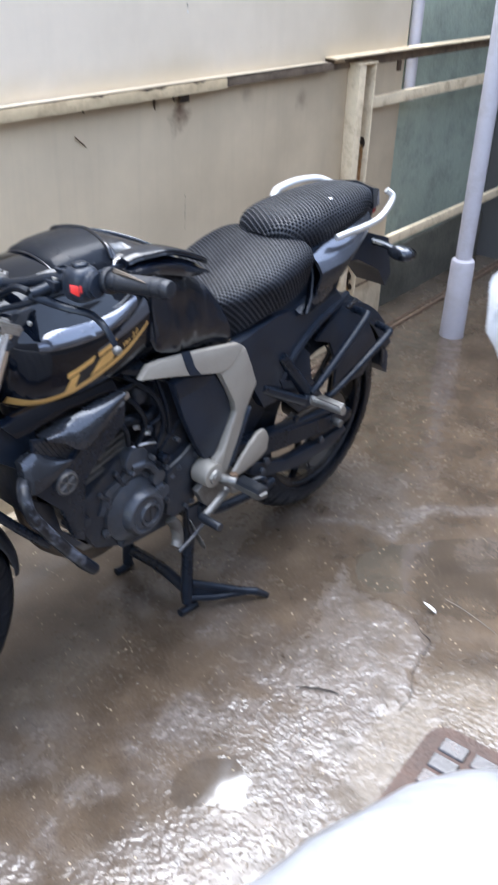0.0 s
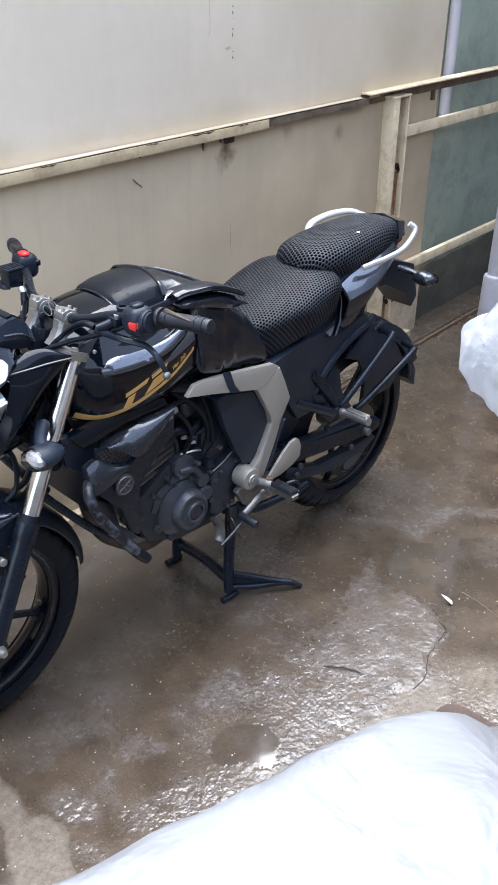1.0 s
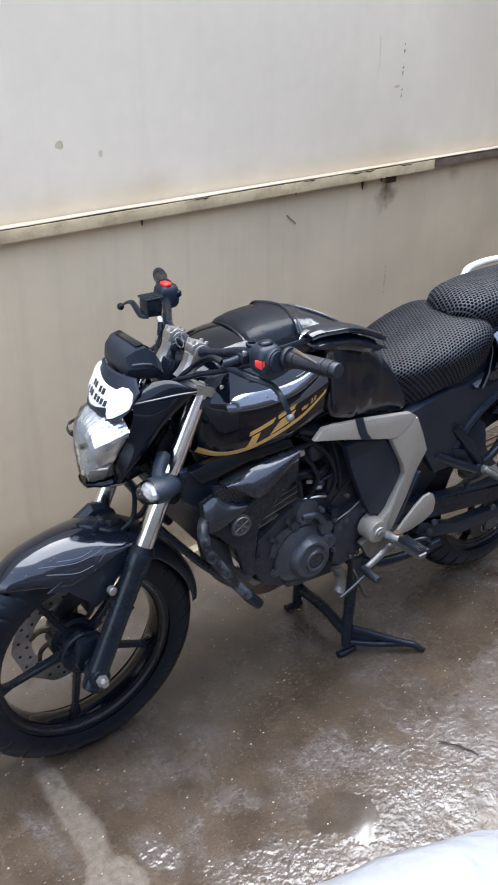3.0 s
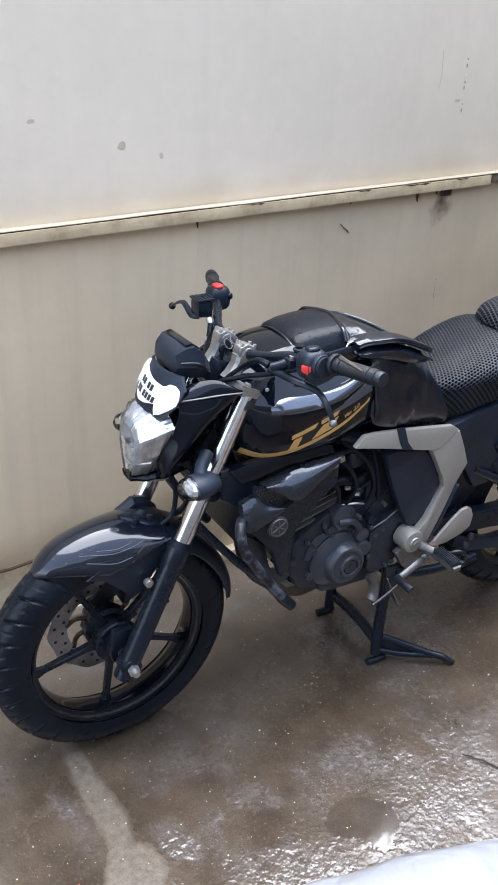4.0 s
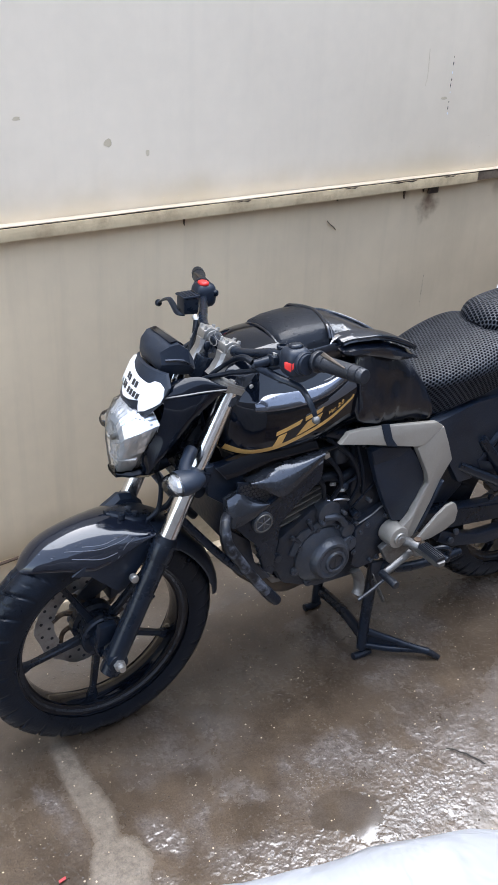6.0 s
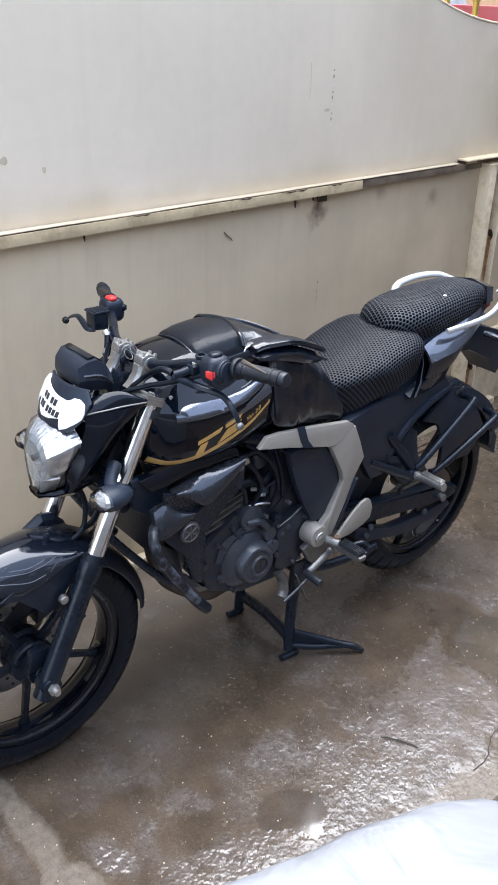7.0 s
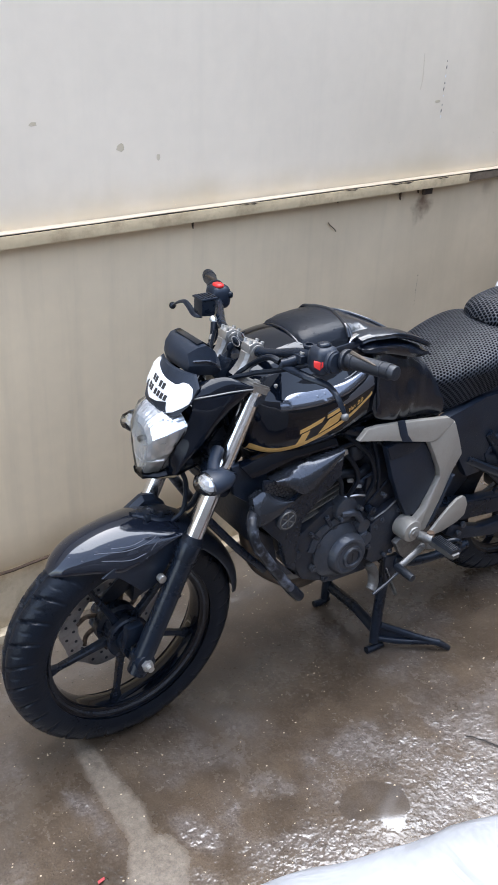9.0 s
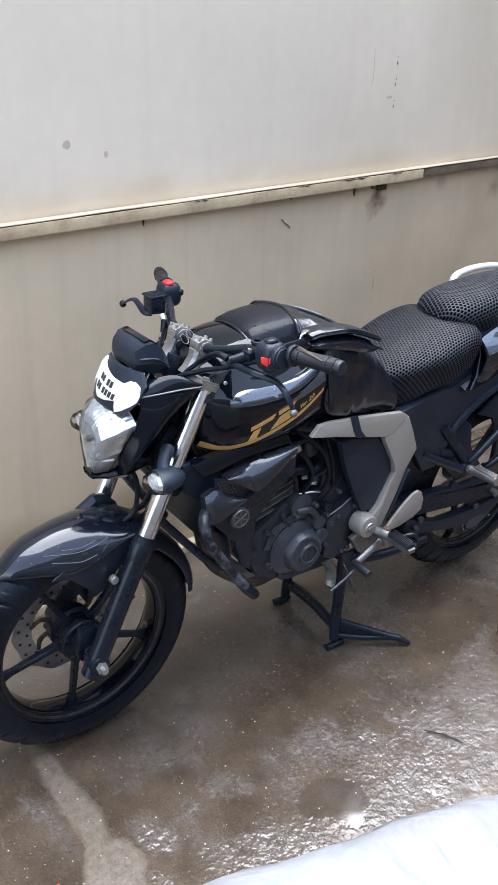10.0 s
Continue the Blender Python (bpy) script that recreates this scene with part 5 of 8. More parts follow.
def grip_side(s, a, b, c):
    """Grip from a to b and its switch block at c."""
    a, b, c = Vector(a), Vector(b), Vector(c)
    out = (b - a).normalized()
    body = joined(tube([a, a + out * 0.01, b - out * 0.012, b], (0.0150, 0.0162), 20, 6), cyl(a - out * 0.004, a + out * 0.006, 0.022, seg=20, bevel=0.002), cyl(b - out * 0.004, b + out * 0.014, 0.0152, 0.014, seg=18, bevel=0.003))
    g = part("grip", body, GRIP, bike, "ribbed black rubber grip")
    w = out.cross(Vector((0, 0, 1))).normalized()
    u = w.cross(out)
    for k in (0, 6):
        p = a + out * (0.02 + 0.012 * k)
        ringp = [p + (w * math.cos(t) + u * math.sin(t)) * 0.0165 for t in np.linspace(0, 2 * math.pi, 16)]
        part("grip_rib", tube(ringp, 0.0012, 6, 1, smooth=False), GRIP, g)
    part("grip_flash", tube([a + out * 0.012 + u * 0.0172, a + out * 0.045 + u * 0.016 - w * s * 0.008, a + out * 0.085 + u * 0.0105 - w * s * 0.014], (0.0055, 0.0012), 6, 5, flat=0.5), EXHAUST, g, "worn copper-brown flash")
    sw = joined(blob(c, (0.027, 0.027, 0.030), 24, 3.4), cyl(c + out * 0.020, c + out * 0.032, 0.0235, seg=20, bevel=0.003), cyl(c + out * 0.032, c + out * 0.038, 0.0205, seg=20))
    swp = part("switch_block", sw, PLASTIC, bike, "black switch housing")
    if s < 0:
        bm = prism([(-0.011, 0.007), (0.009, 0.009), (0.011, 0.0), (0.003, -0.011), (-0.010, -0.005)], -0.008, 0.006, 0.002)
        bm.transform(Matrix.Translation(c + Vector((-0.019, -0.013, -0.002))) @ Matrix.Rotation(radians(-48), 4, "Z"))
        part("red_button", bm, RED, swp, "small red switch")
        part("top_button", blob(c + Vector((0.0, 0.0, 0.030)), (0.014, 0.012, 0.006), 12, 4), SATIN, swp)
        for k in range(3):
            part("switch_mark", box(c.x - 0.010 + 0.007 * k, c.x - 0.006 + 0.007 * k, c.y - 0.0275, c.y - 0.0255, c.z + 0.015, c.z + 0.018, 0.0), GREYDECAL, swp)
    else:
        part("red_button", blob(c + Vector((-0.004, -0.006, 0.030)), (0.012, 0.016, 0.006), 12, 3), RED, swp, "small red switch")
        part("top_button", blob(c + Vector((0.020, -0.020, 0.006)), (0.008, 0.008, 0.008), 12, 4), SATIN, swp)


grip_side(-1, (-0.278, -0.285, 1.014), (-0.261, -0.394, 1.025), (-0.304, -0.245, 1.006))
grip_side(1, (-0.227, 0.285, 0.990), (-0.182, 0.392, 0.988), (-0.243, 0.247, 0.984))
# clutch side: bar clamp, mirror boss, lever with its rubber boot
pc = part("lever_perch", joined(prism([(-0.330, 0.984), (-0.296, 0.980), (-0.294, 0.998), (-0.328, 1.002)], -0.205, -0.180, 0.004), tube([(-0.318, -0.186, 0.990), (-0.336, -0.180, 0.984), (-0.352, -0.172, 0.980)], (0.011, 0.009), 12, 4)), SATIN, bike, "black clutch lever perch")
part("perch_bolt", cyl((-0.316, -0.194, 1.000), (-0.316, -0.194, 1.006), 0.006, seg=8), BOLT, pc)
bm = lathe_z([(0.0, 0.0), (0.010, 0.0), (0.011, 0.018), (0.0125, 0.020), (0.0125, 0.024), (0.008, 0.025), (0.007, 0.012), (0.0, 0.012)], 18)
bm.transform(Matrix.Translation((-0.299, -0.192, 0.994)))
part("mirror_mount", bm, SATIN, pc, "empty mirror boss")
lv = part("clutch_lever", tube([(-0.352, -0.168, 0.979), (-0.338, -0.185, 0.970), (-0.318, -0.205, 0.959), (-0.304, -0.235, 0.955), (-0.297, -0.262, 0.952), (-0.298, -0.290, 0.941), (-0.294, -0.305, 0.920), (-0.291, -0.310, 0.906)], (0.0095, 0.0045), 12, 6, flat=0.6), SATIN, bike, "black metal lever with a ball end")
part("ball_end", blob((-0.291, -0.311, 0.903), (0.0085, 0.0085, 0.0085), 16), DULLALU, lv)
part("cable_boot", tube([(-0.372, -0.085, 0.948), (-0.364, -0.115, 0.971), (-0.358, -0.142, 0.984), (-0.351, -0.165, 0.981)], (0.0055, 0.0075), 10, 5), RUBBER, lv)
# brake side: fluid box, lever
res = part("fluid_reservoir", prism([(-0.334, 0.968), (-0.296, 0.964), (-0.294, 1.004), (-0.334, 1.006)], 0.172, 0.212, 0.006), SATIN, bike, "black brake fluid reservoir")
part("reservoir_lid", box(-0.336, -0.292, 0.170, 0.214, 1.006, 1.011, 0.002), PLASTIC, res)
for k in range(5):
    part("lid_rib", box(-0.332 + 0.0085 * k, -0.328 + 0.0085 * k, 0.174, 0.210, 1.0108, 1.0125, 0.0004), SATIN, res)
part("hose_boot", tube([(-0.306, 0.160, 0.953), (-0.318, 0.146, 0.934), (-0.334, 0.130, 0.916)], (0.0095, 0.0065), 12, 4), RUBBER, res, "ribbed rubber hose boot")
part("hose_collar", tube([(-0.322, 0.142, 0.929), (-0.330, 0.134, 0.921)], 0.0085, 12, smooth=False), ALU, res)
part("banjo_bolt", cyl((-0.308, 0.172, 0.964), (-0.304, 0.156, 0.950), 0.008, seg=12, bevel=0.002), BOLT, res)
lv = part("brake_lever", tube([(-0.322, 0.19, 0.966), (-0.334, 0.205, 0.966), (-0.330, 0.24, 0.975), (-0.324, 0.27, 0.976), (-0.323, 0.30, 0.966), (-0.324, 0.325, 0.951)], (0.0085, 0.005), 12, 6, flat=0.6), SATIN, bike, "black metal lever with a ball end")
part("ball_end", blob((-0.324, 0.330, 0.948), (0.009, 0.009, 0.009), 16), SATIN, lv)
# cables
part("brake_hose", tube([(-0.505, -0.040, 0.735), (-0.513, -0.045, 0.714), (-0.504, -0.045, 0.687), (-0.502, -0.045, 0.655), (-0.510, -0.045, 0.612), (-0.532, -0.040, 0.590), (-0.548, -0.030, 0.578)], 0.0058, 8, 6), RUBBER, bike, "black brake hose looped below the headlamp")
for pts, r in (([(-0.372, -0.085, 0.948), (-0.392, -0.062, 0.918), (-0.410, -0.045, 0.87), (-0.40, -0.05, 0.80)], 0.005),
               ([(-0.310, -0.215, 0.985), (-0.345, -0.15, 0.955), (-0.375, -0.10, 0.935), (-0.41, -0.05, 0.90), (-0.37, -0.03, 0.80)], 0.0055),
               ([(-0.304, 0.156, 0.950), (-0.325, 0.13, 0.925), (-0.40, 0.08, 0.915), (-0.44, 0.05, 0.86), (-0.46, 0.08, 0.70), (-0.505, 0.09, 0.60), (-0.56, 0.08, 0.50)], 0.0055),
               ([(-0.270, 0.20, 0.95), (-0.335, 0.12, 0.935), (-0.38, 0.06, 0.915), (-0.38, 0.04, 0.84)], 0.005)):
    part("cable", tube(pts, r, 8, 8), RUBBER, bike, "black control cable")
for pts, r in (([(-0.47, -0.03, 0.80), (-0.46, -0.03, 0.70), (-0.50, -0.035, 0.62), (-0.53, -0.03, 0.60)], 0.007), ([(-0.45, 0.0, 0.80), (-0.44, -0.01, 0.68), (-0.49, -0.02, 0.585), (-0.54, -0.02, 0.57)], 0.006)):
    part("brake_hose", barred(tube(pts, r, 8, 8)), RUBBER, bike, "black hose beside the fork")

# --- front fender and caliper ---
def arc_shell(centre, r, a0, a1, half_w, drop, thick, steps=28, taper=None, squash=1.0):
    """A curved mudguard: an arched strip round a wheel."""
    secs = []
    for k in np.linspace(0, 1, steps):
        a = radians(a0 + (a1 - a0) * k)
        hw = half_w * (taper(k) if taper else 1.0)
        outer, inner = [], []
        for j in np.linspace(-1, 1, 13):
            rad = r - drop * abs(j) ** 2.4 * (taper(k) if taper else 1.0)
            y = hw * math.sin(j * math.pi / 2 * 0.97)
            outer.append(Vector((centre[0] + rad * math.cos(a), y, centre[2] + rad * math.sin(a) * squash)))
            inner.append(Vector((centre[0] + (rad - thick) * math.cos(a), y * 0.97, centre[2] + (rad - thick) * math.sin(a) * squash)))
        secs.append(outer + inner[::-1])
    return loft(secs)


FENDER_R = 0.320


def fender_at(ang, j, lift=0.0):
    """A place on the front fender: ang round the wheel in degrees, j across (-1..1)."""
    drop = float(np.interp(ang, (66, 71, 77, 83, 90, 98, 106, 114, 120, 126), (0.010, 0.020, 0.040, 0.060, 0.074, 0.080, 0.068, 0.048, 0.030, 0.014)))
    hw = float(np.interp(ang, (66, 71, 85, 98, 108, 116, 122, 126), (0.086, 0.088, 0.087, 0.082, 0.072, 0.056, 0.038, 0.018)))
    rad = FENDER_R + lift - drop * abs(j) ** 1.7 - 0.016 * max(0.0, (ang - 110) / 16) ** 2
    a = radians(ang)
    return Vector((AXLE.x + rad * math.cos(a), (hw + lift) * math.sin(j * math.pi / 2 * 0.97), AXLE.z + rad * math.sin(a)))


secs = []
for ang in np.linspace(126, 69, 46):
    outer = [fender_at(ang, j) for j in np.linspace(-1, 1, 31)]
    inner = [fender_at(ang, j, -0.004) for j in np.linspace(-1, 1, 31)]
    secs.append(outer + inner[::-1])
fender = part("front_fender", steered(loft(secs)), FENDERPAINT, bike, "wet dark metallic front fender with pale sky gloss", sharp=0.9)
part("fender_rear", steered(arc_shell(AXLE, 0.318, 71, 52, 0.080, 0.040, 0.004, 12)), PLASTIC, fender, "matt black rear half of the fender")
part("rear_flap", steered(arc_shell(AXLE, 0.313, 56, 2, 0.066, 0.036, 0.004, 24, lambda k: 1.0 - 0.55 * k ** 3)), PLASTIC, fender, "matt black rear mudflap")
for s in (-1, 1):
    # stay that carries the fender on the fork leg
    at = lambda a, r_: (AXLE.x + r_ * math.cos(radians(a)), AXLE.z + r_ * math.sin(radians(a)))
    part("fender_stay", steered(prism([at(66, 0.302), at(70, 0.22), at(74, 0.178), at(83, 0.160), at(88, 0.170), at(101, 0.225), at(110, 0.250), at(100, 0.262), at(88, 0.272), at(76, 0.292)], s * 0.070, s * 0.077, 0.003)), PLASTIC, fender, "matt black fender stay")
# shroud on the far fork leg and the black pad that fixes the fender's crown
part("fork_shroud", steered(loft([[Vector((x, y, z)) for y, z in ((0.030, z0), (0.036, z1 - 0.010), (0.048, z1), (0.062, z1 - 0.004), (0.072, z0))] for x, z0, z1 in ((-0.640, 0.560, 0.576), (-0.605, 0.560, 0.596), (-0.565, 0.555, 0.620), (-0.535, 0.545, 0.614), (-0.508, 0.530, 0.585))])), PLASTIC, fender, "black shroud beside the fork leg", sharp=0.5)
pad = []
for ang in np.linspace(85, 66, 16):
    k = 0.08 + 0.26 * min(1.0, (85 - ang) / 10)
    pad.append([fender_at(ang, j, 0.005 - 0.006 * (abs(j) / k) ** 4) for j in np.linspace(-k, k, 13)] + [fender_at(ang, j, -0.003) for j in np.linspace(k, -k, 13)])
part("crown_pad", steered(loft(pad)), SATIN, fender, "matt black pad on the fender's crown")
for ang, j in ((80, -0.22), (74, -0.20)):
    c = fender_at(ang, j, 0.0)
    part("shroud_bolt", steered(cyl(c, c + Vector((0, 0, 0.014)), 0.0075, seg=10, bevel=0.002)), SATIN, fender)
# swept pale decal lines
for line in (((116, -0.30), (106, -0.52), (94, -0.66), (84, -0.66), (80, -0.60), (86, -0.56)), ((113, -0.55), (104, -0.72), (94, -0.84), (86, -0.86)), ((100, -0.52), (92, -0.60), (85, -0.58)), ((86, -0.98), (82, -0.80), (78, -0.72))):
    part("fender_decal", steered(tube([fender_at(a, j, -0.0004) for a, j in line], 0.0013, 6, 6)), GREYDECAL, fender)
cal = part("brake_caliper", steered(joined(prism([(-0.60, 0.33), (-0.53, 0.36), (-0.52, 0.43), (-0.56, 0.45), (-0.59, 0.42)], 0.04, 0.09, 0.008), prism([(-0.66, 0.33), (-0.60, 0.36), (-0.57, 0.41), (-0.60, 0.43), (-0.68, 0.36)], 0.055, 0.075, 0.004))), ENGDARK, bike, "dark brake caliper")
part("hub_drive", steered(joined(cyl((AXLE.x, -0.068, AXLE.z), (AXLE.x, -0.045, AXLE.z), 0.034, seg=20, bevel=0.004), prism([(FRONT.x - 0.03, FRONT.z + 0.02), (FRONT.x + 0.02, FRONT.z + 0.03), (FRONT.x + 0.02, FRONT.z + 0.075), (FRONT.x - 0.02, FRONT.z + 0.075)], -0.072, -0.05, 0.004))), SATIN, bike, "black speedometer drive on the hub")

# --- headlamp, cowl, dials ---
def head_section(x, hw, zt, zb, zw, shoulder=0.75):
    """One slice of the headlamp shell: widest at height zw."""
    return [Vector((x, hw * u, z)) for u, z in ((0, zt), (0.45, zt - 0.004), (shoulder, zt - 0.016), (1.0, zw), (0.78, (zw + zb) / 2), (0.44, zb + 0.006), (0, zb), (-0.44, zb + 0.006), (-0.78, (zw + zb) / 2), (-1.0, zw), (-shoulder, zt - 0.016), (-0.45, zt - 0.004))]


def lamped(bm):
    """Headlamp parts, hung a little low and close to the fork."""
    for v in bm.verts:
        k = max(0.0, min(1.0, (0.92 - v.co.z) / 0.2))
        v.co.y *= 1 - 0.24 * k
        v.co += Vector((0.036 * max(0.0, min(1.0, (-0.38 - v.co.x) / 0.1)), 0, -0.006 - 0.026 * k))
    bm.transform(STEER)
    return bm


def patch(front, rear, bulge, thick, n=12):
    """A bowed panel between two edges."""
    a, b = smooth_path(front, 5), smooth_path(rear, 5)
    bulge, thick = Vector(bulge), Vector(thick)
    loops = []
    for p, q in zip(a, b):
        lp = [p.lerp(q, k) + bulge * math.sin(math.pi * k) for k in np.linspace(0, 1, n)]
        loops.append(lp + [v + thick for v in lp[::-1]])
    bm = bmesh.new()
    rings(bm, loops)
    bmesh.ops.recalc_face_normals(bm, faces=bm.faces)
    return bm


lamp = part("headlamp", lamped(loft([head_section(-0.546, 0.086, 0.888, 0.745, 0.852), head_section(-0.535, 0.090, 0.893, 0.745, 0.855), head_section(-0.50, 0.094, 0.895, 0.752, 0.86), head_section(-0.45, 0.088, 0.895, 0.79, 0.86), head_section(-0.43, 0.07, 0.89, 0.81, 0.86)])), GLOSS, bike, "angular clear headlamp in a black shell")
# faceted mirror that fills the shell just behind the glass
lens_rows = ((-0.565, 0.094, 0.890, 0.745, 0.858), (-0.598, 0.084, 0.884, 0.738, 0.846), (-0.622, 0.060, 0.868, 0.735, 0.83), (-0.634, 0.036, 0.842, 0.738, 0.805))
rq = random.Random(6)
ring_n = []
for x in np.linspace(-0.560, -0.629, 13):
    hw, zt, zb, zw = [float(np.interp(-x, [-r_[0] for r_ in lens_rows], [r_[k] for r_ in lens_rows])) for k in (1, 2, 3, 4)]
    sec = head_section(x, hw - 0.005, zt - 0.004, zb + 0.004, zw)
    dense = []
    for a, b in zip(sec, sec[1:] + sec[:1]):
        dense += [a.lerp(b, k / 5) for k in range(5)]
    ring_n.append(dense)
centre = sum(ring_n[-1], Vector()) / len(ring_n[-1])
ring_n += [[q.lerp(centre, k) + Vector((0.004 * k, 0, 0)) for q in ring_n[-1]] for k in (0.3, 0.6, 0.85)]
ribs = [rq.uniform(-1, 1) for _ in range(23)]
for i, lp in enumerate(ring_n):
    for k, q in enumerate(lp):
        amp = 0.0004 if i < 1 else 0.0018
        q += (centre - q).normalized() * amp * (0.25 * rq.uniform(-1, 1) + ribs[(k + 2 * i) % len(ribs)])
bm = loft(ring_n)
part("reflector", lamped(bm), REFLECTOR, lamp, "bright faceted reflector", sharp=0.01)
for z0 in (0.775, 0.812):
    part("reflector_step", lamped(tube([(-0.603, -0.070, z0 + 0.012), (-0.628, -0.030, z0), (-0.632, 0.0, z0 - 0.002), (-0.628, 0.030, z0), (-0.603, 0.070, z0 + 0.012)], 0.0018, 6, 5)), REFLECTOR, lamp)
part("bulb", lamped(joined(cyl((-0.622, 0, 0.815), (-0.634, 0, 0.815), 0.006, seg=14, bevel=0.002))), DULLALU, lamp)
lens = loft([head_section(-0.565, 0.094, 0.890, 0.745, 0.858), head_section(-0.598, 0.084, 0.884, 0.738, 0.846), head_section(-0.622, 0.060, 0.868, 0.735, 0.83), head_section(-0.634, 0.036, 0.842, 0.738, 0.805)])
part("lens", lamped(lens), LENSGLASS, lamp, "clear angular lamp glass", sharp=0.25)
part("chin", lamped(loft([head_section(-0.634, 0.030, 0.752, 0.734, 0.745), head_section(-0.61, 0.056, 0.756, 0.728, 0.746), head_section(-0.57, 0.074, 0.758, 0.722, 0.745), head_section(-0.52, 0.08, 0.768, 0.742, 0.758)])), COWLPAINT, lamp)
for s in (-1, 1):
    fore = [(-0.511, s * 0.087, 0.902), (-0.516, s * 0.091, 0.868), (-0.532, s * 0.077, 0.815), (-0.548, s * 0.058, 0.767), (-0.548, s * 0.050, 0.722)]
    aft = [(-0.387, s * 0.125, 0.912), (-0.424, s * 0.120, 0.884), (-0.464, s * 0.113, 0.846), (-0.510, s * 0.099, 0.784), (-0.540, s * 0.068, 0.726)]
    w = part("cowl_wing", patch(fore, aft, (0, s * 0.012, 0), (0.002, -s * 0.006, 0)), COWLPAINT, lamp, "glossy black cowl wing", sharp=0.9)
    crease = [(-0.511, s * 0.088, 0.902), (-0.47, s * 0.105, 0.908), (-0.43, s * 0.117, 0.912), (-0.387, s * 0.126, 0.912)]
    part("wing_crease", tube(crease, 0.0022, 6, 5), DULLALU, w)
    part("wing_top", patch([(-0.491, s * 0.064, 0.922), (-0.467, s * 0.080, 0.934), (-0.431, s * 0.100, 0.938), (-0.388, s * 0.122, 0.917)], crease, (0, s * 0.003, 0.004), (0.0, -s * 0.002, -0.006), 8), COWLPAINT, lamp, sharp=0.9)
# small visor that carries the white number sticker
vis = [[Vector((x + 0.036 * (y / 0.085) ** 2, y, z)) for y in np.linspace(-w, w, 13)] for x, z, w in ((-0.566, 0.866, 0.058), (-0.557, 0.893, 0.074), (-0.540, 0.925, 0.076), (-0.523, 0.948, 0.058))]
bm = bmesh.new()
rings(bm, [lp + [q + Vector((0.006, 0, 0.002)) for q in lp[::-1]] for lp in vis])
bmesh.ops.recalc_face_normals(bm, faces=bm.faces)
bm.transform(Matrix.Translation((0.004, -0.004, 0)) @ Matrix.Diagonal((1, 1.12, 1, 1)))
visor = part("visor", steered(bm), PLASTIC, bike, "black fly screen above the headlamp")


def on_visor(u, v, off):
    """A place on the visor: u across (-1..1), v up (0..1)."""
    rows = ((-0.566, 0.866, 0.058), (-0.557, 0.893, 0.074), (-0.540, 0.925, 0.076), (-0.523, 0.948, 0.058))
    k = min(2, int(v * 3))
    t = v * 3 - k
    x, z, w = [rows[k][i] * (1 - t) + rows[k + 1][i] * t for i in range(3)]
    y = u * w
    return Vector((x + 0.004 + 0.036 * (y / 0.085) ** 2 - off, y * 1.12 - 0.004, z + off * 0.3))


def visor_patch(rows, off):
    """A sticker on the visor; rows of (v, u from, u to)."""
    bm = bmesh.new()
    loops = []
    for v, u0, u1 in rows:
        lp = [on_visor(u, v, off) for u in np.linspace(u0, u1, 11)]
        loops.append(lp + [q + Vector((off * 0.8, 0, 0)) for q in lp[::-1]])
    rings(bm, loops)
    bmesh.ops.recalc_face_normals(bm, faces=bm.faces)
    return bm


def visor_columns(cols, off):
    """A sticker with a cut outline; columns of (u, v from, v to)."""
    bm = bmesh.new()
    us, lo, hi = zip(*cols)
    loops = []
    for u in sorted(set(list(us) + list(np.linspace(us[0], us[-1], 40)))):
        v0, v1 = np.interp(u, us, lo), np.interp(u, us, hi)
        lp = [on_visor(u, v, off) for v in np.linspace(v0, v1, 10)]
        loops.append(lp + [q + Vector((off * 0.8, 0, 0)) for q in lp[::-1]])
    rings(bm, loops)
    bmesh.ops.recalc_face_normals(bm, faces=bm.faces)
    return bm


part("sticker", steered(visor_columns([(-1.0, 0.36, 0.48), (-0.93, 0.22, 0.64), (-0.82, 0.08, 0.76), (-0.66, 0.02, 0.76), (-0.54, 0.14, 0.68), (-0.46, 0.28, 0.66), (-0.1, 0.19, 0.70), (0.3, 0.15, 0.78), (0.48, 0.22, 0.82), (0.62, 0.46, 0.85), (0.72, 0.40, 0.94), (0.86, 0.26, 0.98), (0.98, 0.36, 0.9)], 0.003)), WHITE, visor, "white cut number sticker, letters as dark bars")
for v, spans in ((0.57, ((-0.22, -0.12), (-0.08, 0.02), (0.16, 0.26), (0.30, 0.40))), (0.38, ((-0.42, -0.32), (-0.28, -0.18), (-0.14, -0.04), (0.0, 0.10), (0.22, 0.32), (0.36, 0.46)))):
    for a, b in spans:
        part("text_bar", steered(visor_patch([(v - 0.06 + 0.08 * a, a, b), (v + 0.06 + 0.08 * a, a, b)], 0.0042)), INK, visor)
dial = loft([[(x, y, z) for y, z in ((-w * 0.8, z0), (w * 0.8, z0), (w, z0 * 0.6 + z1 * 0.4), (w * 0.86, z1), (0, z1 + 0.003), (-w * 0.86, z1), (-w, z0 * 0.6 + z1 * 0.4))] for x, w, z0, z1 in ((-0.508, 0.035, 0.955, 0.970), (-0.500, 0.054, 0.944, 0.985), (-0.482, 0.065, 0.937, 0.998), (-0.462, 0.069, 0.933, 1.001), (-0.442, 0.070, 0.930, 0.985), (-0.428, 0.064, 0.928, 0.962), (-0.422, 0.05, 0.930, 0.948))])
dials = part("dial_pod", dial, PLASTIC, bike, "black instrument pod", sharp=0.5)
part("dial_band", tube([(-0.495, -0.061, 0.972), (-0.462, -0.0705, 0.970), (-0.434, -0.068, 0.950)], 0.003, 6, 4), SMOKE, dials)
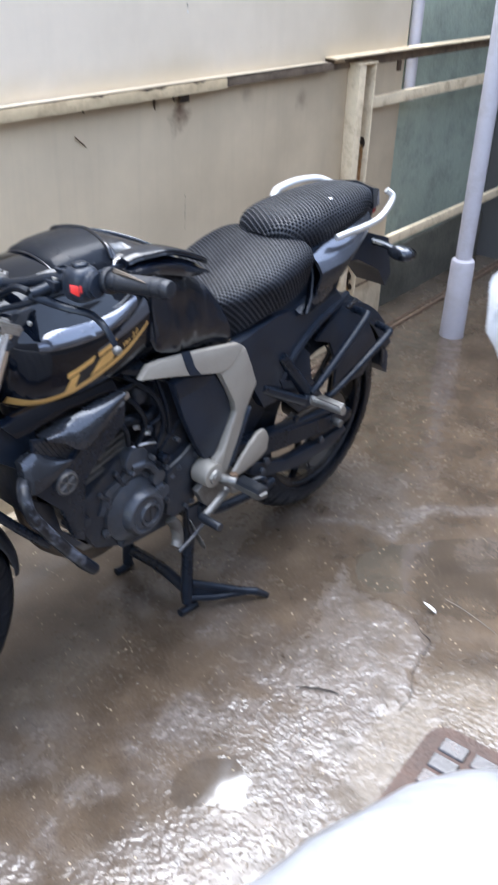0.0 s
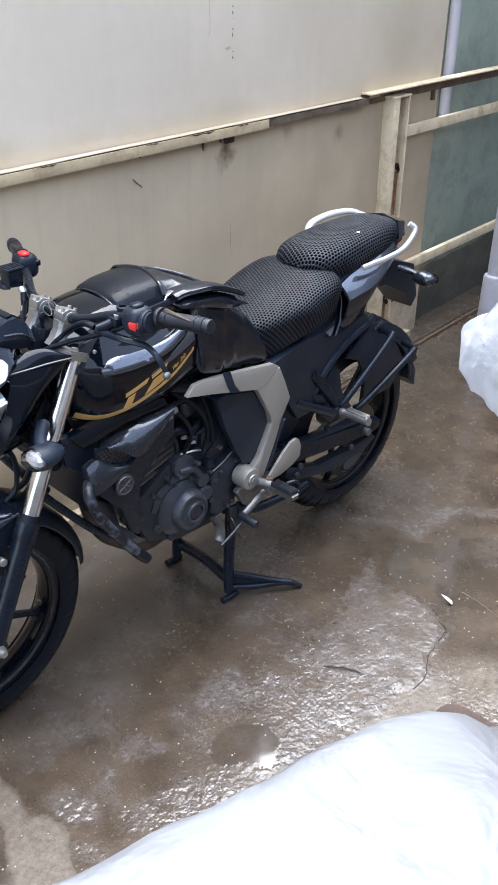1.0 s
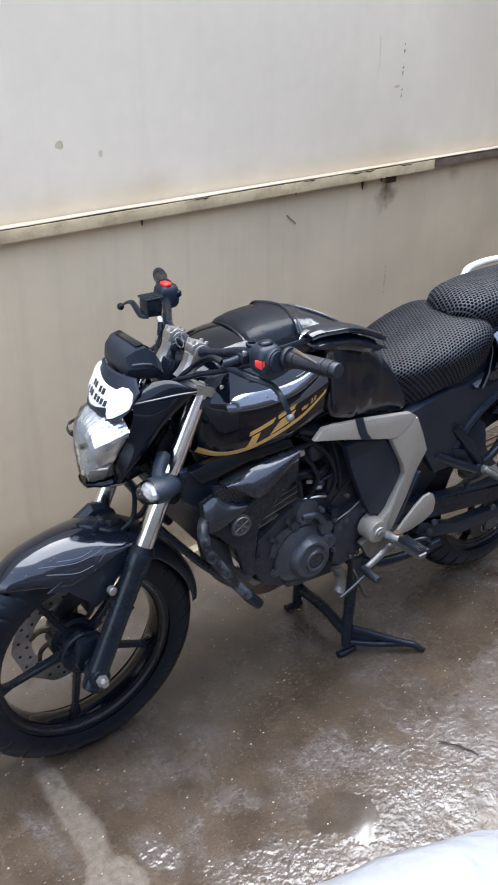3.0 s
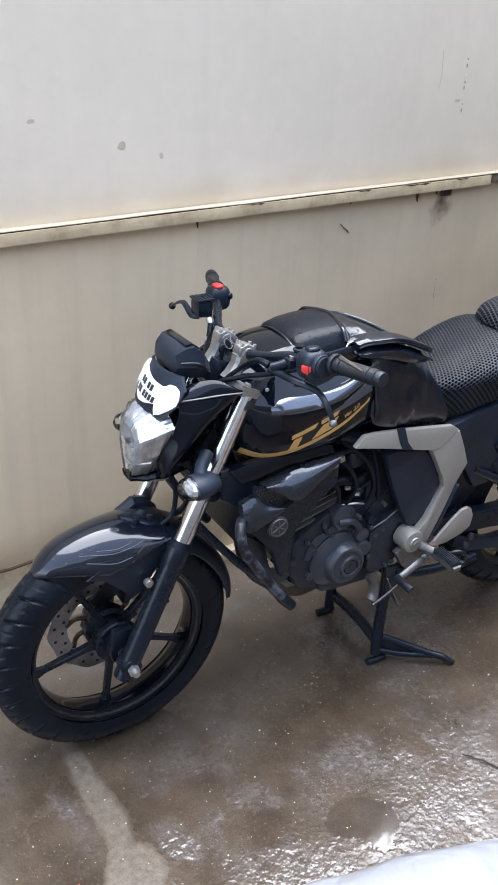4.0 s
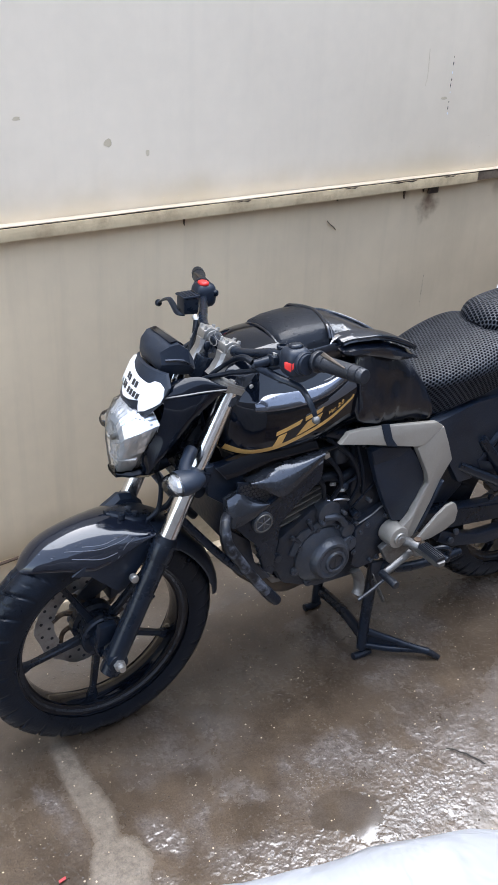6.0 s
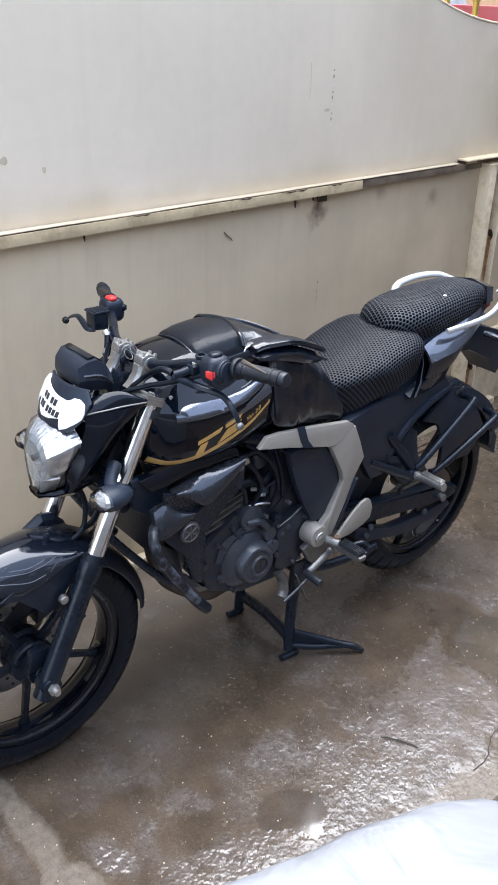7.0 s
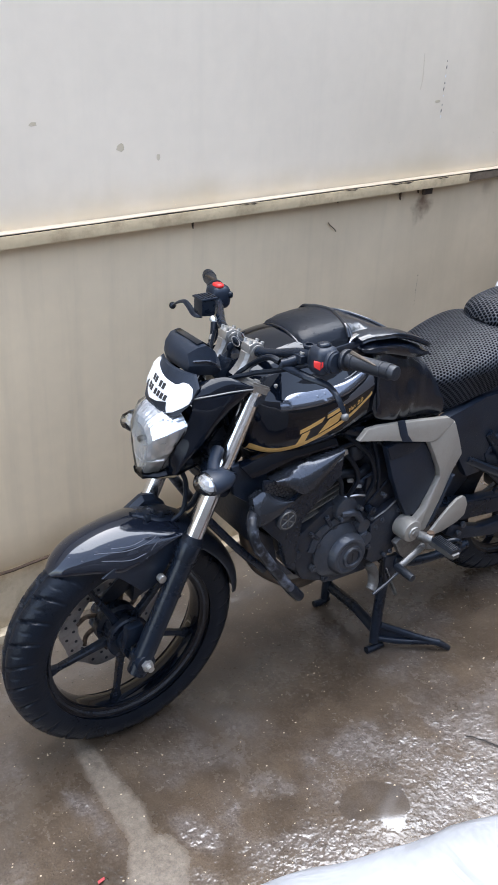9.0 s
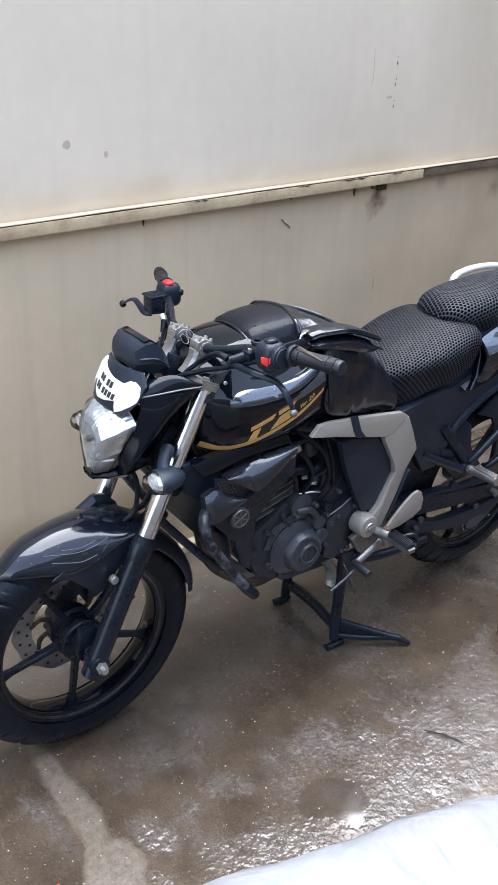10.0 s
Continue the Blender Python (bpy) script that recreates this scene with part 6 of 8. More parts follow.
part("dial_screen", prism([(-0.478, 1.0035), (-0.464, 1.0055), (-0.446, 0.9935), (-0.448, 0.991)], -0.048, 0.048, 0.0008), GLOSS, dials)

def indicated(bm):
    bm.transform(Matrix.Translation((0.014, -0.036 if sum(v.co.y for v in bm.verts) > 0 else 0.0, -0.026)))
    return bm


# --- indicators ---
for s in (-1, 1):
    stalk = tube([(-0.47, s * 0.10, 0.80), (-0.505, s * 0.14, 0.79), (-0.518, s * 0.175, 0.784)], (0.015, 0.012), 12, 4)
    ind = part("front_indicator", indicated(joined(stalk, loft([[Vector((x, s * 0.184 + a * h, 0.782 + b * h2)) for a, b in ((math.cos(t), math.sin(t)) for t in np.linspace(0, 2 * math.pi, 16, endpoint=False))] for x, h, h2 in ((-0.545, 0.034, 0.024), (-0.53, 0.034, 0.025), (-0.505, 0.028, 0.020), (-0.485, 0.012, 0.010))]))), PLASTIC, bike, "dark indicator with a clear lens")
    part("lens", indicated(loft([[Vector((x, s * 0.184 + a * h, 0.782 + b * h2)) for a, b in ((math.cos(t), math.sin(t)) for t in np.linspace(0, 2 * math.pi, 16, endpoint=False))] for x, h, h2 in ((-0.545, 0.0335, 0.0235), (-0.562, 0.029, 0.019), (-0.572, 0.015, 0.010))])), SIGNAL, ind, "clear faceted lens")
    part("reflector", indicated(blob((-0.547, s * 0.184, 0.782), (0.012, 0.026, 0.017), 10, 2.6)), REFLECTOR, ind, "faceted indicator mirror", sharp=0.05)

# --- tank ---
def tank_section(x, hw, top, sh_z, mid_z, bot_z, bot_w, in_w):
    h = [(0, top), (in_w * 0.5, top - 0.004), (in_w, top - 0.018), (hw * 0.93, sh_z + 0.006), (hw, sh_z - 0.008), (hw * 1.0, mid_z), (hw * 0.93, (mid_z + bot_z) / 2 - 0.01), (bot_w, bot_z), (bot_w * 0.4, bot_z - 0.004)]
    right = [Vector((x, a, b)) for a, b in h]
    return right + [Vector((x, -a, b)) for a, b in reversed(h[1:])]


tank = part("fuel_tank", loft([
    tank_section(-0.396, 0.048, 0.885, 0.862, 0.82, 0.785, 0.04, 0.03),
    tank_section(-0.376, 0.100, 0.922, 0.878, 0.82, 0.752, 0.085, 0.06),
    tank_section(-0.338, 0.136, 0.950, 0.878, 0.81, 0.735, 0.105, 0.075),
    tank_section(-0.280, 0.153, 0.972, 0.868, 0.80, 0.728, 0.115, 0.085),
    tank_section(-0.200, 0.155, 0.978, 0.868, 0.80, 0.726, 0.115, 0.088),
    tank_section(-0.130, 0.150, 0.975, 0.876, 0.81, 0.728, 0.105, 0.085),
    tank_section(-0.060, 0.138, 0.962, 0.880, 0.82, 0.735, 0.10, 0.078),
    tank_section(0.020, 0.122, 0.935, 0.868, 0.82, 0.735, 0.09, 0.065),
    tank_section(0.110, 0.105, 0.893, 0.845, 0.80, 0.73, 0.08, 0.05),
    tank_section(0.170, 0.09, 0.850, 0.815, 0.78, 0.72, 0.07, 0.04)], sub=2), GLOSS, bike, "glossy black fuel tank with gold stripe", sharp=0.9)


bpy.context.view_layer.update()


def tank_side(x, z):
    """The tank's left face at (x, z)."""
    hit, place, _, _ = tank.ray_cast(Vector((x, -0.5, z)), Vector((0, 1, 0)))
    return place.y if hit else -0.13


def decal(outline, off, material, name, label="", parent=None, cuts=3):
    """A sticker laid on the tank's left face."""
    bm = bmesh.new()
    n = len(outline) // 2
    lo, hi = outline[:n], outline[n:][::-1]
    if n == 2:
        lo = [tuple(Vector(lo[0]).lerp(Vector(lo[1]), k)) for k in np.linspace(0, 1, 9)]
        hi = [tuple(Vector(hi[0]).lerp(Vector(hi[1]), k)) for k in np.linspace(0, 1, 9)]
    loops = []
    for (a, b) in zip(lo, hi):
        lp = []
        for k in np.linspace(0, 1, cuts + 2):
            x, z = a[0] + (b[0] - a[0]) * k, a[1] + (b[1] - a[1]) * k
            lp.append(Vector((x, tank_side(x, z) - off, z)))
        loops.append(lp + [q + Vector((0, off * 0.9, 0)) for q in lp[::-1]])
    rings(bm, loops)
    bmesh.ops.recalc_face_normals(bm, faces=bm.faces)
    return part(name, bm, material, parent or tank, label)


def stripe(pts, w0, w1, off, material, name, label=""):
    p = smooth_path([(x, 0, z) for x, z in pts], 6)
    lo, hi = [], []
    for i, q in enumerate(p):
        t = (p[min(i + 1, len(p) - 1)] - p[max(i - 1, 0)]).normalized()
        w = w0 + (w1 - w0) * i / (len(p) - 1)
        lo.append((q.x + t.z * w / 2, q.z - t.x * w / 2))
        hi.append((q.x - t.z * w / 2, q.z + t.x * w / 2))
    return decal(lo + hi[::-1], off, material, name, label)


stripe([(-0.374, 0.762), (-0.333, 0.752), (-0.280, 0.757), (-0.219, 0.773), (-0.140, 0.798), (-0.076, 0.831), (-0.066, 0.842)], 0.015, 0.004, 0.0012, GOLD, "gold_stripe", "gold pinstripe along the tank")
for k, dz in enumerate((0.014, 0.026, 0.039)):
    stripe([(-0.205 + 0.03 * k, 0.812 + dz), (-0.14 + 0.02 * k, 0.828 + dz), (-0.06, 0.853 + dz * 0.75)], 0.003, 0.010, 0.0010, GREYDECAL, "grey_stripe")
# maker's mark as plain slanted gold blocks
def mark(pts):
    o = Vector((-0.285, 0, 0.762))
    q = [o + Vector((0.947, 0, 0.30)) * u + Vector((0.22, 0, 0.97)) * v * 0.80 for u, v in pts]
    return [(p.x, p.z) for p in q]


for o in ([(0.002, 0.036), (0.062, 0.036), (0.066, 0.049), (0.000, 0.049)], [(0.004, -0.002), (0.026, -0.002), (0.030, 0.030), (0.010, 0.030)],
          [(0.078, 0.036), (0.122, 0.036), (0.126, 0.049), (0.074, 0.049)], [(0.064, -0.002), (0.122, -0.002), (0.128, 0.028), (0.086, 0.028)]):
    decal(mark(o), 0.0016, GOLD, "gold_mark", "gold block mark")
# readable version lettering beside the stripe
txt = bpy.data.curves.new("version_text", "FONT")
txt.body, txt.size, txt.extrude, txt.shear = "Ver. 2.0", 0.0150, 0.0006, 0.35
tob = new("version_text", txt)
tm = bpy.data.meshes.new_from_object(tob.evaluated_get(bpy.context.evaluated_depsgraph_get()))
bpy.data.objects.remove(tob)
for v in tm.vertices:
    u, w, e = v.co
    x, z = -0.142 + 0.92 * u - 0.20 * w, 0.810 + 0.40 * u + 0.93 * w
    v.co = (x, tank_side(x, z) - 0.0012 - e, z)
tm.materials.append(GOLD)
lettering = new("version_text", tm)
lettering.parent = tank
tagged(lettering, "small gold letters reading Ver. 2.0")
# shoulder ledge of the tank, its sky highlight put into paler paint
for s in (-1, 1):
    sh = patch([(-0.325, s * 0.128, 0.872), (-0.295, s * 0.126, 0.886), (-0.245, s * 0.124, 0.889), (-0.19, s * 0.128, 0.884), (-0.14, s * 0.134, 0.886), (-0.09, s * 0.128, 0.900)], [(-0.327, s * 0.146, 0.862), (-0.298, s * 0.157, 0.861), (-0.245, s * 0.160, 0.858), (-0.19, s * 0.159, 0.860), (-0.14, s * 0.154, 0.868), (-0.09, s * 0.143, 0.885)], (0, s * 0.002, 0.005), (0, -s * 0.002, -0.006), 8)
    part("shoulder_panel", sh, TANKGREY, tank, "wet black shoulder ledge, sky sheen put into paler paint", sharp=0.9)
    part("shoulder_line", tube([(-0.325, s * 0.129, 0.874), (-0.295, s * 0.127, 0.889), (-0.245, s * 0.125, 0.892), (-0.19, s * 0.129, 0.887), (-0.14, s * 0.135, 0.889), (-0.10, s * 0.130, 0.902)], 0.0016, 6, 5), DULLALU, tank)
# triangular infill panel between tank and fork
for s in (-1, 1):
    part("infill_panel", prism([(-0.380, 0.868), (-0.352, 0.922), (-0.30, 0.928), (-0.248, 0.918), (-0.215, 0.918), (-0.30, 0.884)], s * 0.108, s * 0.114, 0.002, lambda x, z: s * 0.35 * (0.90 - z)), SMOKE, bike, "dark metallic infill panel")
    part("panel_screw", cyl((-0.322, s * 0.110, 0.900), (-0.322, s * 0.119, 0.902), 0.005, seg=12, bevel=0.002), BOLT, bike)

# --- leatherette tank cover ---
def cover_section(x, hw, top, side_z, sag):
    h = [(0, top), (hw * 0.35, top - 0.003), (hw * 0.7, top - 0.014 - sag), (hw * 0.93, top - 0.036 - sag), (hw, (top + side_z) / 2), (hw * 1.01, side_z)]
    r = [Vector((x, a, b)) for a, b in h]
    i = [Vector((x, a * 0.965, b - 0.006)) for a, b in h]
    return r + i[::-1], [Vector((q.x, -q.y, q.z)) for q in r + i[::-1]]


cov_rows = ((-0.238, 0.085, 0.962, 0.946, 0.0), (-0.226, 0.098, 0.974, 0.931, 0.0), (-0.18, 0.106, 0.984, 0.928, 0.0), (-0.11, 0.112, 0.988, 0.932, 0.0), (-0.050, 0.118, 0.982, 0.932, 0.002), (-0.046, 0.143, 0.980, 0.775, 0.004), (0.0, 0.142, 0.966, 0.757, 0.006), (0.05, 0.136, 0.944, 0.748, 0.008), (0.11, 0.130, 0.908, 0.740, 0.008), (0.155, 0.128, 0.868, 0.732, 0.01), (0.185, 0.134, 0.80, 0.726, 0.01))
bm = bmesh.new()
loops = []
for x, hw, top, sz, sag in cov_rows:
    r, l_ = cover_section(x, hw, top, sz, sag)
    n6 = 6
    outer = [l_[i] for i in range(n6 - 1, 0, -1)] + r[:n6]
    inner = [Vector((q.x, q.y * 0.96, q.z - 0.006)) for q in outer]
    loops.append(outer + inner[::-1])
rings(bm, loops)
bmesh.ops.recalc_face_normals(bm, faces=bm.faces)
bmesh.ops.subdivide_edges(bm, edges=list(bm.edges), cuts=2, use_grid_fill=True, smooth=0.5)
bmesh.ops.subdivide_edges(bm, edges=[e for e in bm.edges if e.verts[0].co.z < 0.96 and e.verts[0].co.x > -0.05], cuts=1, use_grid_fill=True)
for v in bm.verts:
    v.co += Vector((0, 0, 1)) * 0.004 * noise.noise(v.co * 22) + Vector((0, 1, 0)) * 0.005 * noise.noise(v.co * 16 + Vector((5, 1, 2)))
    slack = max(0.0, min(1.0, (0.93 - v.co.z) / 0.08)) * max(0.0, min(1.0, (v.co.x + 0.05) / 0.03))
    v.co.y += math.copysign(slack * (0.0050 * math.sin(v.co.x * 58 + v.co.z * 14) + 0.0016 * math.sin(v.co.x * 110 - v.co.z * 30)) * min(1.0, max(0.0, (v.co.z - 0.725) / 0.06)), v.co.y)
tcover = part("tank_cover", bm, LEATHER, bike, "black leatherette tank cover with zip and flap", sharp=1.0)


def cover_top(x, y, off=0.004):
    xs = [r_[0] for r_ in cov_rows]
    top = np.interp(x, xs, [r_[2] for r_ in cov_rows])
    hw = np.interp(x, xs, [r_[1] for r_ in cov_rows])
    u = abs(y) / hw
    return Vector((x, y, top - 0.014 * (u / 0.7) ** 2 - (0.1 * max(0, u - 0.75)) + off))


# padded pouch on the cover's front half, with a zip along its rear edge
def pouch_edge(y):
    return -0.112 + 0.02 * (1 - abs(y) / 0.1)


pouch = []
for y in np.linspace(0.092, -0.100, 25):
    x0 = -0.228 + 0.10 * max(0.0, abs(y) - 0.075)
    x1 = pouch_edge(y)
    k = 1 - (abs(y + 0.004) / 0.098) ** 8
    pouch.append([cover_top(x0 - 0.002, y, -0.004), cover_top(x0, y, 0.004 + 0.007 * k), cover_top(x0 + 0.008, y, 0.006 + 0.009 * k), cover_top((x0 * 2 + x1) / 3, y, 0.007 + 0.008 * k), cover_top((x0 + 2 * x1) / 3, y, 0.007 + 0.008 * k), cover_top(x1 - 0.004, y, 0.006 + 0.008 * k), cover_top(x1, y, 0.002 + 0.006 * k), cover_top(x1, y, -0.004)])
pch = part("pouch", loft(pouch), MESHCLOTH, tcover, "padded black pouch with a woven top", sharp=0.7)
part("piping", tube([cover_top(pouch_edge(y), y, 0.014) for y in np.linspace(0.098, -0.098, 13)], 0.0046, 8, 3), LEATHER, pch, "raised welt across the cover")
part("welt_end", blob(cover_top(pouch_edge(0.098), 0.098, 0.014), (0.008, 0.006, 0.006), 12), LEATHER, pch)
part("zip_tape", tube([cover_top(pouch_edge(y) + 0.011, y, 0.006) for y in np.linspace(0.09, -0.095, 13)], 0.0036, 8, 3, flat=2.0), ENGDARK, tcover)
part("front_welt", tube([cover_top(-0.230 + 0.10 * max(0.0, abs(y) - 0.075), y, 0.010) for y in np.linspace(0.092, -0.100, 17)] + [cover_top(-0.16, -0.106, 0.004)], 0.0034, 8, 3), LEATHER, pch, "rolled front edge of the pouch")
zp = cover_top(-0.098, -0.096, 0.012)
part("zip_pull", joined(prism([(zp.x - 0.012, zp.z - 0.008), (zp.x + 0.010, zp.z - 0.003), (zp.x + 0.012, zp.z + 0.004), (zp.x - 0.010, zp.z - 0.001)], zp.y - 0.010, zp.y + 0.006, 0.002), tube([(zp.x - 0.010, zp.y - 0.006, zp.z - 0.004), (zp.x - 0.018, zp.y - 0.010, zp.z - 0.012), (zp.x - 0.022, zp.y - 0.012, zp.z - 0.020)], 0.0026, 8, 4)), CHROME, tcover, "steel zip puller")
part("hem_welt", tube([cover_top(x, -0.001 - np.interp(x, (-0.25, -0.06), (0.10, 0.118)), 0.0) + Vector((0, -0.004, -0.03)) for x in np.linspace(-0.25, -0.06, 10)], 0.004, 8, 3), LEATHER, tcover)
part("rear_welt", tube([cover_top(x, y, 0.003) for x, y in ((-0.075, 0.085), (-0.03, 0.05), (0.02, 0.0), (0.055, -0.05), (0.075, -0.10))], 0.0034, 8, 5), LEATHER, tcover)
# open pocket along the left edge: upper lip, lower lip, folds between
lip = smooth_path([(-0.098, -0.118, 0.962), (-0.066, -0.128, 0.969), (-0.020, -0.136, 0.971), (0.032, -0.140, 0.957), (0.072, -0.140, 0.940), (0.100, -0.136, 0.925)], 8)
n_l = len(lip) - 1
upper, lower = [], []
for i, q in enumerate(lip):
    k = i / n_l
    w = 0.010 + 0.022 * math.sin(math.pi * min(1.0, k * 1.05)) ** 0.8
    c = 0.0035 * math.sin(k * 13)
    upper.append([q + Vector((0.0, 0.040, 0.006)), q + Vector((0.0, 0.008, 0.008)), q + Vector((0.0, -0.008 + c, 0.004)), q + Vector((0.001, -0.012 + c, -0.003)), q + Vector((0.001, -0.006 + c, -0.007)), q + Vector((0.0, 0.010, -0.003)), q + Vector((0.0, 0.040, 0.0))])
    lower.append([q + Vector((-0.004, 0.010, -0.010)), q + Vector((-0.004, -0.004 - c, -0.013 - w * 0.1)), q + Vector((-0.003, -0.014 - c, -0.012 - w * 0.3)), q + Vector((0.0, -0.017 - c, -0.012 - w * 0.7)), q + Vector((0.002, -0.010 - c, -0.014 - w)), q + Vector((0.002, 0.002, -0.014 - w)), q + Vector((0.0, 0.012, -0.012 - w * 0.5))])
flap = part("pocket_flap", loft(upper), LEATHER, tcover, "folded glossy pocket flap", sharp=0.8)
part("pocket_lip", loft(lower), LEATHER, tcover, "sagging lower lip of the pocket", sharp=0.8)
part("flap_edge", tube([q + Vector((0, -0.009 + 0.0035 * math.sin(13 * i / n_l), 0.004)) for i, q in enumerate(lip)], 0.0030, 8, 1, smooth=False), LEATHER, flap)
part("pocket_fold", tube([q + Vector((0.0, -0.010, -0.016 - 0.010 * math.sin(math.pi * i / n_l))) for i, q in enumerate(lip)][3:-6], (0.0048, 0.0022), 8, 1, smooth=False), LEATHER, tcover)

# --- seats under honeycomb nets ---
def seat(name, rows, label, pitch=0.0078):
    """A padded seat under a net whose threads stand proud. rows: x, half width, crown height, edge height, skirt height."""
    p = smooth_path([(r[0], r[1], r[2]) for r in rows], 34)
    q = smooth_path([(r[0], r[3], r[4]) for r in rows], 34)
    t = np.linspace(0, 1.5, 190)
    top_t, skirt_t = np.minimum(t, 1.0), np.maximum(t - 1.0, 0.0) * 2
    P = []
    for a, b in zip(p, q):
        y = a.y * np.sin(top_t * math.pi / 2) ** 0.9 * (1 - 0.10 * skirt_t)
        z = a.z - (a.z - b.y) * top_t ** 2.6 - (b.y - b.z) * skirt_t
        P.append(np.stack([np.full(2 * len(t) - 1, a.x), np.concatenate([-y[:0:-1], y]), np.concatenate([z[:0:-1], z])], -1))
    P = np.array(P)
    mid = len(t) - 1
    run = np.concatenate([[0], np.cumsum(np.linalg.norm(np.diff(P[:, mid], axis=0), axis=1))])[:, None]
    arc = np.concatenate([np.zeros((len(P), 1)), np.cumsum(np.linalg.norm(np.diff(P, axis=1), axis=2), axis=1)], 1)
    arc = arc - arc[:, mid:mid + 1]
    # the net is pulled a little askew, and its cells are stretched along the seat
    u = run + 0.010 * np.sin(arc * 9)
    v = arc + 0.006 * np.sin(run * 14)
    k = 2 * math.pi / pitch
    w = np.cos(k * v) + np.cos(k * (-0.5 * v + 0.80 * u)) + np.cos(k * (-0.5 * v - 0.80 * u))
    h = np.clip((0.45 - w) / 1.3, 0, 1)
    h = h * h * (3 - 2 * h)
    nr = np.cross(np.gradient(P, axis=0), np.gradient(P, axis=1))
    nr /= np.linalg.norm(nr, axis=2, keepdims=True) + 1e-12
    nr *= np.sign(nr[len(P) // 2, mid, 2])
    P = P + nr * (0.0015 * h - 0.0005)[..., None]
    nx, ny = P.shape[:2]
    i = np.arange(nx * ny).reshape(nx, ny)
    faces = np.stack([i[:-1, :-1], i[1:, :-1], i[1:, 1:], i[:-1, 1:]], -1).reshape(-1, 4).tolist()
    faces += [i[0].tolist(), i[-1][::-1].tolist(), i[:, 0].tolist()[::-1] + i[:, -1].tolist()]
    me = bpy.data.meshes.new(name)
    me.from_pydata(P.reshape(-1, 3).tolist(), [], faces)
    me.polygons.foreach_set("use_smooth", np.ones(len(faces), bool))
    at = me.attributes.new("relief", "FLOAT", "POINT")
    at.data.foreach_set("value", h.astype(np.float32).ravel())
    me.materials.append(NET)
    ob = new(name, me)
    ob.parent = bike
    return tagged(ob, label)


seat("rider_seat", ((0.105, 0.050, 0.790, 0.778, 0.738), (0.130, 0.070, 0.802, 0.784, 0.730), (0.180, 0.096, 0.814, 0.788, 0.720), (0.235, 0.124, 0.830, 0.794, 0.718), (0.310, 0.145, 0.852, 0.808, 0.740), (0.380, 0.152, 0.874, 0.822, 0.756), (0.440, 0.150, 0.886, 0.834, 0.772), (0.480, 0.137, 0.885, 0.840, 0.788), (0.500, 0.110, 0.878, 0.842, 0.805)), "rider seat under a black honeycomb net")
seat("pillion_seat", ((0.424, 0.030, 0.890, 0.882, 0.862), (0.434, 0.056, 0.906, 0.882, 0.856), (0.452, 0.078, 0.920, 0.882, 0.848), (0.484, 0.096, 0.932, 0.882, 0.842), (0.540, 0.107, 0.940, 0.886, 0.844), (0.600, 0.109, 0.946, 0.890, 0.850), (0.680, 0.104, 0.951, 0.897, 0.862), (0.750, 0.094, 0.953, 0.905, 0.876), (0.795, 0.081, 0.950, 0.910, 0.886), (0.826, 0.060, 0.943, 0.912, 0.892), (0.838, 0.040, 0.936, 0.910, 0.900)), "pillion seat under a black honeycomb net", 0.0090)
# a white fleck of the net's label
part("seat_fleck", blob((0.640, -0.058, 0.944), (0.007, 0.004, 0.003), 10, 3), WHITE, bike, "white fleck of a label")

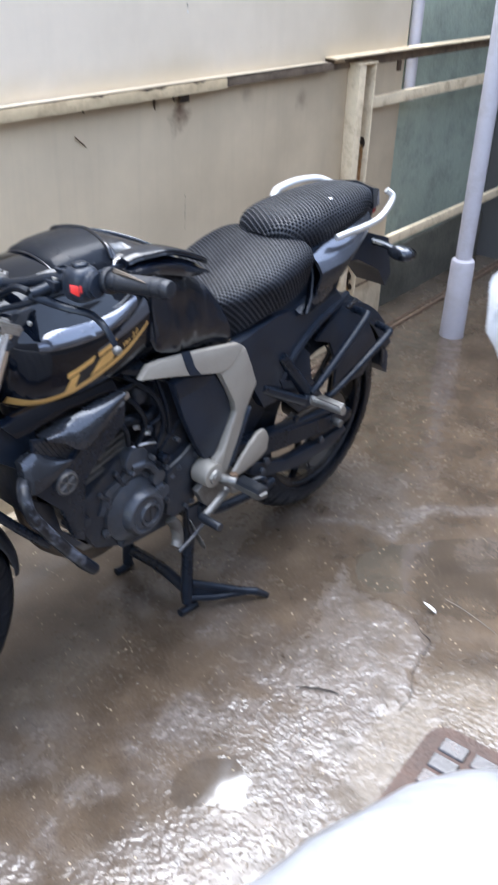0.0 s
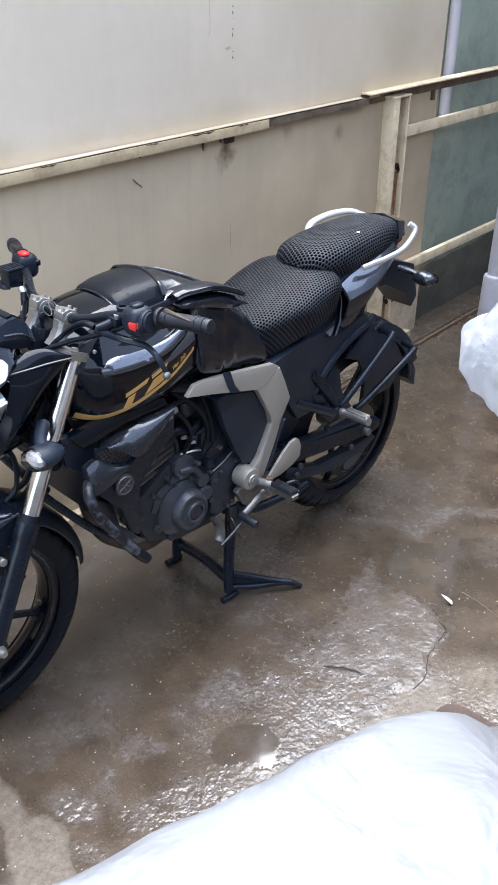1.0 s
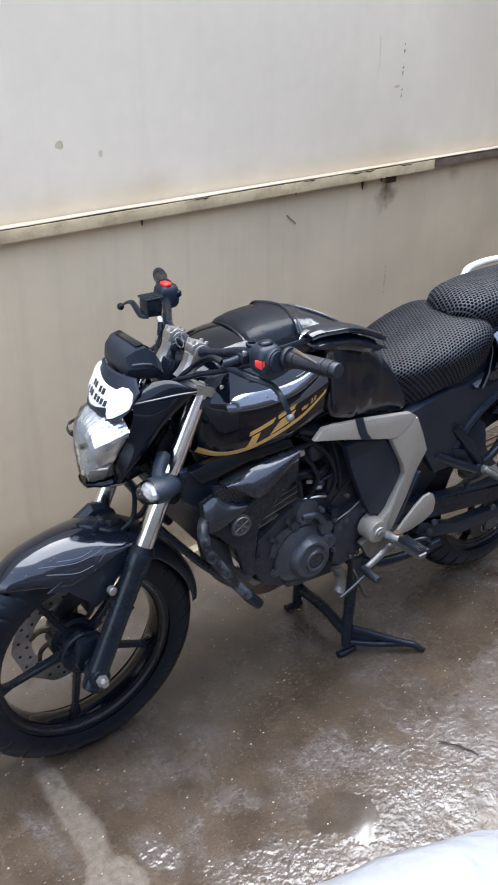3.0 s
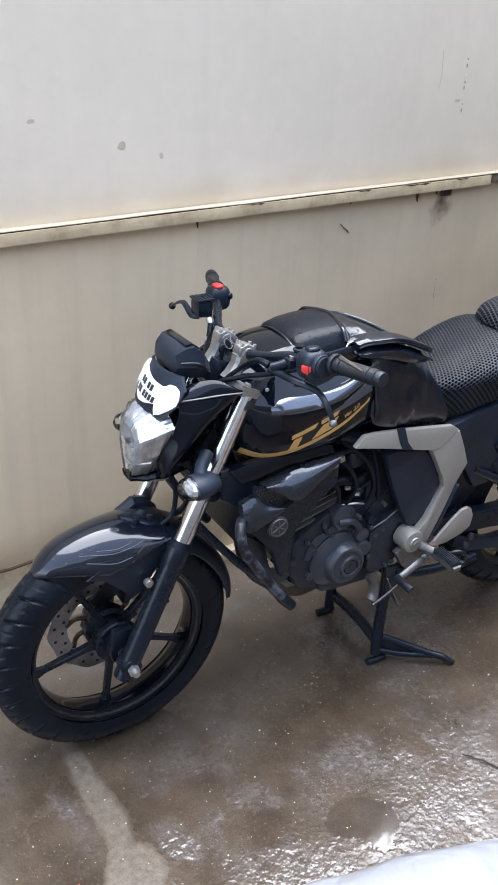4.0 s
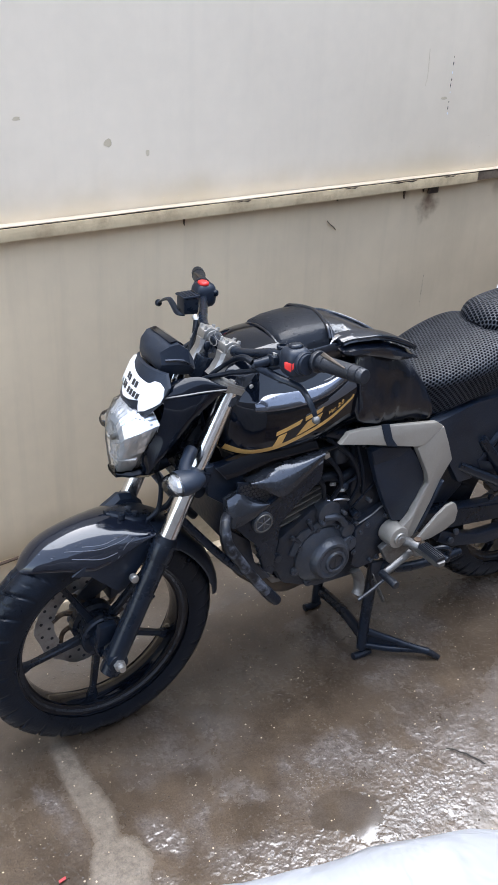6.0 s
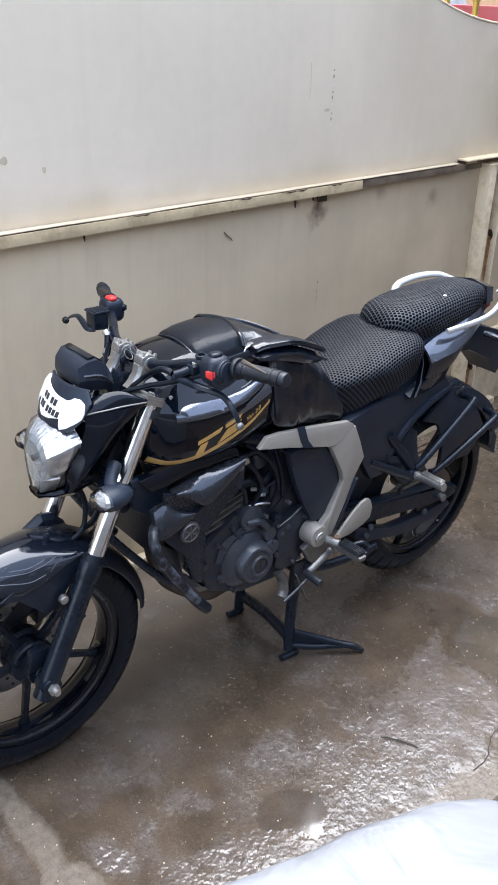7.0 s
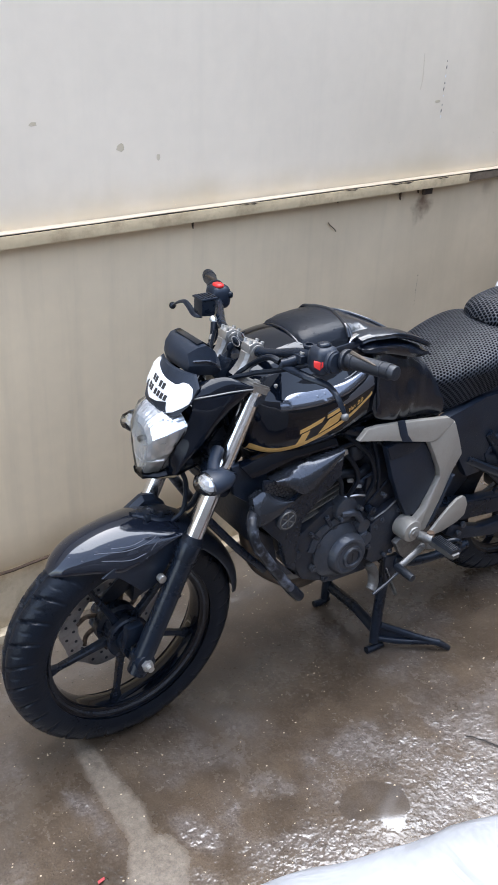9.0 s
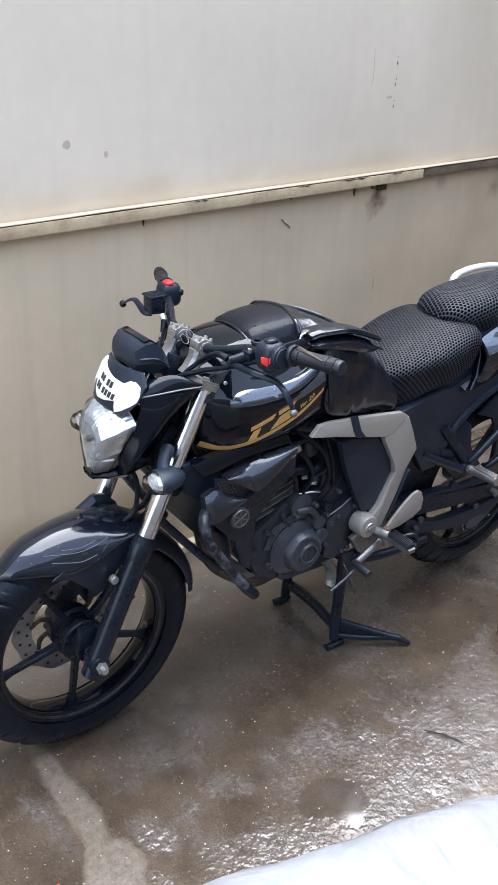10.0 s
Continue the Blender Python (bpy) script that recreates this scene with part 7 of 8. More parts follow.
# --- tail ---
for s in (-1, 1):
    lean = lambda x, z: -s * (0.016 * max(0, x - 0.55) / 0.2 + 0.42 * (z - 0.765))
    part("tail_facet", patch([(0.500, s * 0.118, 0.842), (0.55, s * 0.108, 0.852), (0.62, s * 0.100, 0.866), (0.70, s * 0.090, 0.880), (0.79, s * 0.066, 0.894)], [(0.500, s * 0.152, 0.806), (0.55, s * 0.153, 0.812), (0.61, s * 0.150, 0.820), (0.69, s * 0.130, 0.845), (0.79, s * 0.084, 0.880)], (0, s * 0.002, 0.003), (0, -s * 0.004, -0.008), 10), TANKGREY, bike, "wet metallic tail facet", sharp=0.9)
    part("tail_edge", patch([(0.500, s * 0.152, 0.806), (0.55, s * 0.153, 0.812), (0.61, s * 0.150, 0.820), (0.69, s * 0.130, 0.845)], [(0.488, s * 0.150, 0.762), (0.545, s * 0.150, 0.764), (0.60, s * 0.146, 0.782), (0.68, s * 0.126, 0.825)], (0, s * 0.002, 0), (0, -s * 0.005, 0), 8), SMOKE, bike, "dark metallic tail side")
    part("tail_panel", prism([(0.445, 0.714), (0.480, 0.748), (0.505, 0.790), (0.512, 0.826), (0.560, 0.846), (0.60, 0.862), (0.70, 0.878), (0.80, 0.892), (0.79, 0.868), (0.72, 0.828), (0.66, 0.79), (0.58, 0.735), (0.505, 0.722)], s * 0.115, s * 0.132, 0.006, lean, 3), GLOSS, bike, "glossy black tail panel")
    part("tail_blade", patch([(0.440, s * 0.138, 0.712), (0.475, s * 0.144, 0.738), (0.508, s * 0.150, 0.768)], [(0.470, s * 0.141, 0.713), (0.515, s * 0.146, 0.728), (0.560, s * 0.148, 0.760)], (0, s * 0.002, 0), (0, -s * 0.005, 0), 6), SMOKE, bike, "dark metallic lower tail blade")
    part("tail_underside", loft([[(0.44, s * 0.12, 0.70), (0.44, s * 0.138, 0.715), (0.44, s * 0.10, 0.73)], [(0.58, s * 0.11, 0.725), (0.58, s * 0.133, 0.752), (0.58, s * 0.08, 0.78)], [(0.70, s * 0.09, 0.775), (0.70, s * 0.108, 0.80), (0.7, s * 0.05, 0.82)], [(0.83, s * 0.06, 0.84), (0.83, s * 0.075, 0.86), (0.83, s * 0.03, 0.87)]]), PLASTIC, bike)
    rail_pts = [(0.580, s * 0.128, 0.872), (0.61, s * 0.140, 0.880), (0.66, s * 0.150, 0.887), (0.724, s * 0.154, 0.898), (0.768, s * 0.152, 0.922), (0.786, s * 0.148, 0.944), (0.776, s * 0.134, 0.958)]
    if s > 0:
        rail_pts = [(0.622, 0.112, 0.908), (0.640, 0.120, 0.926), (0.672, 0.126, 0.934), (0.74, 0.126, 0.940), (0.82, 0.116, 0.936), (0.868, 0.095, 0.918)]
    rail = tube(rail_pts, 0.0080, 12, 6, flat=1.35)
    part("grab_rail", rail, GRABSILVER, bike, "bright silver pillion grab rail")
part("tail_cap", loft([[(0.832, y, z) for y, z in ((-0.066, 0.885), (0.066, 0.885), (0.058, 0.940), (0.0, 0.950), (-0.058, 0.940))], [(0.885, y, z) for y, z in ((-0.050, 0.885), (0.050, 0.885), (0.044, 0.926), (0.0, 0.934), (-0.044, 0.926))], [(0.910, y, z) for y, z in ((-0.03, 0.88), (0.03, 0.88), (0.026, 0.90), (0.0, 0.904), (-0.026, 0.90))]]), TANKGREY, bike, "metallic tail cap")
part("tail_lamp", loft([[(0.87, y, z) for y, z in ((-0.036, 0.855), (0.036, 0.855), (0.04, 0.878), (-0.04, 0.878))], [(0.908, y, z) for y, z in ((-0.026, 0.86), (0.026, 0.86), (0.026, 0.875), (-0.026, 0.875))]]), TAILRED, bike, "red tail lamp")
part("seat_base", loft([[(x, -w, z0), (x, -w, z1), (x, w, z1), (x, w, z0)] for x, w, z0, z1 in ((0.10, 0.07, 0.72, 0.80), (0.25, 0.11, 0.70, 0.79), (0.45, 0.115, 0.70, 0.83), (0.60, 0.10, 0.74, 0.87), (0.75, 0.075, 0.80, 0.89), (0.86, 0.045, 0.86, 0.895))]), PLASTIC, bike, "black seat base and undertray")
# number-plate bracket, mud flap and rear indicators
part("plate_bracket", loft([[(x0, -w, z0), (x0, w, z0), (x1, w, z1), (x1, -w, z1)] for x0, z0, x1, z1, w in ((0.70, 0.76, 0.72, 0.83, 0.05), (0.80, 0.75, 0.83, 0.82, 0.055), (0.90, 0.70, 0.935, 0.785, 0.06), (0.96, 0.635, 0.985, 0.665, 0.05))]), PLASTIC, bike, "black plastic plate bracket")
for s in (-1, 1):
    st = tube([(0.86, s * 0.05, 0.79), (0.875, s * 0.085, 0.783), (0.88, s * 0.11, 0.776)], 0.010, 10, 4)
    ri = part("rear_indicator", joined(st, blob((0.885, s * 0.135, 0.768), (0.024, 0.040, 0.021), 18, 2.4)), SMOKE, bike, "dark rear indicator")
    part("lens", blob((0.898, s * 0.138, 0.768), (0.022, 0.036, 0.018), 16, 2.4), SIGNAL, ri)

# --- rear mudguard and frame side ---
guard = part("rear_mudguard", arc_shell(REAR, 0.352, 118, 12, 0.088, 0.05, 0.004, 34, lambda k: 1.0 if k < 0.8 else 1.0 - 1.2 * (k - 0.8)), PLASTIC, bike, "black rear inner mudguard")
for s in (-1, 1):
    ring_in = [(REAR.x + 0.306 * math.cos(radians(a)), REAR.z + 0.306 * math.sin(radians(a))) for a in range(24, 126, 6)]
    ring_out = [(REAR.x + 0.342 * math.cos(radians(a)), REAR.z + 0.342 * math.sin(radians(a))) for a in range(120, 18, -6)]
    part("guard_side", prism(ring_in + ring_out, s * 0.072, s * 0.086, 0.003), PLASTIC, guard)
part("mud_flap", prism([(0.985, 0.445), (1.015, 0.40), (1.018, 0.335), (0.975, 0.375), (0.955, 0.42)], -0.06, 0.06, 0.003), PLASTIC, guard)
for s in (-1, 1):
    panel = prism([(0.205, 0.705), (0.25, 0.712), (0.35, 0.732), (0.43, 0.725), (0.50, 0.742), (0.60, 0.745), (0.64, 0.70), (0.60, 0.665), (0.53, 0.645), (0.47, 0.60), (0.43, 0.55), (0.37, 0.50), (0.32, 0.50), (0.275, 0.57), (0.255, 0.64)], s * 0.095, s * 0.125, 0.008, lambda x, z: s * (0.012 if x < 0.4 else 0.0))
    part("rear_side_panel", panel, PLASTIC, bike, "matt black rear side panel")
    part("arch_lip", tube([(0.335, s * 0.112, 0.50), (0.40, s * 0.118, 0.545), (0.45, s * 0.122, 0.605), (0.52, s * 0.122, 0.655), (0.60, s * 0.118, 0.68), (0.68, s * 0.10, 0.69)], 0.012, 8, 5, flat=1.6), PLASTIC, bike)
# guard rails beside the rear wheel on the near side
for ends in (((0.490, -0.150, 0.492), (0.504, -0.166, 0.514), (0.685, -0.166, 0.638), (0.705, -0.15, 0.648), (0.71, -0.11, 0.648)), ((0.560, -0.150, 0.452), (0.584, -0.166, 0.467), (0.806, -0.166, 0.554), (0.835, -0.15, 0.562), (0.845, -0.11, 0.565))):
    part("leg_guard_rail", tube(ends, 0.0105, 12, 5), SATIN, bike, "black tubular wheel guard rail")
part("guard_plate", prism([(0.555, 0.60), (0.66, 0.668), (0.80, 0.585), (0.86, 0.50), (0.80, 0.42), (0.66, 0.425), (0.66, 0.50), (0.62, 0.575)], -0.110, -0.100, 0.003), PLASTIC, bike, "black inner guard plate")
part("guard_plate", prism([(0.40, 0.50), (0.50, 0.60), (0.53, 0.575), (0.545, 0.50), (0.60, 0.43), (0.50, 0.41)], -0.112, -0.102, 0.003), PLASTIC, bike, "black inner guard plate")
part("reflector_tab", prism([(0.628, 0.685), (0.668, 0.700), (0.675, 0.692), (0.635, 0.676)], -0.15, -0.142, 0.002), SMOKE, bike)
# pillion peg hanger
hang = part("peg_hanger", joined(tube([(0.385, -0.128, 0.615), (0.44, -0.138, 0.545), (0.492, -0.145, 0.478)], (0.012, 0.013), 10, 4, flat=1.4), tube([(0.315, -0.128, 0.552), (0.40, -0.138, 0.505), (0.47, -0.145, 0.468)], (0.011, 0.013), 10, 4, flat=1.4), blob((0.485, -0.148, 0.472), (0.022, 0.016, 0.020), 16, 3)), SATIN, bike, "black pillion peg hanger")
part("hanger_plate", prism([(0.38, 0.555), (0.47, 0.525), (0.475, 0.505), (0.40, 0.515)], -0.135, -0.127, 0.003), SATIN, hang)
part("pillion_peg", joined(tube([(0.487, -0.158, 0.470), (0.490, -0.175, 0.470), (0.493, -0.255, 0.472)], (0.013, 0.012), 12, 4, flat=1.3)), ALU, hang, "ribbed aluminium pillion peg")
for k in range(4):
    part("peg_rib", box(0.482 + 0.006 * k, 0.485 + 0.006 * k, -0.250, -0.178, 0.482, 0.488, 0.001), ALU, hang)
part("peg_bolt", cyl((0.482, -0.160, 0.478), (0.482, -0.172, 0.480), 0.009, seg=10, bevel=0.002), BOLT, hang)
# black panel added to close the bright gap below the seat
part("rear_gap_filler", prism([(0.20, 0.66), (0.36, 0.66), (0.42, 0.56), (0.40, 0.44), (0.345, 0.39), (0.25, 0.40), (0.20, 0.48)], -0.075, -0.062, 0.004), PLASTIC, bike, "black filler panel added ahead of the rear wheel")
# swingarm, chain case, axle
for s in (-1, 1):
    arm = loft([[Vector((x, s * y0, zc + h)), Vector((x, s * y1, zc + h * 0.8)), Vector((x, s * y1, zc - h * 0.8)), Vector((x, s * y0, zc - h))] for x, y0, y1, zc, h in ((0.12, 0.07, 0.105, 0.40, 0.03), (0.30, 0.08, 0.118, 0.378, 0.036), (0.48, 0.09, 0.122, 0.352, 0.030), (0.60, 0.092, 0.122, 0.335, 0.028), (0.71, 0.095, 0.120, 0.320, 0.026), (0.745, 0.10, 0.115, 0.316, 0.02))])
    part("swingarm", arm, SATIN, bike, "black box-section swingarm")
    part("axle_block", cyl((0.665, s * 0.118, 0.322), (0.665, s * 0.140, 0.322), 0.012, seg=12, bevel=0.003), DULLALU, bike, "steel rear axle nut")
    part("adjuster", box(0.70, 0.742, s * 0.1185 - 0.002, s * 0.1185 + 0.002, 0.308, 0.334, 0.001), SATIN, bike)
case = part("chain_case", joined(prism([(0.29, 0.405), (0.45, 0.392), (0.68, 0.368), (0.70, 0.352), (0.46, 0.375), (0.30, 0.385)], -0.118, -0.085, 0.005), prism([(0.30, 0.305), (0.36, 0.272), (0.50, 0.238), (0.68, 0.240), (0.735, 0.268), (0.72, 0.288), (0.60, 0.278), (0.45, 0.285), (0.36, 0.318), (0.31, 0.34)], -0.116, -0.085, 0.006)), PLASTIC, bike, "black plastic chain case")
for x, z in ((0.475, 0.405), (0.345, 0.300), (0.36, 0.325), (0.60, 0.29)):
    part("case_bolt", cyl((x, -0.116, z), (x, -0.126, z), 0.010, seg=10, bevel=0.003), SATIN if z > 0.35 else ENGINE, case)
part("chain", tube([(0.10, -0.09, 0.435), (0.40, -0.095, 0.385), (0.66, -0.095, 0.392)], 0.008, 6, 3), EXHAUST, bike)
part("rear_sprocket", lathe([(0.04, -0.098), (0.08, -0.098), (0.082, -0.094), (0.08, -0.09), (0.04, -0.09)], 48, REAR), EXHAUST, bike)
part("shock", joined(cyl((0.30, 0, 0.42), (0.24, 0, 0.66), 0.024), *[cyl((0.297 - 0.0075 * k, 0, 0.44 + 0.03 * k), (0.294 - 0.0075 * k, 0, 0.452 + 0.03 * k), 0.034, seg=18) for k in range(6)]), ENGDARK, bike)
part("muffler", tube([(0.02, 0.06, 0.26), (0.20, 0.10, 0.28), (0.34, 0.13, 0.33), (0.50, 0.15, 0.40), (0.62, 0.16, 0.44)], (0.05, 0.065), 16, 5), ENGDARK, bike, "stubby black muffler")

# --- frame covers on the near and far side ---
for s in (-1, 1):
    y = lambda v: s * v
    up = prism([(-0.106, 0.730), (-0.078, 0.752), (-0.04, 0.752), (0.065, 0.740), (0.187, 0.723), (0.208, 0.709), (0.150, 0.675), (0.126, 0.673), (0.086, 0.683), (-0.022, 0.711)], y(0.145), y(0.160), 0.003, lambda x, z: s * (0.16 * (0.735 - z)))
    down = prism([(0.150, 0.676), (0.209, 0.708), (0.236, 0.655), (0.260, 0.600), (0.228, 0.556), (0.191, 0.495), (0.150, 0.410), (0.120, 0.396), (0.085, 0.432), (0.111, 0.449), (0.136, 0.472), (0.165, 0.520), (0.183, 0.552), (0.176, 0.580), (0.152, 0.625), (0.128, 0.668)], y(0.145), y(0.166), 0.004, lambda x, z: s * (0.006 if z < 0.5 else -0.10 * max(0.0, x - 0.20)))
    sc = part("frame_cover", down, SILVER, bike, "silver-grey boomerang frame cover")
    part("upper_arm", up, SILVER, sc, "silver-grey upper arm of the frame cover")
    part("cover_slot", prism([(0.222, 0.548), (0.230, 0.552), (0.172, 0.430), (0.150, 0.412), (0.160, 0.430)], y(0.150), y(0.1672), 0.001, lambda x, z: s * 0.006), PLASTIC, sc)
    ring = cyl((0.094, y(0.135), 0.425), (0.094, y(0.182), 0.425), 0.032, 0.030, seg=36, bevel=0.004)
    part("pivot_boss", ring, SILVER, sc, "round silver pivot cover")
    part("boss_ring", joined(cyl((0.096, y(0.180), 0.422), (0.096, y(0.187), 0.422), 0.018, 0.017, seg=28, bevel=0.003), cyl((0.096, y(0.185), 0.422), (0.096, y(0.190), 0.422), 0.010, seg=6)), ALU, sc)
    part("boss_tail", prism([(0.06, 0.385), (0.12, 0.42), (0.185, 0.40), (0.19, 0.345), (0.11, 0.318), (0.085, 0.34)], y(0.138), y(0.158), 0.005), DULLALU, sc, "cast aluminium peg plate")
    part("strap_mark", prism([(0.012, 0.754), (0.036, 0.751), (0.046, 0.712), (0.062, 0.690), (0.030, 0.697), (0.022, 0.715)], y(0.1595), y(0.162), 0.001, lambda x, z: s * (0.16 * (0.735 - z))), PLASTIC, sc, "dark tape round the frame cover")
    part("side_cover", prism([(-0.008, 0.685), (0.020, 0.692), (0.118, 0.668), (0.150, 0.628), (0.172, 0.580), (0.179, 0.552), (0.160, 0.510), (0.122, 0.452), (0.091, 0.459), (0.060, 0.515), (0.026, 0.590)], y(0.132), y(0.153), 0.006), PLASTIC, bike, "matt black side cover")
    part("side_cover_facet", prism([(-0.006, 0.684), (0.022, 0.690), (0.112, 0.668), (0.088, 0.650), (0.010, 0.645)], y(0.151), y(0.1555), 0.002), SATIN, bike)
    heel = prism([(0.150, 0.402), (0.182, 0.433), (0.212, 0.460), (0.240, 0.480), (0.262, 0.484), (0.274, 0.476), (0.284, 0.452), (0.280, 0.420), (0.250, 0.404), (0.20, 0.392), (0.150, 0.392)], y(0.176), y(0.186), 0.005)
    part("heel_plate", heel, SILVER, bike, "silver heel guard plate")
    peg = part("foot_peg", joined(tube([(0.115, y(0.165), 0.405), (0.125, y(0.20), 0.408), (0.132, y(0.215), 0.407)], 0.013, 12, 4), loft([[Vector((x, y(v), z)) for x, z in ((0.124, 0.394), (0.150, 0.394), (0.152, 0.410), (0.122, 0.410))] for v in (0.215, 0.225, 0.288)] + [[Vector((x, y(0.297), z)) for x, z in ((0.128, 0.396), (0.147, 0.396), (0.148, 0.406), (0.126, 0.406))]])), DULLALU, bike, "rubber-topped aluminium foot peg")
    part("peg_rubber", loft([[Vector((x, y(v), z)) for x, z in ((0.122, 0.409), (0.152, 0.409), (0.149, 0.419), (0.125, 0.419))] for v in (0.222, 0.292)]), GRIP, peg, "ribbed black peg rubber")
    for k in range(4):
        part("rubber_rib", box(0.1265 + 0.006 * k, 0.1295 + 0.006 * k, y(0.257) - 0.033, y(0.257) + 0.033, 0.4185, 0.4225, 0.001), GRIP, peg)
    part("peg_pivot", cyl((0.135, y(0.205), 0.396), (0.135, y(0.205), 0.424), 0.010, seg=12, bevel=0.002), RUST, peg)
# gear lever and its rod, near side only
gl = part("gear_lever", joined(tube([(0.135, -0.185, 0.372), (0.09, -0.195, 0.362), (0.05, -0.200, 0.350), (0.03, -0.205, 0.352)], (0.010, 0.008), 10, 5, flat=0.7), tube([(0.14, -0.18, 0.385), (0.15, -0.185, 0.362), (0.185, -0.185, 0.352), (0.225, -0.19, 0.345)], (0.009, 0.006), 10, 5)), DULLALU, bike, "worn aluminium gear lever")
part("toe_rubber", cyl((0.03, -0.200, 0.352), (0.030, -0.262, 0.352), 0.0105, seg=14, bevel=0.003), GRIP, gl)
part("heel_rubber", cyl((0.225, -0.185, 0.345), (0.228, -0.232, 0.343), 0.009, seg=12, bevel=0.003), SATIN, gl)
part("brake_loop", tube([(0.19, -0.19, 0.36), (0.225, -0.21, 0.372), (0.245, -0.215, 0.358), (0.235, -0.21, 0.338), (0.205, -0.20, 0.333)], 0.006, 8, 5), SATIN, bike)
part("linkage_rod", tube([(0.105, -0.15, 0.285), (0.05, -0.155, 0.262), (0.005, -0.155, 0.243)], 0.0045, 8, 4), ENGINE, bike)

# --- engine ---
eng = part("engine", joined(prism([(-0.235, 0.40), (-0.20, 0.335), (-0.10, 0.29), (0.02, 0.285), (0.07, 0.32), (0.085, 0.43), (0.06, 0.52), (-0.03, 0.545), (-0.13, 0.53), (-0.22, 0.475)], -0.105, 0.11, 0.012)), ENGDARK, bike, "dark grey single-cylinder engine, muddy below")
COVER = Vector((-0.094, 0, 0.394))
part("magneto_cover", lathe([(0.0, -0.128), (0.052, -0.128), (0.060, -0.124), (0.070, -0.119), (0.078, -0.113), (0.081, -0.10), (0.082, -0.085)], 48, COVER), ENGINE, eng, "round grey magneto cover")
part("inner_cover", lathe([(0.0, -0.148), (0.028, -0.148), (0.036, -0.146), (0.043, -0.150), (0.049, -0.148), (0.056, -0.137), (0.059, -0.122)], 40, COVER + Vector((0.010, 0, -0.002))), ENGINE, eng)
part("cap_ring", lathe([(0.020, -0.146), (0.022, -0.154), (0.028, -0.154), (0.031, -0.146)], 32, COVER + Vector((0.016, 0, -0.005))), ENGINE, eng)
part("timing_cap", lathe([(0.0, -0.151), (0.018, -0.151), (0.020, -0.146)], 28, COVER + Vector((0.016, 0, -0.005))), ENGDARK, eng)
part("cap_slot", box(COVER.x + 0.014, COVER.x + 0.018, -0.1525, -0.1505, COVER.z - 0.017, COVER.z + 0.007, 0.0004), INK, eng)
for a in (15, 60, 105, 150, 200, 245, 300, 340):
    q = COVER + Vector((0.083 * math.cos(radians(a)), 0, 0.083 * math.sin(radians(a))))
    part("cover_lug", joined(cyl(q + Vector((0, -0.115, 0)), q + Vector((0, -0.08, 0)), 0.011, seg=12, bevel=0.003), cyl(q + Vector((0, -0.119, 0)), q + Vector((0, -0.11, 0)), 0.006, seg=6)), ENGINE, eng)
part("sprocket_cover", prism([(-0.010, 0.452), (0.035, 0.478), (0.079, 0.500), (0.098, 0.43), (0.092, 0.358), (0.055, 0.33), (0.015, 0.325), (-0.012, 0.345), (-0.006, 0.40)], -0.132, -0.09, 0.006), ENGDARK, eng, "smooth grey sprocket cover")
part("clutch_arm", joined(tube([(-0.018, -0.118, 0.512), (0.01, -0.120, 0.540), (0.055, -0.122, 0.578)], 0.0035, 8, 4), cyl((-0.016, -0.115, 0.50), (-0.016, -0.14, 0.50), 0.012, seg=12, bevel=0.003)), SATIN, eng)
part("starter_boss", joined(cyl((-0.085, -0.12, 0.515), (-0.085, -0.07, 0.515), 0.034, seg=24, bevel=0.005), cyl((-0.03, -0.130, 0.455), (-0.03, -0.07, 0.455), 0.020, seg=20, bevel=0.004), cyl((-0.026, -0.135, 0.415), (-0.026, -0.08, 0.415), 0.022, seg=20, bevel=0.004), tube([(-0.10, -0.115, 0.505), (-0.06, -0.122, 0.50), (-0.04, -0.125, 0.475)], 0.010, 10, 4)), ENGINE, eng)
for x, z in ((-0.055, 0.52), (-0.115, 0.505), (-0.015, 0.478), (0.02, 0.535), (-0.05, 0.375), (0.045, 0.345)):
    part("case_screw", cyl((x, -0.125, z), (x, -0.142, z), 0.006, seg=8, bevel=0.002), ENGINE, eng)
# raised casting over the magneto with its bolt towers, and the edge of the sprocket cover
arch = []
for a in np.linspace(165, 12, 26):
    ca, sa = math.cos(radians(a)), math.sin(radians(a))
    ro = 0.103 + 0.004 * math.cos(radians(a * 8))
    arch.append([COVER + Vector((r_ * ca, y_, r_ * sa)) for r_, y_ in ((0.078, -0.085), (0.080, -0.112), (0.088, -0.116), (ro, -0.110), (ro, -0.085))])
part("case_arch", loft(arch), ENGINE, eng, "cast arch round the magneto cover", sharp=0.5)
for a in (140, 112, 84, 52, 25):
    ca, sa = math.cos(radians(a)), math.sin(radians(a))
    p0, p1 = COVER + Vector((0.090 * ca, -0.110, 0.090 * sa)), COVER + Vector((0.118 * ca, -0.104, 0.118 * sa))
    part("case_rib", tube([p0, p0.lerp(p1, 0.5) + Vector((0, -0.003, 0)), p1], (0.0065, 0.0050), 8, 3), ENGDARK, eng)
    part("tower_bolt", joined(cyl(p1 + Vector((0, -0.002, 0)), p1 + Vector((0, -0.009, 0)), 0.0068, seg=10, bevel=0.002), cyl(p1 + Vector((0, -0.009, 0)), p1 + Vector((0, -0.012, 0)), 0.0042, seg=6)), ENGINE, eng)
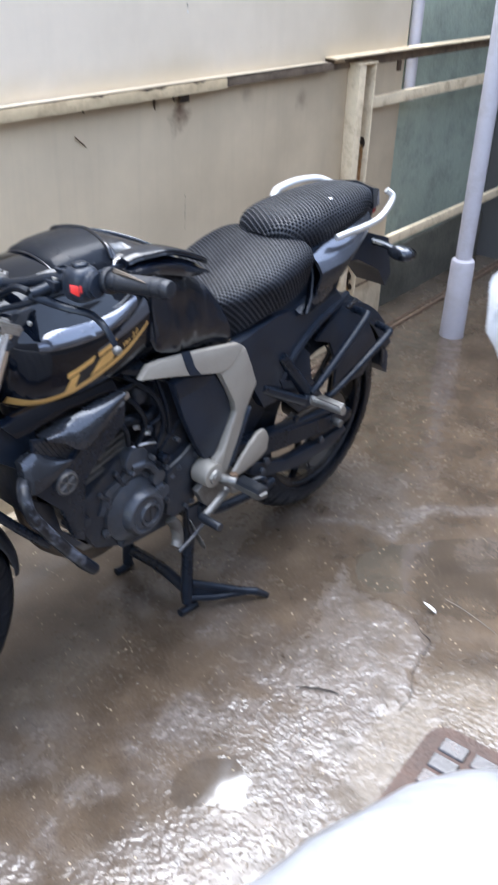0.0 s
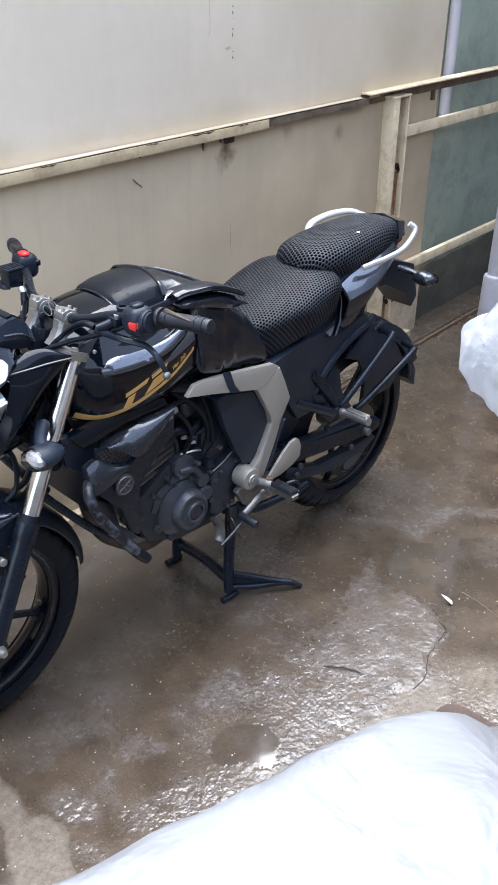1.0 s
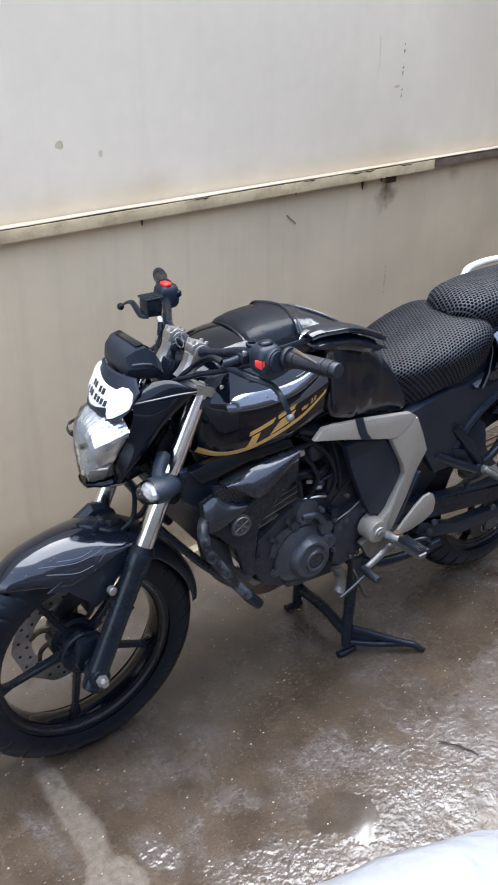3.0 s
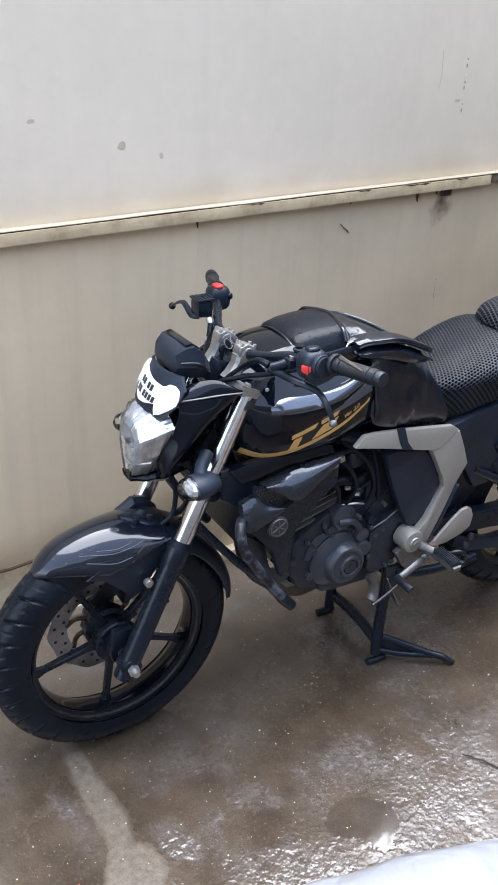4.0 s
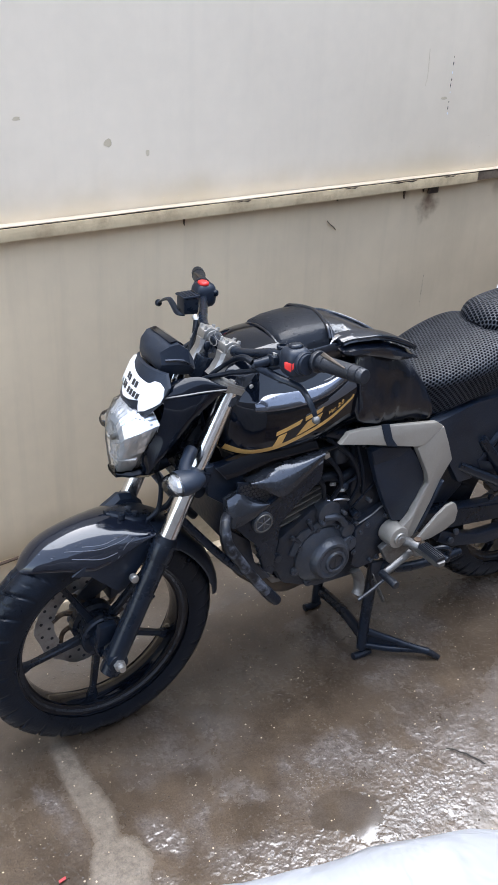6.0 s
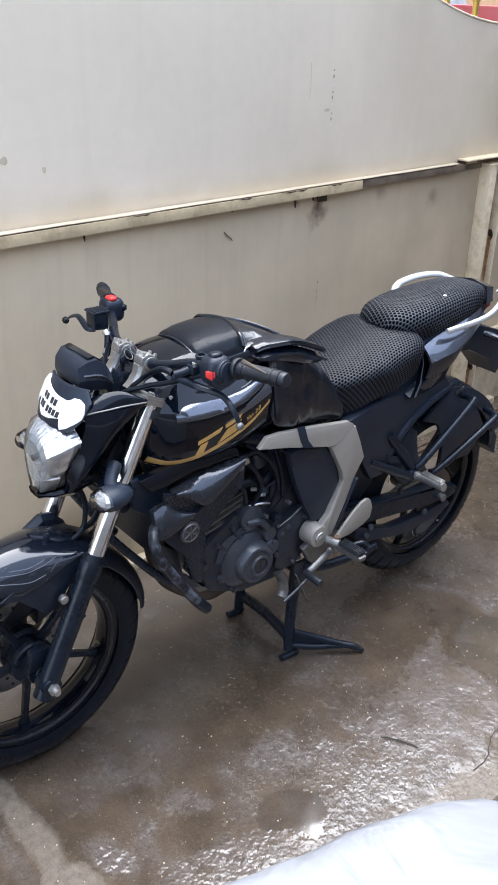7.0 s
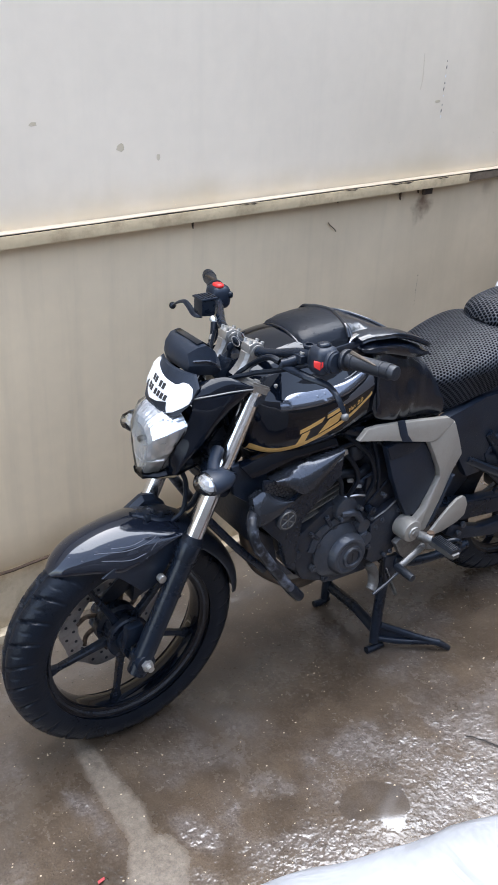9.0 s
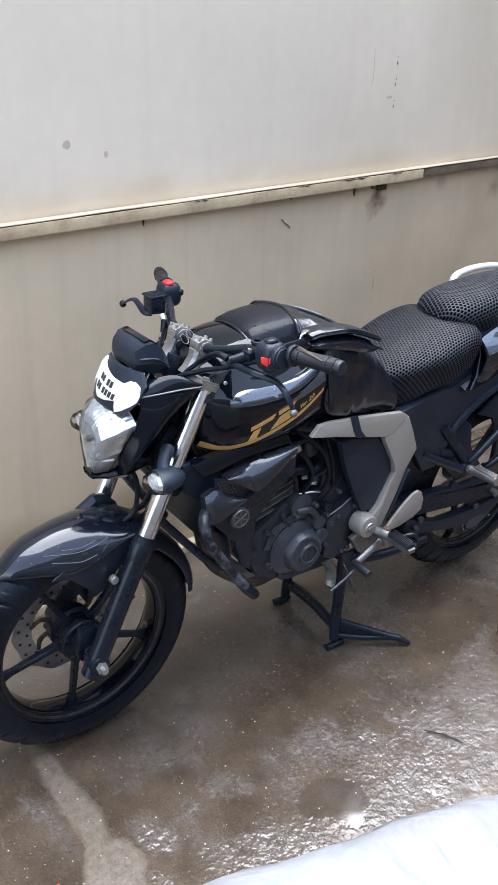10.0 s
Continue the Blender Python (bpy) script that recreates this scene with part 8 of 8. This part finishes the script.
# thin pale strip that draws the highlight along the sprocket cover's edge
part("cover_edge_highlight", tube([(-0.006, -0.131, 0.468), (0.036, -0.131, 0.482), (0.080, -0.131, 0.500), (0.096, -0.131, 0.440)], 0.0024, 6, 4), DULLALU, eng, "pale strip drawn as the highlight on the sprocket cover's edge")
for x, z in ((-0.022, 0.429), (0.007, 0.441), (0.027, 0.456), (-0.010, 0.386), (0.070, 0.345), (0.082, 0.47)):
    part("hex_bolt", joined(cyl((x, -0.130, z), (x, -0.134, z), 0.0075, seg=12, bevel=0.0015), cyl((x, -0.134, z), (x, -0.138, z), 0.0050, seg=6)), ENGINE, eng)
part("front_mount", joined(prism([(-0.275, 0.435), (-0.225, 0.470), (-0.190, 0.455), (-0.178, 0.395), (-0.205, 0.365), (-0.245, 0.390)], -0.10, -0.085, 0.004), cyl((-0.225, -0.10, 0.425), (-0.225, -0.115, 0.425), 0.011, seg=10, bevel=0.003)), ENGDARK, eng, "dark front engine mount")
part("inlet_pipe", tube([(-0.118, -0.085, 0.60), (-0.085, -0.100, 0.612), (-0.050, -0.102, 0.600), (-0.015, -0.100, 0.609)], 0.013, 12, 5), RUBBER, eng)
part("sensor_plug", joined(blob((-0.045, -0.108, 0.577), (0.014, 0.010, 0.011), 14, 4), tube([(-0.035, -0.110, 0.585), (-0.010, -0.118, 0.600), (0.010, -0.112, 0.625)], 0.004, 8, 4)), PLASTIC, eng)
part("wire_tie", tube([(-0.088, -0.108, 0.547), (-0.060, -0.122, 0.552), (-0.030, -0.120, 0.541)], 0.0028, 6, 4), BOLT, eng, "pale wire tie")
cylinder_m = Matrix.Translation((-0.165, 0, 0.545)) @ Matrix.Rotation(radians(-14), 4, "Y")
bm = box(-0.055, 0.055, -0.06, 0.06, -0.05, 0.13, 0.008)
bm.transform(cylinder_m)
cylb = part("cylinder", bm, ENGDARK, eng)
for k in range(9):
    bm = box(-0.078, 0.078, -0.092, 0.092, -0.035 + 0.0165 * k, -0.0305 + 0.0165 * k, 0.0012)
    bm.transform(cylinder_m)
    part("cooling_fin", bm, FINMUD, cylb)
for y_ in (-0.06, 0.0, 0.06):
    bm = box(-0.084, -0.070, y_ - 0.006, y_ + 0.006, -0.035, 0.10, 0.002)
    bm.transform(cylinder_m)
    part("fin_rib", bm, ENGDARK, cylb)
bm = prism([(-0.07, 0.12), (0.07, 0.12), (0.075, 0.16), (0.04, 0.205), (-0.04, 0.205), (-0.075, 0.16)], -0.08, 0.08, 0.008)
bm.transform(cylinder_m)
part("cylinder_head", bm, ENGDARK, eng)
part("spark_plug_cap", joined(tube([(-0.20, -0.06, 0.66), (-0.205, -0.11, 0.655), (-0.19, -0.13, 0.64), (-0.15, -0.12, 0.66)], 0.011, 10, 5)), RUBBER, eng)
# throttle body, hoses, air box behind the cylinder
part("throttle_body", joined(cyl((-0.10, 0, 0.63), (0.0, 0, 0.60), 0.035, seg=20, bevel=0.004), cyl((-0.06, -0.07, 0.645), (-0.06, 0.07, 0.645), 0.022, seg=16, bevel=0.003), blob((-0.045, -0.085, 0.655), (0.025, 0.018, 0.024), 16, 3)), ENGDARK, bike)
part("fuel_joint", prism([(-0.120, 0.690), (-0.105, 0.693), (-0.102, 0.680), (-0.116, 0.676)], -0.124, -0.112, 0.002), ALU, bike)
part("air_box", box(-0.02, 0.16, -0.11, 0.11, 0.48, 0.70, 0.02), ENGDARK, bike)
for pts in ([(-0.13, -0.09, 0.70), (-0.09, -0.12, 0.66), (-0.06, -0.12, 0.60), (-0.08, -0.11, 0.545)], [(-0.10, -0.10, 0.72), (-0.04, -0.125, 0.665), (-0.01, -0.125, 0.59), (-0.03, -0.12, 0.53)], [(-0.17, -0.10, 0.66), (-0.12, -0.12, 0.615), (-0.10, -0.11, 0.56)], [(-0.02, -0.11, 0.70), (-0.005, -0.13, 0.62), (0.01, -0.12, 0.55)], [(-0.26, -0.05, 0.72), (-0.2, -0.1, 0.70), (-0.12, -0.11, 0.695), (-0.05, -0.11, 0.70)]):
    part("hose", tube(pts, 0.006, 8, 6), RUBBER, bike, "black rubber hose")
for x, z in ((-0.06, 0.575), (-0.09, 0.60), (0.0, 0.575)):
    part("hose_clip", cyl((x, -0.118, z), (x + 0.006, -0.128, z + 0.004), 0.005, seg=8), BOLT, bike)
# exhaust and its guard
part("exhaust_pipe", tube([(-0.235, 0.0, 0.60), (-0.285, 0.0, 0.56), (-0.305, -0.01, 0.48), (-0.285, -0.02, 0.385), (-0.235, -0.02, 0.325), (-0.16, -0.02, 0.272), (-0.09, 0.0, 0.250), (-0.02, 0.02, 0.245), (0.05, 0.06, 0.255)], 0.026, 18, 7), EXHAUST, bike, "dull brown-stained exhaust pipe")
part("exhaust_clamp", prism([(-0.245, 0.385), (-0.21, 0.345), (-0.16, 0.335), (-0.14, 0.345), (-0.17, 0.325), (-0.22, 0.332), (-0.255, 0.375)], -0.085, -0.055, 0.003), DULLALU, bike, "pale bent engine bracket")
# frame tubes
for s in (-1, 1):
    part("frame_tube", joined(tube([(-0.345, s * 0.03, 0.845), (-0.25, s * 0.06, 0.79), (-0.10, s * 0.085, 0.735), (0.05, s * 0.10, 0.66), (0.11, s * 0.105, 0.52), (0.10, s * 0.10, 0.36)], 0.022, 12, 6), tube([(0.0, s * 0.09, 0.71), (0.25, s * 0.095, 0.72), (0.55, s * 0.09, 0.77), (0.82, s * 0.06, 0.85)], 0.014, 10, 5), tube([(0.13, s * 0.10, 0.52), (0.28, s * 0.10, 0.60), (0.45, s * 0.095, 0.73)], 0.013, 10, 4)), SATIN, bike, "black frame tube")
part("down_tube", tube([(-0.36, 0, 0.80), (-0.31, 0.0, 0.70), (-0.285, 0.0, 0.60), (-0.27, 0.035, 0.48), (-0.25, 0.04, 0.40)], 0.02, 12, 5), SATIN, bike)
part("head_tube", cyl(top_mid - RAKE * 0.19, top_mid - RAKE * 0.02, 0.034, seg=24), SATIN, bike)
part("horn", joined(cyl((-0.44, -0.01, 0.70), (-0.415, -0.01, 0.70), 0.04, seg=24, bevel=0.006), blob((-0.40, -0.01, 0.70), (0.02, 0.025, 0.025), 14)), ENGDARK, bike)

# --- side scoops, cowls and crash guard ---
for s in (-1, 1):
    sc = part("air_scoop", patch([(-0.345, s * 0.150, 0.694), (-0.310, s * 0.148, 0.700), (-0.27, s * 0.146, 0.706), (-0.20, s * 0.143, 0.712), (-0.136, s * 0.139, 0.714)], [(-0.343, s * 0.166, 0.688), (-0.314, s * 0.174, 0.678), (-0.270, s * 0.180, 0.650), (-0.205, s * 0.170, 0.674), (-0.142, s * 0.150, 0.696)], (0, s * 0.008, 0.006), (0, -s * 0.02, -0.004), 10), SMOKE, bike, "dark metallic air scoop below the tank", sharp=0.7)
    part("scoop_top", prism([(-0.415, 0.735), (-0.35, 0.745), (-0.25, 0.748), (-0.15, 0.738), (-0.145, 0.719), (-0.27, 0.719), (-0.313, 0.713), (-0.352, 0.706), (-0.39, 0.704)], s * 0.115, s * 0.138, 0.003, lambda x, z: s * 0.3 * (0.715 - z)), GLOSS, sc, "glossy black upper edge")
    part("lower_scoop", patch([(-0.399, s * 0.158, 0.664), (-0.368, s * 0.157, 0.674), (-0.335, s * 0.157, 0.655), (-0.299, s * 0.160, 0.634)], [(-0.408, s * 0.172, 0.618), (-0.391, s * 0.182, 0.604), (-0.345, s * 0.182, 0.616), (-0.297, s * 0.172, 0.629)], (0, s * 0.007, 0.005), (0, -s * 0.02, -0.004), 10), SMOKE, bike, "dark metallic lower cowl edge", sharp=0.7)
    mesh_pts = [(-0.372, 0.702), (-0.322, 0.688), (-0.262, 0.648), (-0.302, 0.625), (-0.372, 0.668)]
    gr = part("grille", prism(mesh_pts, s * 0.152, s * 0.158, 0.001), SATIN, bike, "black mesh grille")
    for i in range(12):
        for j in range(9):
            x, z = -0.368 + 0.0095 * i + 0.0047 * (j % 2), 0.630 + 0.0082 * j
            if inside(np.array([x]), np.array([z]), mesh_pts)[0] > 0.005:
                part("grille_cell", cyl((x, s * 0.1578, z), (x, s * 0.1588, z), 0.0042, seg=6), INK, gr)
    part("side_cowl", prism([(-0.395, 0.612), (-0.30, 0.634), (-0.262, 0.652), (-0.143, 0.700), (-0.146, 0.650), (-0.21, 0.601), (-0.252, 0.560), (-0.272, 0.50), (-0.276, 0.432), (-0.302, 0.452), (-0.325, 0.53), (-0.374, 0.584)], s * 0.146, s * 0.162, 0.004, lambda x, z: s * (0.008 if x < -0.27 else -0.006)), SATIN, bike, "satin black side cowl")
    bc = Vector((-0.316, s * 0.176, 0.594))
    bd = part("round_badge", joined(cyl(bc - Vector((0, s * 0.006, 0)), bc + Vector((0, s * 0.004, 0)), 0.026, seg=32, bevel=0.002)), ENGINE, bike, "small round dark badge")
    part("badge_ring", lathe([(0.0195, s * 0.0042), (0.0200, s * 0.0062), (0.0222, s * 0.0062), (0.0228, s * 0.0042)], 32, bc), DULLALU, bd)
    for a in (30, 90, 150):
        v = Vector((math.cos(radians(a)), 0, math.sin(radians(a)))) * 0.0185
        part("badge_bar", tube([bc + Vector((0, s * 0.0045, 0)) - v, bc + Vector((0, s * 0.0045, 0)) + v], 0.0016, 6, smooth=False), DULLALU, bd)
    cg = part("crash_guard", tube([(-0.372, s * 0.140, 0.622), (-0.404, s * 0.168, 0.628), (-0.422, s * 0.194, 0.614), (-0.420, s * 0.205, 0.584), (-0.396, s * 0.207, 0.541), (-0.362, s * 0.207, 0.488), (-0.328, s * 0.207, 0.438), (-0.303, s * 0.206, 0.406)], 0.0125, 16, 6), SCUFF, bike, "scuffed black crash guard bar")
    part("guard_tip", tube([(-0.318, s * 0.206, 0.425), (-0.304, s * 0.206, 0.407), (-0.292, s * 0.206, 0.393), (-0.287, s * 0.206, 0.387)], (0.0140, 0.0125), 16, 4), RUBBER, cg)
# black panel added to darken the open gap between scoop and fork
part("front_gap_filler", prism([(-0.432, 0.735), (-0.345, 0.738), (-0.330, 0.650), (-0.385, 0.630), (-0.425, 0.662)], -0.122, -0.104, 0.004), PLASTIC, bike, "black filler panel added behind the fork")
part("guard_crossbar", tube([(-0.50, -0.09, 0.635), (-0.44, -0.10, 0.555), (-0.375, -0.11, 0.475), (-0.325, -0.11, 0.42)], 0.010, 12, 6), SATIN, bike)
part("guard_crossbar", tube([(-0.435, -0.10, 0.665), (-0.44, 0.0, 0.668), (-0.435, 0.10, 0.665)], 0.015, 12, 5), SATIN, bike)
part("lower_shield", prism([(-0.395, 0.585), (-0.32, 0.52), (-0.305, 0.455), (-0.255, 0.395), (-0.30, 0.40), (-0.355, 0.49)], -0.135, -0.12, 0.005), ENGDARK, bike)
part("oil_cooler_bracket", box(-0.36, -0.335, -0.09, 0.09, 0.50, 0.62, 0.004), ENGDARK, bike)

# --- centre stand and folded side stand ---
stand = part("centre_stand", joined(tube([(0.088, -0.108, 0.30), (0.078, -0.112, 0.20), (0.068, -0.117, 0.080), (0.066, -0.120, 0.030)], (0.017, 0.0135), 14, 4), tube([(0.088, 0.108, 0.30), (0.084, 0.114, 0.18), (0.082, 0.120, 0.06), (0.082, 0.123, 0.020)], (0.017, 0.0135), 14, 4), tube([(0.074, -0.118, 0.062), (0.090, 0.0, 0.064), (0.090, 0.122, 0.062)], 0.0155, 14, 4), cyl((0.088, -0.122, 0.29), (0.088, 0.122, 0.29), 0.016, seg=14)), SATIN, bike, "black steel centre stand, lowered")
part("stand_plate", prism([(0.055, 0.330), (0.118, 0.322), (0.128, 0.285), (0.104, 0.252), (0.070, 0.236), (0.058, 0.270)], -0.135, -0.123, 0.004), ENGDARK, stand, "dark pivot plate of the stand")
part("stand_tang", joined(tube([(0.078, -0.124, 0.088), (0.130, -0.152, 0.062), (0.190, -0.192, 0.036), (0.225, -0.218, 0.026)], (0.010, 0.0105), 12, 4), tube([(0.072, -0.124, 0.042), (0.130, -0.160, 0.032), (0.190, -0.196, 0.030), (0.216, -0.212, 0.028)], 0.009, 12, 4), prism([(0.076, 0.044), (0.19, 0.030), (0.19, 0.040), (0.076, 0.086)], -0.003, 0.003, 0.001, lambda x, z: -0.122 - 0.62 * (x - 0.076))), SATIN, stand, "foot lever of the stand")
part("tang_tip", tube([(0.220, -0.214, 0.027), (0.236, -0.226, 0.018), (0.250, -0.236, 0.008)], (0.0105, 0.0075), 12, 4), SCUFF, stand, "worn bent tip of the lever")
for s in (-1, 1):
    part("stand_foot", joined(tube([(0.040, s * 0.121, 0.010), (0.066, s * 0.121, 0.009), (0.096, s * 0.123, 0.012)], 0.0105, 10, 4)), SATIN, stand)
part("stand_spring", tube([Vector((0.06 + 0.05 * k, -0.135 + 0.007 * math.cos(k * 70), 0.29 - 0.10 * k + 0.007 * math.sin(k * 70))) for k in np.linspace(0, 1, 90)], 0.0018, 6, 1, smooth=False), DULLALU, stand)
part("side_stand", joined(tube([(0.115, -0.125, 0.30), (0.16, -0.14, 0.285), (0.28, -0.145, 0.275), (0.36, -0.145, 0.275)], (0.015, 0.011), 12, 5), blob((0.112, -0.13, 0.30), (0.026, 0.018, 0.026), 14, 3)), SATIN, bike, "folded black side stand")
part("stand_lug", tube([(0.004, -0.128, 0.322), (0.018, -0.13, 0.298), (0.020, -0.135, 0.262), (0.008, -0.14, 0.248)], (0.008, 0.007), 10, 5, flat=2.0), DULLALU, bike, "pale bent metal tab")

# ---- small things on the ground ----
tagged(new("leaf_scrap", mesh_of("leaf_scrap", prism([(0, 0), (0.011, 0.003), (0.014, 0.020), (0.009, 0.040), (0.003, 0.024)], -0.001, 0.001, 0.0), WHITE)), "small white scrap of plastic on the wet ground", "litter").matrix_world = pose(1.58, 0.77, 0.006, -60, 0, 20)
tagged(new("twig", mesh_of("twig", tube([(0.012, 0.0, 0), (0.004, -0.05, 0.001), (-0.010, -0.106, 0.0), (-0.03, -0.16, 0.001)], (0.0009, 0.0006), 6, 5), DULLALU)), "thin grey twig lying on the wet ground", "twig").matrix_world = pose(1.635, 0.775, 0.0065)
tagged(new("wrapper", mesh_of("wrapper", prism([(0, 0), (0.016, -0.001), (0.018, 0.005), (0.002, 0.006)], -0.0015, 0.0015, 0.0008), REDPAINT)), "small torn red wrapper on the ground", "litter").matrix_world = pose(0.20, 1.085, 0.007, -85, 0, 10)
# wet stones that stand out of the worn cement and loose grit on the silt
rs = np.random.RandomState(21)
seedm = bmesh.new()
bmesh.ops.create_icosphere(seedm, subdivisions=1, radius=1.0)
unit = np.array([v.co[:] for v in seedm.verts])
tris = np.array([[v.index for v in f.verts] for f in seedm.faces])
seedm.free()


def stones(name, label, px, py, sizes, material):
    n = len(px)
    lump = unit[None] * (1 + 0.35 * (rs.rand(n, len(unit), 1) - 0.5))
    half = sizes[:, None, None] * np.stack([1 + 0.6 * rs.rand(n), 1 + 0.6 * rs.rand(n), 0.55 + 0.3 * rs.rand(n)], -1)[:, None, :]
    co = lump * half + np.stack([px, py, GROUND_Z(px, py) + sizes * 0.1], -1)[:, None, :]
    fa = (tris[None] + (np.arange(n) * len(unit))[:, None, None]).reshape(-1, 3)
    me = bpy.data.meshes.new(name)
    me.from_pydata(co.reshape(-1, 3).tolist(), [], fa.tolist())
    me.polygons.foreach_set("use_smooth", np.ones(len(fa), bool))
    me.materials.append(material)
    tagged(new(name, me), label, "grit", kind="stuff")


bx, by = rs.uniform(0.05, 1.60, 30000), rs.uniform(0.55, 1.12, 30000)
worn = step(inside(bx, by, WORN_BAND), 0.06) * step(fbm(bx, by, 7, 21) - 0.46, 0.10)
keep = (rs.rand(len(bx)) < worn * 0.5) & (np.hypot((bx - 0.825) / 1.3, by - 0.88) > 0.09)
stones("wet_aggregate", "small wet stones bared in the worn cement", bx[keep], by[keep], rs.choice([0.0006, 0.0008, 0.0011, 0.0015], keep.sum()), WETSTONE)
gx_, gy_ = rs.uniform(-0.2, 2.6, 1500), rs.uniform(0.45, 1.80, 1500)
stones("grit", "scattered pale grit on the wet cement", gx_, gy_, rs.choice([0.0007, 0.0009, 0.0012, 0.0018], 1500), PLINTH)

# ---- beyond the gate ----
tagged(new("street_wall", mesh_of("street_wall", box(3.6, 7.0, 3.3, 3.45, 0.0, 1.68, 0.01), REDPAINT)), "low red painted wall beyond the gate", "wall", kind="structure")
bm = bmesh.new()
loops = []
for x in np.linspace(4.35, 5.75, 44):
    top = 2.35 + 0.10 * math.sin(x * 5) + 0.12 * noise.noise((x * 3, 1, 1)) - 0.5 * max(0.0, x - 5.25) ** 1.2
    lp = []
    for k in np.linspace(0, 1, 26):
        fold = 0.05 * noise.noise((x * 4 + 3 * k, k * 5, 2)) + 0.03 * abs(noise.noise((x * 9 - 5 * k, k * 8, 6)))
        lp.append(Vector((x + 0.03 * noise.noise((k * 7, x * 3, 4)), 3.75 + 0.5 * k ** 2 + fold, top * k)))
    loops.append(lp + [q + Vector((0, 0.8, 0)) for q in lp[::-1]])
rings(bm, loops)
bmesh.ops.recalc_face_normals(bm, faces=bm.faces)
tagged(new("covered_load", mesh_of("covered_load", bm, FILM, sharp=1.2)), "load under a crumpled white plastic sheet", "covered goods")
tagged(new("wall_far", mesh_of("wall_far", box(6.9, 10.0, 5.0, 5.2, 0.0, 3.2, 0.01), PEACH)), "peach painted house wall across the street", "wall", kind="structure")
